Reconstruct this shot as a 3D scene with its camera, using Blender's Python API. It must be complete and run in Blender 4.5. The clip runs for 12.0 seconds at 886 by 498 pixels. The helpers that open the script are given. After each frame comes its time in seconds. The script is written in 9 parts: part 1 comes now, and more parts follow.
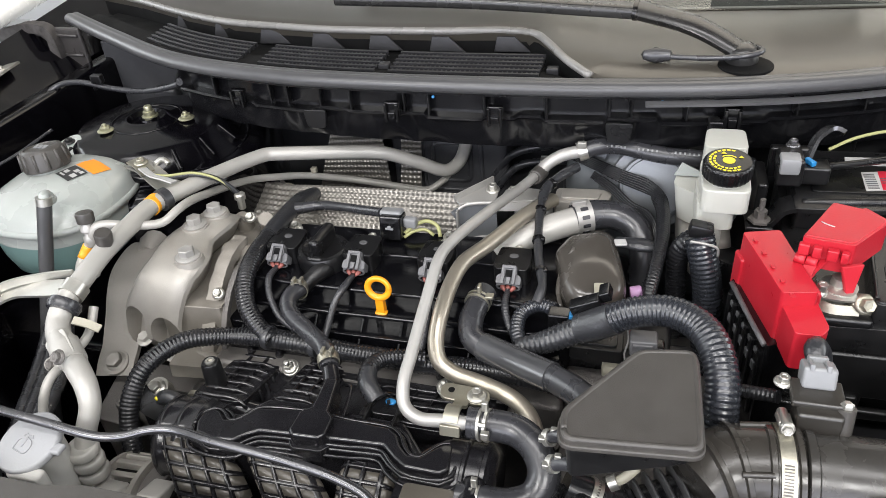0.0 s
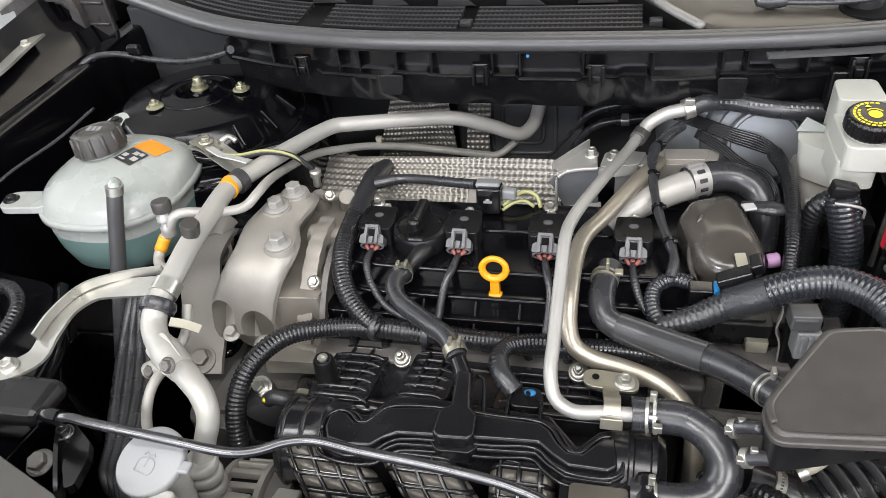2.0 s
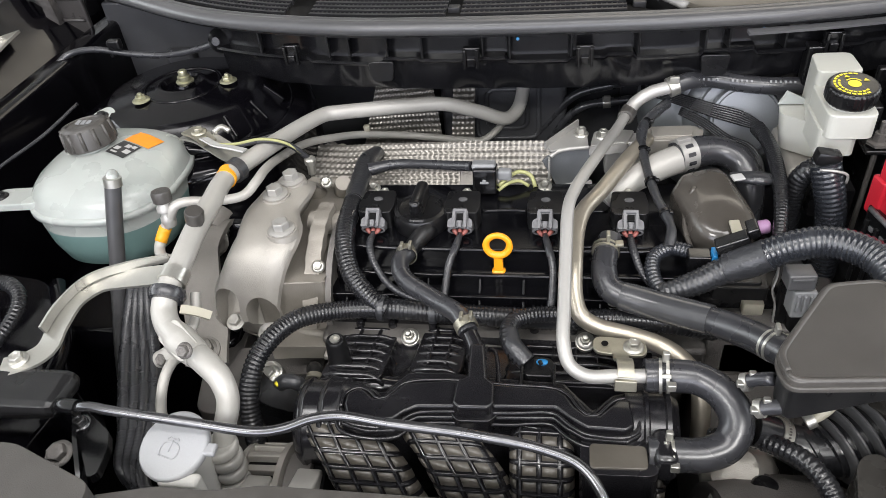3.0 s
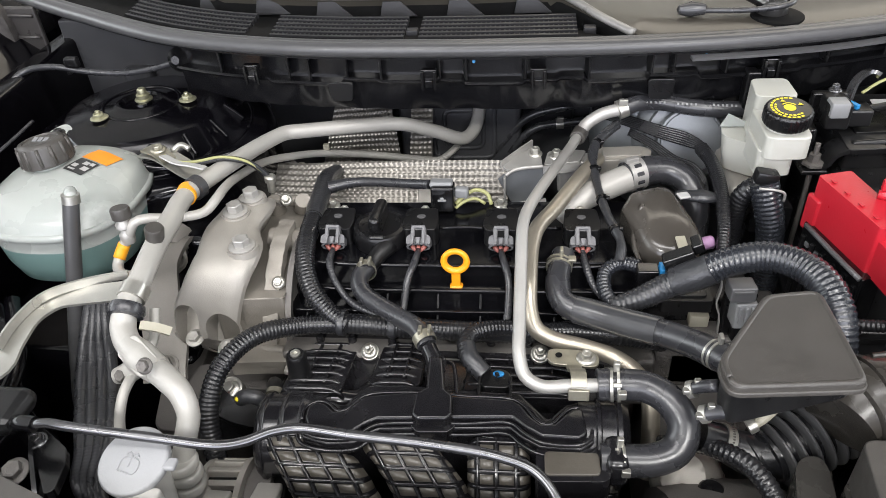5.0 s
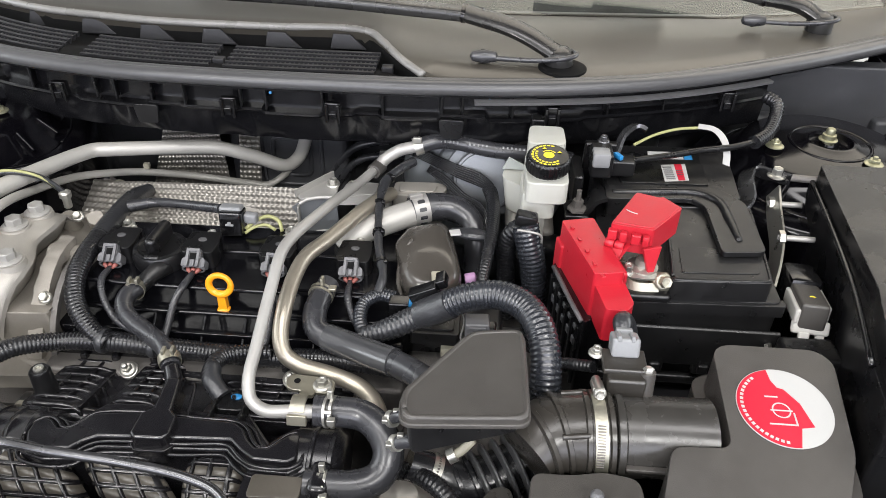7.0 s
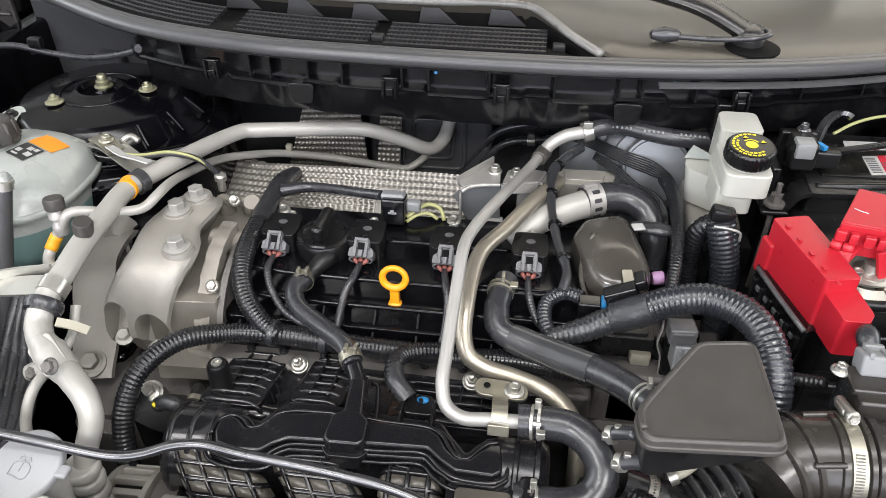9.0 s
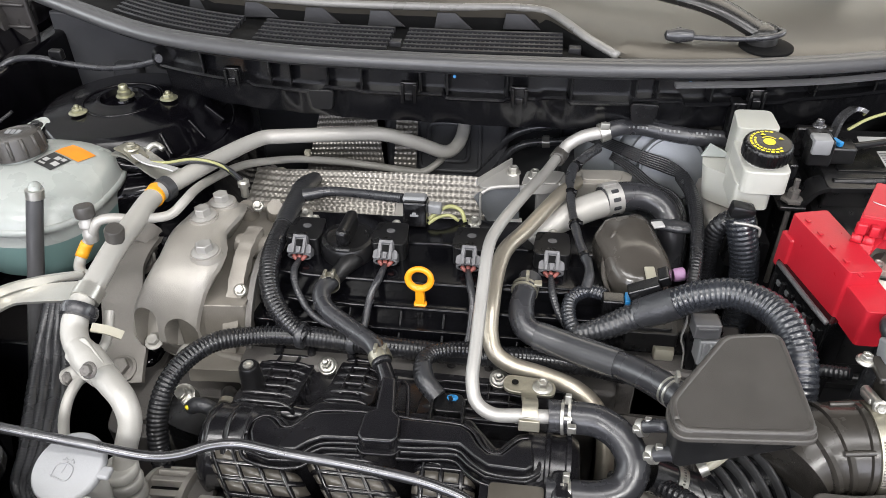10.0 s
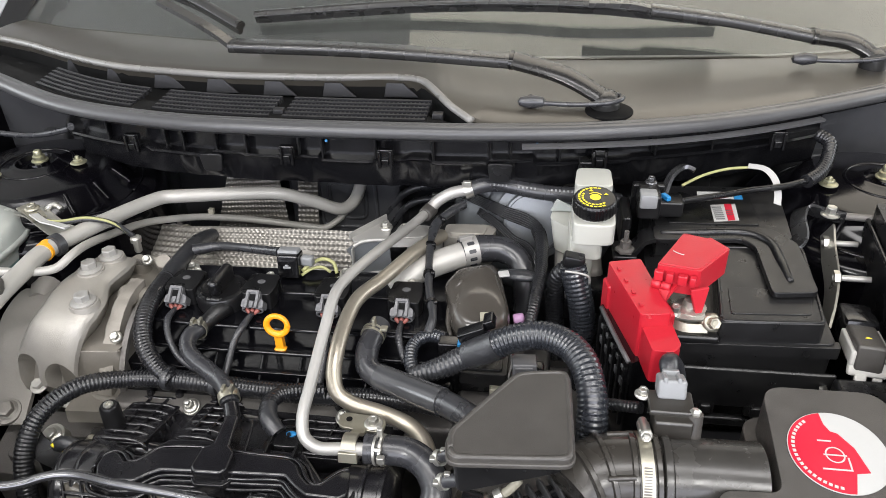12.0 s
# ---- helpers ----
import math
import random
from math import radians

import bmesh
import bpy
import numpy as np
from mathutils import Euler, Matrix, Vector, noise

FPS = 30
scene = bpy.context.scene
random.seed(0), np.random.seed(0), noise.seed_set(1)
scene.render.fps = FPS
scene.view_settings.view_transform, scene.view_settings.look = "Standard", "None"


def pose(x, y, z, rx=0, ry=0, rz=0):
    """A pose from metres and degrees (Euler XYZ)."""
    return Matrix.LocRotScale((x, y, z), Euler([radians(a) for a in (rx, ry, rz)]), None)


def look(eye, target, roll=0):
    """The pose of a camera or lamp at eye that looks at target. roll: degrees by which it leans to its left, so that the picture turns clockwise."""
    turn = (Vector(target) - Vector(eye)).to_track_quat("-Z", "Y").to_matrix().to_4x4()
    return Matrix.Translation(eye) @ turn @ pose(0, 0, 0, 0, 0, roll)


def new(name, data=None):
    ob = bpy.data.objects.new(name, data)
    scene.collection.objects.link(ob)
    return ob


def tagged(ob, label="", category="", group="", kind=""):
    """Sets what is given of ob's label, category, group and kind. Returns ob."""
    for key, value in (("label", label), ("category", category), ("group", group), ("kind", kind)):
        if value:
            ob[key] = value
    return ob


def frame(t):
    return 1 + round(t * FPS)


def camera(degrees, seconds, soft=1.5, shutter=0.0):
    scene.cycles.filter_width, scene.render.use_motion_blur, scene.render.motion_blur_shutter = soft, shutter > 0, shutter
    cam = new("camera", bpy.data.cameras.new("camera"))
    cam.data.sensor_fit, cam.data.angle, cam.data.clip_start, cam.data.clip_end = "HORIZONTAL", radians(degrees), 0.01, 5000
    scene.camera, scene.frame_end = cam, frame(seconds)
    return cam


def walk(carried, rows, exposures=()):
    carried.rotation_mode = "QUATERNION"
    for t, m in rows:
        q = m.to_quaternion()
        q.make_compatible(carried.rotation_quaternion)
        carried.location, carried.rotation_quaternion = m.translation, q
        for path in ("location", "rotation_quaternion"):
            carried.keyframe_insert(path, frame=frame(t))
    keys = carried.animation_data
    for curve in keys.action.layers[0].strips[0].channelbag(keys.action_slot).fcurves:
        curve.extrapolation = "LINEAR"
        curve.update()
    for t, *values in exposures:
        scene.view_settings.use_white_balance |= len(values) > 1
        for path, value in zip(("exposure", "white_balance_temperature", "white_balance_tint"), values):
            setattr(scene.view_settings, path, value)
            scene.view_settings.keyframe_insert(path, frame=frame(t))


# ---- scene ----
cam = camera(62.1, 12.0, 0.7)
PATH = [
    (0, (0.016, 0.017, 1.462), (-0.493, 1.586, 0.332), -5.3),
    (0.5, (-0.017, 0.037, 1.462), (-0.524, 1.584, 0.3), -5.6),
    (1, (-0.031, 0.096, 1.452), (-0.553, 1.613, 0.258), -6.3),
    (1.5, (-0.075, 0.083, 1.453), (-0.584, 1.582, 0.232), -7.0),
    (2, (-0.155, 0.047, 1.458), (-0.59, 1.559, 0.222), -6.9),
    (2.5, (-0.198, 0.026, 1.451), (-0.577, 1.548, 0.209), -6.8),
    (3, (-0.202, 0.012, 1.453), (-0.524, 1.544, 0.209), -6.5),
    (4.8, (-0.206, -0.003, 1.458), (-0.432, 1.571, 0.245), -4.4),
    (5, (-0.2, -0.007, 1.462), (-0.409, 1.572, 0.252), -4.0),
    (5.5, (-0.171, -0.018, 1.468), (-0.314, 1.58, 0.274), -2.5),
    (6, (-0.105, -0.017, 1.48), (-0.182, 1.6, 0.306), -0.8),
    (6.5, (-0.008, -0.02, 1.486), (-0.085, 1.609, 0.329), 0.4),
    (6.7, (0.031, -0.016, 1.485), (-0.048, 1.613, 0.327), 0.9),
    (8.3, (-0.057, 0.026, 1.458), (-0.277, 1.611, 0.257), 1.1),
    (8.5, (-0.079, 0.032, 1.457), (-0.304, 1.609, 0.249), 0.7),
    (9, (-0.13, 0.036, 1.46), (-0.358, 1.611, 0.248), -0.2),
    (9.5, (-0.148, 0.031, 1.461), (-0.371, 1.609, 0.253), -0.8),
    (10, (-0.153, 0.019, 1.464), (-0.387, 1.602, 0.264), -1.3),
    (10.5, (-0.132, 0.009, 1.468), (-0.387, 1.592, 0.273), -1.7),
    (11, (-0.077, -0.004, 1.481), (-0.358, 1.58, 0.293), -2.2),
    (11.5, (-0.013, -0.015, 1.482), (-0.302, 1.592, 0.327), -2.4),
    (12, (0.042, -0.022, 1.497), (-0.222, 1.644, 0.423), -2.1),
]
walk(cam, [(t, look(eye, target, roll)) for t, eye, target, roll in PATH])

# ---- light: a bright showroom, with a glazed front behind the camera and ceiling panels ----
world = bpy.data.worlds.new("world")
scene.world = world
world.use_nodes = True
sky = world.node_tree.nodes.new("ShaderNodeTexSky")
sky.sky_type, sky.sun_disc = "NISHITA", False
sky.sun_elevation, sky.sun_rotation = radians(45), radians(160)
world.node_tree.links.new(sky.outputs[0], world.node_tree.nodes["Background"].inputs[0])
world.node_tree.nodes["Background"].inputs[1].default_value = 0.12


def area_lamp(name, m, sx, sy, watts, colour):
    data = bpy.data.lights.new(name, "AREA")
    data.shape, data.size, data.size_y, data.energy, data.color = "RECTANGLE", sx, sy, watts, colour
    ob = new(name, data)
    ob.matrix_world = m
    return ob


area_lamp("window_light", look((-0.5, -3.9, 1.9), (-0.5, 0.8, 1.1)), 7.0, 2.4, 200, (0.93, 0.945, 1.08))
area_lamp("side_window_light", look((-4.4, 0.6, 1.9), (-0.2, 0.6, 1.0)), 3.6, 2.0, 100, (0.92, 0.97, 1.0))
area_lamp("far_window_light", look((4.2, 1.6, 1.9), (0.2, 0.8, 1.0)), 3.0, 2.0, 85, (0.92, 0.97, 1.0))
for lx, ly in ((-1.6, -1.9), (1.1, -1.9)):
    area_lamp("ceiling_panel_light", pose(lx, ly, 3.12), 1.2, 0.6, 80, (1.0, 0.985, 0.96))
area_lamp("ceiling_strip_light", pose(0.15, -0.10, 3.12), 3.4, 0.40, 46, (1.0, 0.975, 0.97))
# added unseen lamp: stands in for the bright beige ceiling the windshield reflects
area_lamp("ceiling_reflection_lamp", pose(1.30, 2.75, 3.12), 3.8, 2.9, 78, (1.0, 0.90, 0.75))

# ---- materials ----
MATS = {}


def surf(name, colour, rough=0.5, metal=0.0, vary=0.15, bump=0.05, scale=60.0, coat=0.0, spec=0.5, dirt=0.0, trans=0.0, stretch=None, uneven=0.09):
    """A painted, moulded or cast surface: colour broken at two scales, uneven gloss, fine relief."""
    m = bpy.data.materials.new(name)
    m.use_nodes = True
    n, l = m.node_tree.nodes, m.node_tree.links
    b = n["Principled BSDF"]
    tc = n.new("ShaderNodeTexCoord")
    src = tc.outputs["Object"]
    if stretch:
        mp = n.new("ShaderNodeMapping")
        mp.inputs["Scale"].default_value = stretch
        l.new(src, mp.inputs[0])
        src = mp.outputs[0]
    big, fine = n.new("ShaderNodeTexNoise"), n.new("ShaderNodeTexNoise")
    big.inputs["Scale"].default_value, fine.inputs["Scale"].default_value = scale * 0.35, scale * 8
    big.inputs["Detail"].default_value, fine.inputs["Detail"].default_value = 5, 3
    l.new(src, big.inputs["Vector"])
    l.new(src, fine.inputs["Vector"])
    add = n.new("ShaderNodeMath")
    add.operation = "MULTIPLY_ADD"
    l.new(fine.outputs[0], add.inputs[0])
    add.inputs[1].default_value = 0.4
    l.new(big.outputs[0], add.inputs[2])
    ramp = n.new("ShaderNodeMapRange")
    ramp.inputs["From Min"].default_value, ramp.inputs["From Max"].default_value = 0.35, 1.05
    ramp.inputs["To Min"].default_value, ramp.inputs["To Max"].default_value = 1 - vary, 1 + vary
    l.new(add.outputs[0], ramp.inputs["Value"])
    mix = n.new("ShaderNodeMix")
    mix.data_type, mix.blend_type = "RGBA", "MULTIPLY"
    mix.inputs["Factor"].default_value = 1
    mix.inputs["A"].default_value = (*colour, 1)
    l.new(ramp.outputs[0], mix.inputs["B"])
    out = mix.outputs["Result"]
    if dirt:
        dust, dr = n.new("ShaderNodeTexNoise"), n.new("ShaderNodeMapRange")
        dust.inputs["Scale"].default_value, dust.inputs["Detail"].default_value = 22, 8
        l.new(tc.outputs["Object"], dust.inputs["Vector"])
        dr.inputs["From Min"].default_value, dr.inputs["From Max"].default_value = 0.5, 0.8
        dr.inputs["To Min"].default_value, dr.inputs["To Max"].default_value = 0, dirt
        l.new(dust.outputs[0], dr.inputs["Value"])
        dm = n.new("ShaderNodeMix")
        dm.data_type = "RGBA"
        l.new(dr.outputs[0], dm.inputs["Factor"])
        l.new(out, dm.inputs["A"])
        dm.inputs["B"].default_value = (0.16, 0.14, 0.115, 1)
        out = dm.outputs["Result"]
    l.new(out, b.inputs["Base Color"])
    rr = n.new("ShaderNodeMapRange")
    rr.inputs["From Min"].default_value, rr.inputs["From Max"].default_value = 0.3, 0.7
    rr.inputs["To Min"].default_value, rr.inputs["To Max"].default_value = max(0.03, rough - uneven), rough + uneven
    l.new(big.outputs[0], rr.inputs["Value"])
    l.new(rr.outputs[0], b.inputs["Roughness"])
    b.inputs["Metallic"].default_value = metal
    b.inputs["Coat Weight"].default_value = coat
    b.inputs["Coat Roughness"].default_value = 0.08
    b.inputs["Specular IOR Level"].default_value = spec
    b.inputs["Transmission Weight"].default_value = trans
    if bump:
        bp = n.new("ShaderNodeBump")
        bp.inputs["Strength"].default_value = bump
        bp.inputs["Distance"].default_value = 0.002
        l.new(fine.outputs[0], bp.inputs["Height"])
        l.new(bp.outputs[0], b.inputs["Normal"])
    MATS[name] = m
    return m


gloss_black = surf("gloss_black_plastic", (0.0050, 0.0050, 0.0056), 0.19, bump=0.02, spec=0.6, dirt=0.005)
manifold_black = surf("moulded_manifold_plastic", (0.0095, 0.0092, 0.0108), 0.22, bump=0.03, spec=0.7, dirt=0.008)
# paler than the manifold plastic: the beige light the pads reflect, in the colour
runner_sheen = surf("dusty_sheen_runner_plastic", (0.078, 0.070, 0.058), 0.36, spec=0.7, bump=0.06, dirt=0.03)
cover_black = surf("polished_cover_plastic", (0.0034, 0.0034, 0.0044), 0.14, bump=0.015, spec=0.42, dirt=0.003)
satin_black = surf("satin_black_plastic", (0.0062, 0.0062, 0.0068), 0.30, bump=0.06, dirt=0.012)
grain_black = surf("grained_black_plastic", (0.0105, 0.0105, 0.011), 0.34, bump=0.12, scale=140, dirt=0.02)
box_grey = surf("grained_charcoal_plastic", (0.0575, 0.0535, 0.0490), 0.37, bump=0.15, scale=150, dirt=0.05)
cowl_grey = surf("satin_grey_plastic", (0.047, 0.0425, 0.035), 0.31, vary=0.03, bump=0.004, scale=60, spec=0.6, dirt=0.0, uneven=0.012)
# the cowl's own plastic made paler: the lip's highlight is in the colour
lip_highlight = surf("cowl_edge_highlight", (0.19, 0.185, 0.175), 0.30, bump=0.05, spec=0.6)
wall_black = surf("thin_cowl_plastic", (0.0065, 0.0065, 0.0075), 0.20, bump=0.02, spec=0.5, dirt=0.004, uneven=0.04)
wiper_black = surf("semi_gloss_wiper_paint", (0.020, 0.0195, 0.019), 0.28, bump=0.04, spec=0.6)
seal_rubber = surf("seal_rubber", (0.066, 0.066, 0.068), 0.32, bump=0.05, stretch=(0.2, 1, 1), uneven=0.03)
rubber = surf("hose_rubber", (0.030, 0.0305, 0.034), 0.28, bump=0.05, scale=90, spec=0.7, dirt=0.015, uneven=0.05)
conduit = surf("conduit_plastic", (0.0125, 0.0128, 0.0145), 0.25, bump=0.03, spec=0.6, dirt=0.02)
# lighter, bluer copy of the conduit plastic, with the window's reflection in its colour
conduit_lit = surf("lit_conduit_plastic", (0.021, 0.023, 0.028), 0.25, bump=0.03, spec=0.8, dirt=0.02)
tape_black = surf("cloth_tape", (0.026, 0.027, 0.030), 0.30, bump=0.30, scale=40, spec=0.7)
body_black = surf("black_body_paint", (0.0026, 0.0024, 0.0034), 0.13, bump=0.008, spec=0.32, dirt=0.003)
grille_black = surf("matt_grille_plastic", (0.020, 0.020, 0.022), 0.42, bump=0.1, spec=0.35)
dome_brown = surf("smoky_brown_plastic", (0.060, 0.054, 0.047), 0.24, bump=0.03, spec=0.7, dirt=0.03)
boot_black = surf("moulded_intake_rubber", (0.034, 0.031, 0.027), 0.25, bump=0.05, dirt=0.05)
tube_black = surf("smooth_charcoal_plastic", (0.036, 0.034, 0.031), 0.25, bump=0.06, scale=140, dirt=0.05)
sleeve_grey = surf("smooth_grey_sleeve", (0.050, 0.051, 0.054), 0.19, bump=0.03, scale=90, spec=0.9, dirt=0.02)
tray_black = surf("black_painted_steel", (0.010, 0.010, 0.011), 0.36, bump=0.06)
# near-black: liner and trays, also pieces that put shade into gaps and recesses
deep_black = surf("near_black_and_shade", (0.002, 0.002, 0.0022), 0.8, bump=0.1, spec=0.2)
cast_alu = surf("cast_aluminium", (0.365, 0.345, 0.312), 0.47, metal=0.38, vary=0.13, bump=0.20, scale=120)
cast_warm = surf("warm_grey_casting", (0.26, 0.24, 0.21), 0.46, metal=0.4, vary=0.2, bump=0.25, scale=110)
cast_dark = surf("dull_cast_aluminium", (0.17, 0.16, 0.15), 0.55, metal=0.6, vary=0.25, bump=0.45, scale=90)
cast_mid = surf("smooth_grey_casting", (0.245, 0.230, 0.210), 0.46, metal=0.30, vary=0.14, bump=0.12, scale=80)
foam_grey = surf("speckled_foam", (0.075, 0.070, 0.068), 0.8, vary=0.5, bump=0.8, scale=220, spec=0.2)
# black paint lifted towards grey for the lens-flare haze over the fender corner
panel_hazed = surf("hazed_dusty_black_paint", (0.042, 0.039, 0.038), 0.34, bump=0.02, spec=0.5, dirt=0.02)
firewall_grey = surf("firewall_insulation", (0.048, 0.049, 0.053), 0.40, bump=0.15, dirt=0.05)
alu_tube = surf("white_aluminium_tube", (0.40, 0.388, 0.36), 0.40, metal=0.18, vary=0.07, bump=0.08, scale=70)
alu_bright = surf("bright_aluminium", (0.40, 0.39, 0.37), 0.46, metal=0.5, vary=0.08, bump=0.08)
steel_pipe = surf("plated_steel_tube", (0.43, 0.39, 0.32), 0.36, metal=0.75, vary=0.12, bump=0.05, scale=40)
zinc = surf("zinc_plated_steel", (0.50, 0.49, 0.45), 0.36, metal=0.85, vary=0.12, bump=0.08)
nut_yellow = surf("yellow_passivated_zinc", (0.40, 0.39, 0.27), 0.36, metal=0.8, vary=0.15, bump=0.06)
zinc_yellow = surf("yellow_zinc_steel", (0.40, 0.38, 0.31), 0.38, metal=0.85, vary=0.15, bump=0.08)
shield_alu = surf("embossed_shield_aluminium", (0.27, 0.255, 0.230), 0.38, metal=0.7, vary=0.12, bump=0.04)
booster_zinc = surf("pale_zinc_drum", (0.18, 0.19, 0.20), 0.42, metal=0.5, vary=0.1, bump=0.05)
chrome_dark = surf("dark_bright_rod", (0.135, 0.135, 0.14), 0.25, metal=0.85, vary=0.1, bump=0.02)
red_plastic = surf("red_plastic", (0.44, 0.014, 0.026), 0.36, vary=0.08, bump=0.06)
orange_plastic = surf("orange_plastic", (0.86, 0.33, 0.012), 0.33, vary=0.05, bump=0.04)
band_yellow = surf("amber_tape", (0.84, 0.36, 0.014), 0.45, vary=0.08, bump=0.06)
orange_tape = surf("orange_tape", (0.82, 0.27, 0.015), 0.45, vary=0.08, bump=0.06)
grey_plastic = surf("grey_connector_plastic", (0.090, 0.090, 0.093), 0.38, vary=0.1, bump=0.06)
connector_grey = surf("connector_shell_plastic", (0.115, 0.115, 0.12), 0.38, vary=0.1, bump=0.06)
pale_plastic = surf("pale_grey_plastic", (0.22, 0.225, 0.23), 0.42, vary=0.07, bump=0.06)
white_plastic = surf("white_plastic", (0.50, 0.49, 0.46), 0.40, vary=0.06, bump=0.06)
cream_plastic = surf("cream_plastic", (0.36, 0.34, 0.27), 0.45, vary=0.06, bump=0.06)
washer_grey = surf("pale_blue_grey_plastic", (0.32, 0.325, 0.335), 0.48, vary=0.06, bump=0.1)
brown_black = surf("smoked_black_plastic", (0.024, 0.0215, 0.018), 0.40, spec=0.8, bump=0.06, dirt=0.03)
blue_plastic = surf("blue_plastic", (0.02, 0.20, 0.46), 0.4, vary=0.05, bump=0.04)
yellow_print = surf("yellow_print", (0.72, 0.60, 0.03), 0.5, vary=0.1, bump=0.02)
yellow_tube = surf("yellow_green_sleeve", (0.36, 0.36, 0.16), 0.42, vary=0.1, bump=0.05)
salmon = surf("salmon_wire_seal", (0.24, 0.075, 0.062), 0.5, vary=0.4, bump=0.05)
paper_white = surf("printed_paper", (0.43, 0.43, 0.42), 0.45, vary=0.03, bump=0.02)
paper_red = surf("red_printed_paper", (0.47, 0.006, 0.028), 0.42, vary=0.05, bump=0.02)
paper_dark = surf("dark_printed_paper", (0.03, 0.03, 0.03), 0.45, vary=0.05, bump=0.02)
lilac_plastic = surf("lilac_plastic", (0.42, 0.24, 0.42), 0.45, vary=0.1, bump=0.05)
brake_white = surf("milky_white_plastic", (0.46, 0.46, 0.42), 0.38, vary=0.04, bump=0.05)
MATS["milky_white_plastic"].node_tree.nodes["Principled BSDF"].inputs["Subsurface Weight"].default_value = 0.5
MATS["milky_white_plastic"].node_tree.nodes["Principled BSDF"].inputs["Subsurface Radius"].default_value = (0.02, 0.02, 0.018)
tank_white = surf("translucent_tank_plastic", (0.355, 0.375, 0.355), 0.26, vary=0.05, bump=0.05)
tb = MATS["translucent_tank_plastic"].node_tree.nodes["Principled BSDF"]
tb.inputs["Subsurface Weight"].default_value = 0.25
tb.inputs["Subsurface Radius"].default_value = (0.018, 0.024, 0.022)
coolant = surf("tank_plastic_over_coolant", (0.13, 0.21, 0.20), 0.36, vary=0.06, bump=0.05)
wall_paint = surf("wall_paint", (0.585, 0.59, 0.595), 0.7, vary=0.04, bump=0.05, scale=3)
ceiling_paint = surf("ceiling_paint", (0.60, 0.585, 0.56), 0.8, vary=0.04, bump=0.05, scale=3)
floor_tile = surf("polished_floor", (0.53, 0.54, 0.54), 0.25, vary=0.06, bump=0.02, scale=4)
dash_black = surf("dashboard_vinyl", (0.012, 0.012, 0.012), 0.6, bump=0.3)
white_body = surf("white_body_paint", (0.78, 0.78, 0.77), 0.25, vary=0.02, bump=0.01, coat=0.4)


def glass_mat():
    m = bpy.data.materials.new("windshield_glass")
    m.use_nodes = True
    b = m.node_tree.nodes["Principled BSDF"]
    b.inputs["Base Color"].default_value = (0.93, 0.97, 0.95, 1)
    b.inputs["Roughness"].default_value = 0.02
    b.inputs["Transmission Weight"].default_value = 1.0
    b.inputs["IOR"].default_value = 1.45
    return m


glass = glass_mat()

# ---- mesh tools ----
WORLD_AT = {}


def thing(name, at, label, category, group="", kind=""):
    """An Empty at the base of a thing, which its parts hang from."""
    ob = new(name)
    ob.location = at
    ob.empty_display_size = 0.02
    WORLD_AT[ob.name] = Vector(at)
    return tagged(ob, label, category, group, kind)


def flat_normals(bm, sharp):
    """Corner normals weighted by area, so that flat faces stay flat up to their rounded edges."""
    if not 0 < len(bm.faces) < 4000:
        return None
    bm.normal_update()
    area = {f: f.calc_area() for f in bm.faces}
    if max(area.values()) < 12 * sorted(area.values())[len(area) // 2]:
        return None
    limit = math.cos(max(sharp, 0.9))
    out = []
    for f in bm.faces:
        for corner in f.loops:
            total = Vector((0, 0, 0))
            for g in corner.vert.link_faces:
                if g is f or g.normal.dot(f.normal) > limit:
                    total += g.normal * area[g]
            out.append(total.normalized() if total.length > 1e-12 else f.normal.copy())
    return out


def finish(bm, name, material, sharp=0.6):
    for f in bm.faces:
        f.smooth = True
    for e in bm.edges:
        if len(e.link_faces) == 2 and e.calc_face_angle(0) > sharp:
            e.smooth = False
    me = bpy.data.meshes.new(name)
    normals = flat_normals(bm, sharp)
    bm.to_mesh(me)
    bm.free()
    if normals:
        me.normals_split_custom_set(normals)
    me.materials.append(material)
    return me


def part(name, bm, material, parent, label=""):
    """Links a bmesh, in world places, as one mesh under a thing or a part."""
    at = WORLD_AT[parent.name]
    bm.transform(Matrix.Translation(-at))
    ob = new(name, finish(bm, name, material))
    ob.parent = parent
    WORLD_AT[ob.name] = at
    return tagged(ob, label)


def solo(name, bm, material, label, category, group="", kind=""):
    """A thing of one single mesh, with its origin at its foot."""
    lo = Vector((min(v.co.x for v in bm.verts), min(v.co.y for v in bm.verts), min(v.co.z for v in bm.verts)))
    hi = Vector((max(v.co.x for v in bm.verts), max(v.co.y for v in bm.verts), 0))
    at = Vector(((lo.x + hi.x) / 2, (lo.y + hi.y) / 2, lo.z))
    bm.transform(Matrix.Translation(-at))
    ob = new(name, finish(bm, name, material))
    ob.location = at
    WORLD_AT[ob.name] = at
    return tagged(ob, label, category, group, kind)


def bevelled(bm, edges, width, segments=2):
    if width > 0:
        bmesh.ops.bevel(bm, geom=edges, offset=width, segments=segments, profile=0.5, affect="EDGES", clamp_overlap=True)


def box(bm, c, s, bevel=0.002, rot=(0, 0, 0), segments=2):
    """A box of size s with its centre at c, turned by rot degrees, with rounded edges."""
    made = bmesh.ops.create_cube(bm, size=1.0, matrix=pose(*c, *rot) @ Matrix.Diagonal((*s, 1)))
    edges = {e for v in made["verts"] for e in v.link_edges}
    bevelled(bm, list(edges), min(bevel, min(s) * 0.45), segments)
    return bm


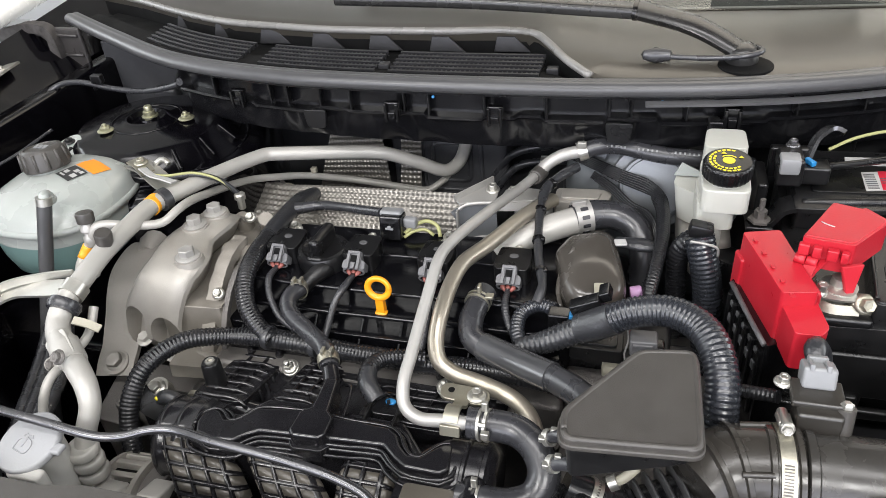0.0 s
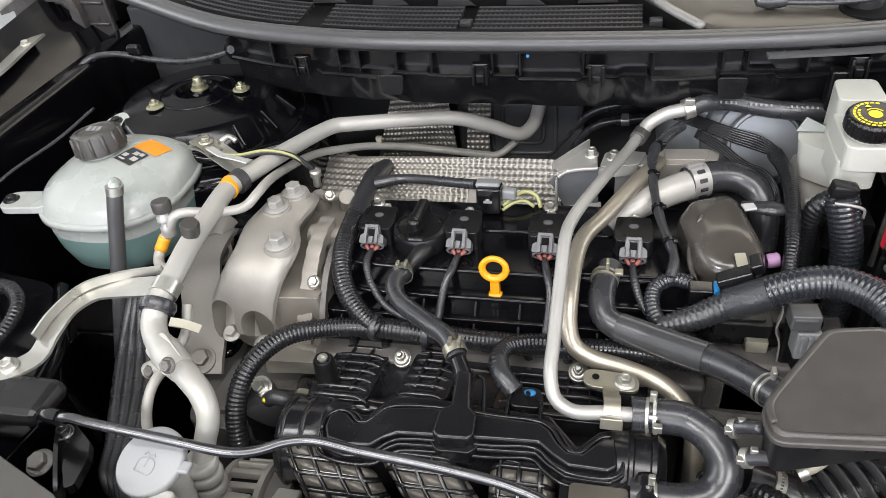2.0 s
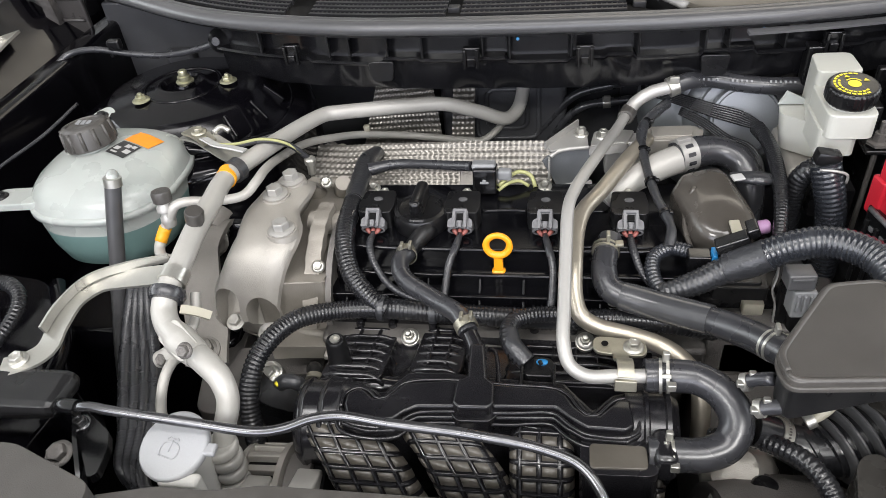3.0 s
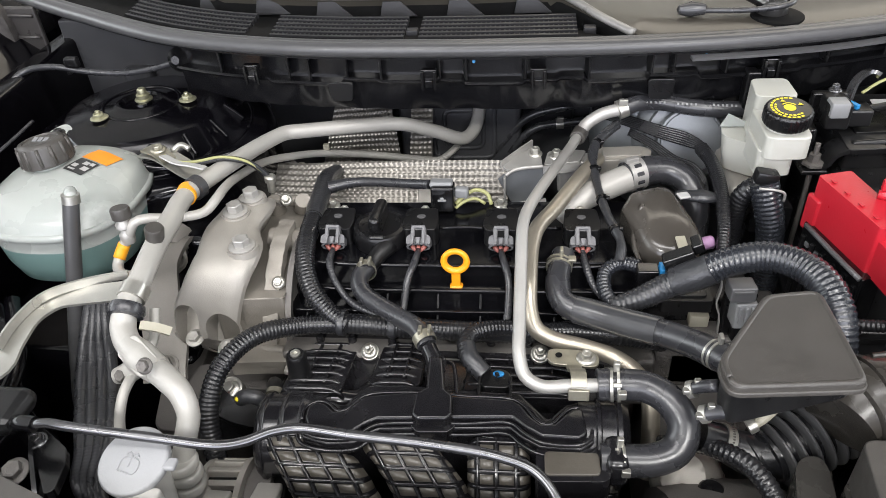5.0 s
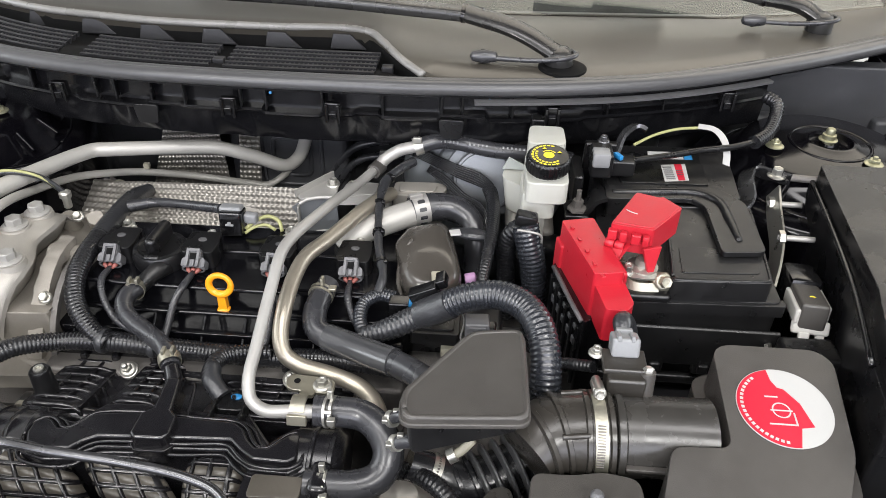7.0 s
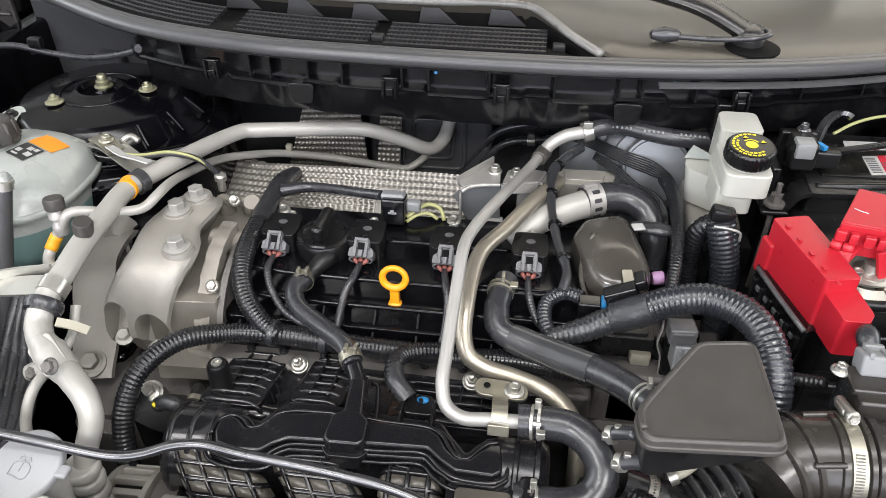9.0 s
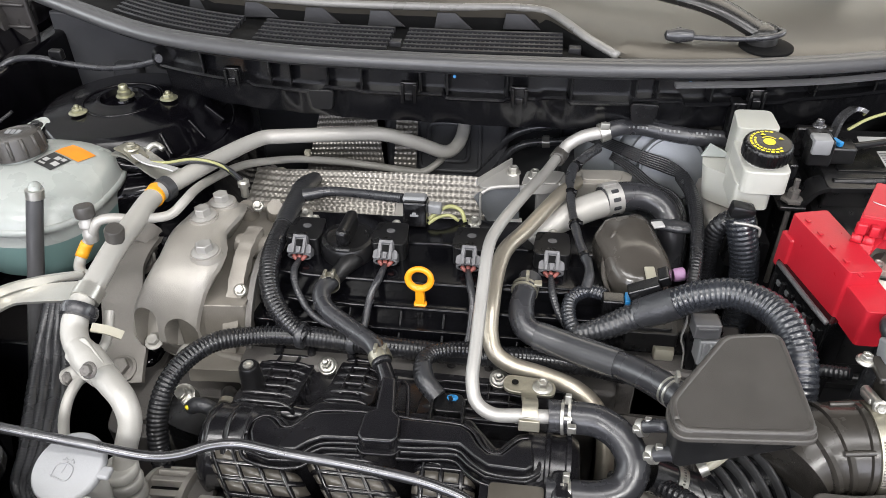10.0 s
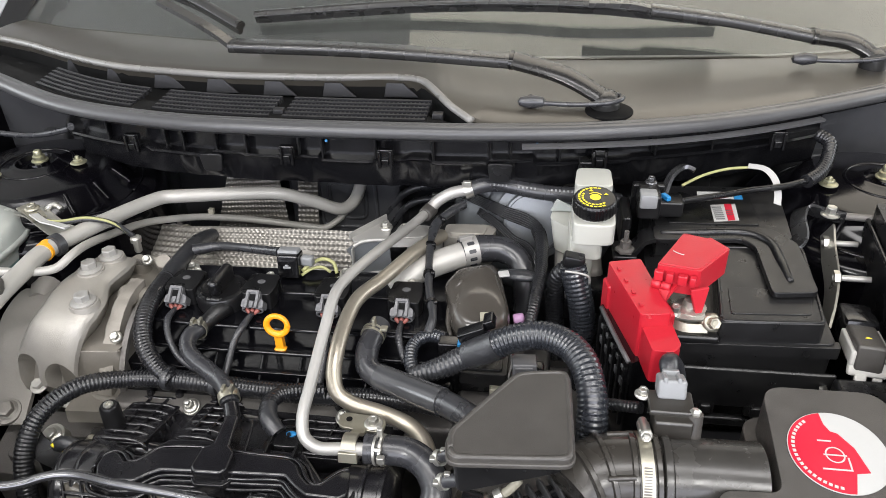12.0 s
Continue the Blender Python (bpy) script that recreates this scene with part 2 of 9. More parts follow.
def box_between(bm, lo, hi, bevel=0.002, segments=2):
    return box(bm, [(a + b) / 2 for a, b in zip(lo, hi)], [abs(b - a) for a, b in zip(lo, hi)], bevel, (0, 0, 0), segments)


def prism(bm, outline, z0, z1, bevel=0.003, m=None, taper=1.0, segments=2):
    """A flat outline raised from z0 to z1, its upper rim rounded; taper scales the top about its middle."""
    n = len(outline)
    cx, cy = sum(p[0] for p in outline) / n, sum(p[1] for p in outline) / n
    low = [bm.verts.new((x, y, z0)) for x, y in outline]
    top = [bm.verts.new((cx + (x - cx) * taper, cy + (y - cy) * taper, z1)) for x, y in outline]
    faces = [bm.faces.new(top), bm.faces.new(low[::-1])]
    faces += [bm.faces.new((low[i], low[(i + 1) % n], top[(i + 1) % n], top[i])) for i in range(n)]
    bmesh.ops.recalc_face_normals(bm, faces=faces)
    verts = low + top
    edges = list(faces[0].edges) + [e for v in top for e in v.link_edges if e.other_vert(v) in low]
    if m is not None:
        bmesh.ops.transform(bm, matrix=m, verts=verts)
    bevelled(bm, list(set(edges)), bevel, segments)
    return bm


def rounded(outline, r, steps=4):
    """An outline with its corners rounded by about r."""
    out = []
    n = len(outline)
    for i in range(n):
        p, a, b = Vector(outline[i]), Vector(outline[i - 1]), Vector(outline[(i + 1) % n])
        da, db = (a - p), (b - p)
        ra, rb = min(r, da.length * 0.45), min(r, db.length * 0.45)
        s, e = p + da.normalized() * ra, p + db.normalized() * rb
        for k in range(steps + 1):
            t = k / steps
            q = s * (1 - t) ** 2 + p * 2 * t * (1 - t) + e * t * t
            out.append((q.x, q.y))
    return out


def toward(at, direction):
    """The pose of a thing at `at` whose z axis points along direction."""
    return Matrix.Translation(at) @ Vector(direction).to_track_quat("Z", "Y").to_matrix().to_4x4()


def lathe(bm, profile, m, seg=24, close=True):
    """Turns (radius, height) pairs about the z axis of m."""
    rings = []
    for r, z in profile:
        if r < 1e-5:
            rings.append([bm.verts.new(m @ Vector((0, 0, z)))])
        else:
            rings.append([bm.verts.new(m @ Vector((r * math.cos(2 * math.pi * k / seg), r * math.sin(2 * math.pi * k / seg), z))) for k in range(seg)])
    made = []
    for a, b in zip(rings, rings[1:]):
        for k in range(seg):
            k2 = (k + 1) % seg
            if len(a) == 1 and len(b) == 1:
                continue
            if len(a) == 1:
                made.append(bm.faces.new((a[0], b[k], b[k2])))
            elif len(b) == 1:
                made.append(bm.faces.new((a[k], b[0], a[k2])))
            else:
                made.append(bm.faces.new((a[k], b[k], b[k2], a[k2])))
    if close:
        for ring in (rings[0], rings[-1]):
            if len(ring) > 1:
                made.append(bm.faces.new(ring))
    bmesh.ops.recalc_face_normals(bm, faces=made)
    return bm


def spline(points, step):
    """Even steps along a smooth curve through the points."""
    p = [Vector(q) for q in points]
    p = [p[0] * 2 - p[1]] + p + [p[-1] * 2 - p[-2]]
    dense, where = [], []
    for i in range(1, len(p) - 2):
        a, b, c, d = p[i - 1:i + 3]
        ta, tc = max((b - a).length, 1e-4) ** 0.5, max((c - b).length, 1e-4) ** 0.5
        td = max((d - c).length, 1e-4) ** 0.5
        m1 = (c - b) + ((b - a) / ta - (c - a) / (ta + tc)) * tc
        m2 = (c - b) + ((d - c) / td - (d - b) / (tc + td)) * tc
        for k in range(24):
            t = k / 24
            dense.append(b * (2 * t**3 - 3 * t**2 + 1) + m1 * (t**3 - 2 * t**2 + t) + c * (3 * t**2 - 2 * t**3) + m2 * (t**3 - t**2))
            where.append(i - 1 + t)
    dense.append(p[-2])
    where.append(len(p) - 3)
    run = [0.0]
    for a, b in zip(dense, dense[1:]):
        run.append(run[-1] + (b - a).length)
    count = max(2, int(run[-1] / step))
    out, k = [], 0
    for i in range(count + 1):
        s = run[-1] * i / count
        while k < len(run) - 2 and run[k + 1] < s:
            k += 1
        f = (s - run[k]) / max(run[k + 1] - run[k], 1e-9)
        out.append((dense[k].lerp(dense[k + 1], min(1, max(0, f))), where[k] + (where[k + 1] - where[k]) * f, s))
    return out


def grown(outline, d):
    """An outline moved outwards by d."""
    n = len(outline)
    area = sum(outline[i - 1][0] * outline[i][1] - outline[i][0] * outline[i - 1][1] for i in range(n))
    s = 1 if area > 0 else -1
    out = []
    for i in range(n):
        p, a, b = Vector(outline[i]), Vector(outline[i - 1]), Vector(outline[(i + 1) % n])
        t = ((p - a).normalized() + (b - p).normalized())
        t = t.normalized() if t.length > 1e-6 else (b - p).normalized()
        q = p + Vector((t.y, -t.x)) * s * d
        out.append((q.x, q.y))
    return out


def lumpy(bm, amount, size):
    """Uneven casting: moves the vertices along their normals by noise."""
    bm.normal_update()
    for v in bm.verts:
        v.co += v.normal * amount * noise.noise(v.co / size)
    return bm


def tube(bm, points, r, seg=14, step=0.006, rib=0.0, pitch=0.0052, flat=1.0, waves=0.0):
    """A hose, pipe or cable through the points; r may be one radius or one a point. rib and pitch make it corrugated."""
    if rib:
        step = pitch / 4
    line = spline(points, step)
    radii = r if isinstance(r, (list, tuple)) else [r] * len(points)
    tangent = (line[1][0] - line[0][0]).normalized()
    side = tangent.orthogonal().normalized()
    if abs(tangent.z) < 0.95:
        side = tangent.cross(Vector((0, 0, 1))).normalized()
    rings = []
    for i, (c, w, s) in enumerate(line):
        t = (line[min(i + 1, len(line) - 1)][0] - line[max(i - 1, 0)][0]).normalized()
        side = (side - t * side.dot(t)).normalized()
        up = t.cross(side)
        k = min(int(w), len(radii) - 2)
        rad = radii[k] + (radii[k + 1] - radii[k]) * (w - k)
        if rib:
            rad -= rib * (0.0, 0.15, 1.0, 0.85)[i % 4]
        if waves:
            rad *= 1 + waves * noise.noise(c * 55)
        rings.append([bm.verts.new(c + side * rad * math.cos(2 * math.pi * q / seg) + up * rad * flat * math.sin(2 * math.pi * q / seg)) for q in range(seg)])
    for a, b in zip(rings, rings[1:]):
        for q in range(seg):
            bm.faces.new((a[q], a[(q + 1) % seg], b[(q + 1) % seg], b[q]))
    bm.faces.new(rings[0][::-1])
    bm.faces.new(rings[-1])
    return bm


def sweep(bm, points, shape, step=0.01):
    """Sweeps a closed (across, up) outline along the points, kept upright."""
    line = spline(points, step)
    rings = []
    for i, (c, w, s) in enumerate(line):
        t = (line[min(i + 1, len(line) - 1)][0] - line[max(i - 1, 0)][0]).normalized()
        side = t.cross(Vector((0, 0, 1))).normalized()
        up = side.cross(t)
        rings.append([bm.verts.new(c + side * a + up * b) for a, b in shape])
    n = len(shape)
    made = []
    for a, b in zip(rings, rings[1:]):
        made += [bm.faces.new((a[q], a[(q + 1) % n], b[(q + 1) % n], b[q])) for q in range(n)]
    made += [bm.faces.new(rings[0]), bm.faces.new(rings[-1])]
    bmesh.ops.recalc_face_normals(bm, faces=made)
    return bm


def strip(bm, points, width, thick, across, step=0.006):
    """A bent flat bar through the points; across gives the direction of its width."""
    line = spline(points, step)
    acr = Vector(across).normalized()
    rings = []
    for i, (c, w, s) in enumerate(line):
        t = (line[min(i + 1, len(line) - 1)][0] - line[max(i - 1, 0)][0]).normalized()
        a = (acr - t * acr.dot(t)).normalized()
        u = t.cross(a)
        rings.append([bm.verts.new(c + a * x * width / 2 + u * y * thick / 2) for x, y in ((-1, -1), (1, -1), (1, 1), (-1, 1))])
    made = []
    for a, b in zip(rings, rings[1:]):
        made += [bm.faces.new((a[q], a[(q + 1) % 4], b[(q + 1) % 4], b[q])) for q in range(4)]
    made += [bm.faces.new(rings[0]), bm.faces.new(rings[-1])]
    bmesh.ops.recalc_face_normals(bm, faces=made)
    return bm


def hexbolt(bm, at, direction=(0, 0, 1), size=0.0075, flange=0.011, high=0.008):
    """A flanged hexagon bolt head with a dished top."""
    m = toward(at, direction)
    lathe(bm, [(flange, 0), (flange, 0.0012), (flange * 0.82, 0.0028), (size, 0.003)], m, 20)
    lathe(bm, [(size, 0.0025), (size, high - 0.001), (size * 0.86, high), (size * 0.55, high - 0.0002), (size * 0.45, high - 0.001)], m, 6)
    return bm


def mesh_new():
    return bmesh.new()


def cut_by(ob, cutters):
    """Takes the cutters' shapes out of a mesh object."""
    tools = []
    for bm in cutters:
        bm.transform(Matrix.Translation(-WORLD_AT[ob.name]))
        if bm.calc_volume(signed=True) < 0:
            bmesh.ops.reverse_faces(bm, faces=bm.faces)
        me = bpy.data.meshes.new("cutter")
        bm.to_mesh(me)
        bm.free()
        tool = new("cutter", me)
        tool.parent = ob.parent
        if ob.parent is None:
            tool.location = ob.location
        mod = ob.modifiers.new("cut", "BOOLEAN")
        mod.operation, mod.solver, mod.object = "DIFFERENCE", "EXACT", tool
        mod.use_self = True
        tools.append(tool)
    bpy.context.view_layer.update()
    dg = bpy.context.evaluated_depsgraph_get()
    done = bpy.data.meshes.new_from_object(ob.evaluated_get(dg))
    ob.modifiers.clear()
    ob.data = done
    for tool in tools:
        bpy.data.objects.remove(tool)

# ---- the room ----
bm = mesh_new()
box_between(bm, (-5, -4.2, -0.1), (4.5, 4.5, 0), 0)
solo("floor", bm, floor_tile, "pale polished showroom floor", "floor", kind="structure")
bm = mesh_new()
box_between(bm, (-5, -4.2, 3.2), (4.5, 4.5, 3.3), 0)
solo("ceiling", bm, ceiling_paint, "plain pale showroom ceiling", "ceiling", kind="structure")
for name, lo, hi in (("wall_north", (-5, 4.5, 0), (4.5, 4.6, 3.2)), ("wall_east", (4.5, -4.2, 0), (4.6, 4.5, 3.2)),
                     ("wall_west", (-5.1, -4.2, 0), (-5, 4.5, 3.2)), ("wall_south", (-5, -4.3, 0), (4.5, -4.2, 3.2))):
    bm = mesh_new()
    box_between(bm, lo, hi, 0)
    solo(name, bm, wall_paint, "plain beige painted wall", "wall", kind="structure")

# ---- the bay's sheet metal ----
# unseen near-black sheet, so that the gaps between the parts go dark
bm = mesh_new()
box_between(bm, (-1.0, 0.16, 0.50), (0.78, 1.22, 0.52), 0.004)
solo("undertray", bm, deep_black, "near-black tray under the engine that keeps the gaps dark", "undertray", kind="structure")
for name, x0, x1 in (("inner_fender_near_tank", -0.99, -0.95), ("inner_fender_near_battery", 0.69, 0.73)):
    bm = mesh_new()
    box_between(bm, (x0, 0.20, 0.50), (x1, 1.30, 1.03), 0.008)
    solo(name, bm, body_black, "black painted inner fender panel", "inner fender", kind="structure")

# upper ledges that slope up to the outer fender edge
for sx, cx in ((-1, -0.955), (1, 0.695)):
    bm = mesh_new()
    pts = [(cx, 0.22), (cx + sx * 0.07, 0.22), (cx + sx * 0.16, 1.34), (cx, 1.34)]
    verts = [bm.verts.new((x, y, 0.985 + 0.125 * abs(x - cx) / 0.16)) for x, y in pts]
    f = bm.faces.new(verts)
    bmesh.ops.recalc_face_normals(bm, faces=[f])
    up = bmesh.ops.extrude_face_region(bm, geom=[f])
    bmesh.ops.translate(bm, vec=(0, 0, -0.012), verts=[v for v in up["geom"] if isinstance(v, bmesh.types.BMVert)])
    bmesh.ops.recalc_face_normals(bm, faces=bm.faces)
    bevelled(bm, list(bm.edges), 0.003)
    solo("fender_ledge", bm, body_black, "black painted upper fender ledge", "fender ledge", "fender ledges", "structure")
    bm = mesh_new()
    tube(bm, [(cx + sx * 0.08, 0.2, 1.07), (cx + sx * 0.12, 0.6, 1.10), (cx + sx * 0.165, 1.0, 1.115), (cx + sx * 0.21, 1.36, 1.13)], 0.02, 12, 0.02)
    solo("outer_fender", bm, white_body, "white painted outer fender edge", "fender", "outer fenders", "structure")

# plain outer body that closes the bay
for x0, x1 in ((-1.12, -1.09), (0.83, 0.86)):
    bm = mesh_new()
    box_between(bm, (x0, 0.16, 0.02), (x1, 1.45, 1.06), 0.008)
    solo("fender_side", bm, white_body, "plain white painted fender side", "fender", "fender sides", "structure")
bm = mesh_new()
box_between(bm, (-1.09, 0.10, 0.02), (0.83, 0.15, 0.895), 0.02)
solo("front_bumper", bm, white_body, "plain white front bumper", "bumper", kind="structure")

# firewall, far back behind the engine
bm = mesh_new()
box_between(bm, (-0.97, 1.13, 0.50), (0.72, 1.16, 1.06), 0.004)
fw = solo("firewall", bm, firewall_grey, "black steel firewall with pressed ribs", "firewall", kind="structure")
for k in range(9):
    bm = mesh_new()
    box(bm, (-0.85 + k * 0.19, 1.125, 0.80), (0.05, 0.03, 0.36), 0.008)
    part("pressed_rib", bm, firewall_grey, fw)
bm = mesh_new()
box_between(bm, (-0.40, 1.065, 0.70), (-0.20, 1.13, 0.965), 0.012)
for grow in (0.0, 0.018):
    loop = rounded([(-0.343 + grow, 0.836 + grow), (-0.244 - grow, 0.836 + grow), (-0.244 - grow, 0.940 - grow), (-0.343 + grow, 0.940 - grow)], 0.014)
    tube(bm, [(x, 1.065, z) for x, z in loop] + [(loop[0][0], 1.065, loop[0][1])], 0.004, 8, 0.006)
part("pressed_plate", bm, firewall_grey, fw)

# the front edge of the cowl
FRONT = [(-1.03, 1.153), (-0.87, 1.046), (-0.688, 0.940), (-0.50, 0.898), (-0.34, 0.889), (-0.19, 0.887), (-0.04, 0.889), (0.109, 0.904), (0.264, 0.939), (0.443, 1.022), (0.625, 1.136), (0.72, 1.20)]


def front_at(x):
    for (xa, ya), (xb, yb) in zip(FRONT, FRONT[1:]):
        if x <= xb:
            return ya + (yb - ya) * max(0, (x - xa)) / (xb - xa)
    return FRONT[-1][1]


def smooth_front(x):
    return sum(front_at(x + d) for d in (-0.08, -0.04, 0, 0.04, 0.08)) / 5


# cowl support: black plastic wall under the seal, with a notched ledge, dividers and clips
cowl_support = thing("cowl_support", (-0.13, 0.93, 0.97), "black plastic cowl support wall with clips along its edge", "cowl support", kind="structure")
STEPS = [(-0.70, 0.0), (-0.60, 0.0), (-0.545, -0.004), (-0.44, 0.004), (-0.39, 0.001), (-0.31, 0.003), (-0.275, -0.002), (-0.197, 0.002), (-0.15, 0.005), (-0.115, 0.0), (-0.035, 0.005), (0.03, -0.001), (0.16, 0.002), (0.30, 0.0)]


def ledge_at(x):
    return 1.045 + [dz for x0, dz in STEPS if x >= x0 - 1e-6][-1]


bm = mesh_new()
xs = [-0.70 + 0.005 * i for i in range(229)]
rows = []
for x in xs:
    y = smooth_front(x) + 0.012
    zl = ledge_at(x)
    fold = 0.0075 * abs(math.sin(x * 52)) * abs(math.sin(x * 19 + 1.0))
    rows.append([(x, y + 0.046, 0.990 + 0.3 * fold), (x, y + 0.021, 0.9955 + 0.3 * fold), (x, y + 0.018 - fold, 1.012), (x, y + 0.014 - fold, zl - 0.006), (x, y + 0.000, zl - 0.003), (x, y - 0.002, zl), (x, y + 0.001, zl + 0.0025), (x, y + 0.017, zl + 0.003), (x, y + 0.019, 1.074),
                 (x, y + 0.003, 1.077), (x, y + 0.001, 1.080), (x, y + 0.004, 1.084), (x, y + 0.05, 1.084)])
grid = [[bm.verts.new(q) for q in r] for r in rows]
for a, b in zip(grid, grid[1:]):
    for q in range(12):
        bm.faces.new((a[q], b[q], b[q + 1], a[q + 1]))
bmesh.ops.recalc_face_normals(bm, faces=bm.faces)
bmesh.ops.solidify(bm, geom=list(bm.faces), thickness=0.002)
part("panel", bm, wall_black, cowl_support)
for x in (-0.625, -0.52, -0.49, -0.437, -0.39, -0.31, -0.275, -0.197, -0.115, -0.035, -0.007, 0.06, 0.19, 0.27):
    bm = mesh_new()
    box(bm, (x, smooth_front(x) + 0.022, 1.062), (0.003, 0.018, 0.030), 0.001, (0, 0, 12))
    part("divider", bm, satin_black, cowl_support)
for x in (-0.57, -0.322, -0.179, 0.115, 0.365):
    y = smooth_front(x) + 0.006
    bm = mesh_new()
    box(bm, (x, y, 1.058), (0.022, 0.010, 0.020), 0.002)
    box(bm, (x - 0.008, y - 0.006, 1.054), (0.004, 0.008, 0.026), 0.001)
    box(bm, (x + 0.008, y - 0.006, 1.054), (0.004, 0.008, 0.026), 0.001)
    box(bm, (x, y - 0.007, 1.050), (0.010, 0.006, 0.010), 0.001)
    part("clip", bm, gloss_black, cowl_support)
for x in (-0.445, -0.02):
    bm = mesh_new()
    prism(bm, rounded([(x - 0.018, 0), (x + 0.018, 0), (x + 0.014, -0.028), (x - 0.014, -0.028)], 0.006), 0, 0.004, 0.001, pose(0, smooth_front(x) + 0.012, 1.046, 90, 0, 0))
    part("tab", bm, satin_black, cowl_support)
for x in (-0.262, 0.030):
    bm = mesh_new()
    lathe(bm, [(0.0022, 0), (0.0022, 0.001), (0.0015, 0.002), (0, 0.002)], toward((x, smooth_front(x) + 0.004, 1.078), (0, -1, 0.3)), 12)
    part("fastener", bm, blue_plastic, cowl_support, "small pale blue fastener")

# rubber hood seal
bm = mesh_new()
shape = [(0.012, -0.006), (0.015, 0.002), (0.012, 0.009), (0.004, 0.012), (-0.003, 0.0095), (-0.006, 0.011), (-0.011, 0.010), (-0.016, 0.004), (-0.014, -0.006), (-0.004, -0.009)]
sweep(bm, [(x, smooth_front(x) + 0.006 if abs(x + 0.13) < 0.75 else y, 1.0935) for x, y in FRONT], rounded([(a * 1.05, b) for a, b in shape], 0.004, 3), 0.012)
hood_seal = thing("hood_seal", (-0.13, 0.9, 1.085), "long grey-black rubber seal along the cowl's front edge", "hood seal")
part("bulb", bm, seal_rubber, hood_seal)
bm = mesh_new()
sweep(bm, [(x, smooth_front(x) + 0.014 if abs(x + 0.13) < 0.75 else y + 0.008, 1.086) for x, y in FRONT], [(0.010, -0.005), (0.010, 0.003), (-0.010, 0.003), (-0.010, -0.005)], 0.012)
part("carrier", bm, satin_black, hood_seal)
# bright flange under the seal
bm = mesh_new()
sweep(bm, [(x, smooth_front(x) - 0.004, 1.079) for x in (0.01, 0.10, 0.20, 0.30, 0.38, 0.425)], [(0.006, -0.0025), (0.007, 0.0015), (-0.004, 0.002), (-0.004, -0.002)], 0.01)
solo("cowl_flange", bm, grey_plastic, "pale grey flange strip below the hood seal", "flange strip", kind="structure")

# cowl top: solid panel on one side, recessed intake grille on the other
BACK = [(-1.05, 1.36), (-0.9, 1.30), (-0.52, 1.215), (-0.25, 1.19), (0.0, 1.188), (0.2, 1.20), (0.4, 1.215), (0.52, 1.241), (0.72, 1.32)]
LIP = [(-1.03, 1.25), (-0.918, 1.205), (-0.784, 1.135), (-0.667, 1.088), (-0.56, 1.068), (-0.474, 1.056), (-0.30, 1.053), (-0.183, 1.058), (-0.15, 1.045), (-0.127, 1.010), (-0.095, 0.955), (-0.06, 0.912)]


def along(line, x):
    if x <= line[0][0]:
        return line[0][1]
    for (xa, ya), (xb, yb) in zip(line, line[1:]):
        if x <= xb:
            return ya + (yb - ya) * (x - xa) / (xb - xa)
    return line[-1][1]


bm = mesh_new()
cols = []
for i in range(90):
    x = -1.03 + i * 1.75 / 89
    y0 = along(LIP, x) if x < -0.06 else smooth_front(x) + 0.018
    y1 = along(BACK, x) + 0.02
    lift = 1.0 + (0.112 + (0.102 - 0.112) * min(1, max(0, (x + 0.12) / 0.1)))
    col = [(x, y0 + 0.004, 1.092), (x, y0, lift - 0.004), (x, y0 + 0.006, lift)]
    for k in range(1, 7):
        t = k / 6
        col.append((x, y0 + 0.006 + (y1 - y0 - 0.006) * t, lift + 0.004 * math.sin(t * 3.1) - 0.004 * t))
    cols.append([bm.verts.new(q) for q in col])
for a, b in zip(cols, cols[1:]):
    for q in range(len(a) - 1):
        bm.faces.new((a[q], b[q], b[q + 1], a[q + 1]))
bmesh.ops.recalc_face_normals(bm, faces=bm.faces)
bmesh.ops.solidify(bm, geom=list(bm.faces), thickness=0.003)
solo("cowl_cover", bm, cowl_grey, "grey plastic cowl cover below the windshield", "cowl cover", kind="structure")
bm = mesh_new()
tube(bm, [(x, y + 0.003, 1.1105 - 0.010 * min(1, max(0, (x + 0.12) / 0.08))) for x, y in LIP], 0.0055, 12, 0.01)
solo("cowl_lip", bm, lip_highlight, "rounded lip of the cowl cover, coloured pale for its highlight", "cowl lip", kind="structure")
# flat near-black disc in place of the shaded recess round the spindle
bm = mesh_new()
lathe(bm, [(0.033, -0.012), (0.033, 0.001), (0.031, 0.002), (0, 0.002)], pose(0.126, 0.962, 1.1035), 32)
solo("wiper_well_shade", bm, deep_black, "flat dark disc for the shaded recess round the wiper spindle", "wiper well", kind="structure")
# shelf that carries the grille
grille = thing("air_intake_grille", (-0.35, 0.98, 1.07), "black louvred fresh-air intake grille in the cowl", "intake grille")
bm = mesh_new()
cols = []
for i in range(60):
    x = -1.0 + i * 0.95 / 59
    y0, y1 = smooth_front(x) + 0.02, along(LIP, x) + 0.02
    cols.append([bm.verts.new((x, y0 + (y1 - y0) * t, z)) for t, z in ((0, 1.094), (0.36, 1.093), (0.37, 1.080), (1, 1.076))])
for a, b in zip(cols, cols[1:]):
    for q in range(3):
        bm.faces.new((a[q], b[q], b[q + 1], a[q + 1]))
bmesh.ops.recalc_face_normals(bm, faces=bm.faces)
bmesh.ops.solidify(bm, geom=list(bm.faces), thickness=0.003)
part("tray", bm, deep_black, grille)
# near-black strip added for the shade under the lip; it closes the gap
bm = mesh_new()
cols = []
for i in range(60):
    x = -1.03 + i * 0.97 / 59
    y = along(LIP, x) + 0.006
    cols.append([bm.verts.new((x, y, 1.070)), bm.verts.new((x, y, 1.1005))])
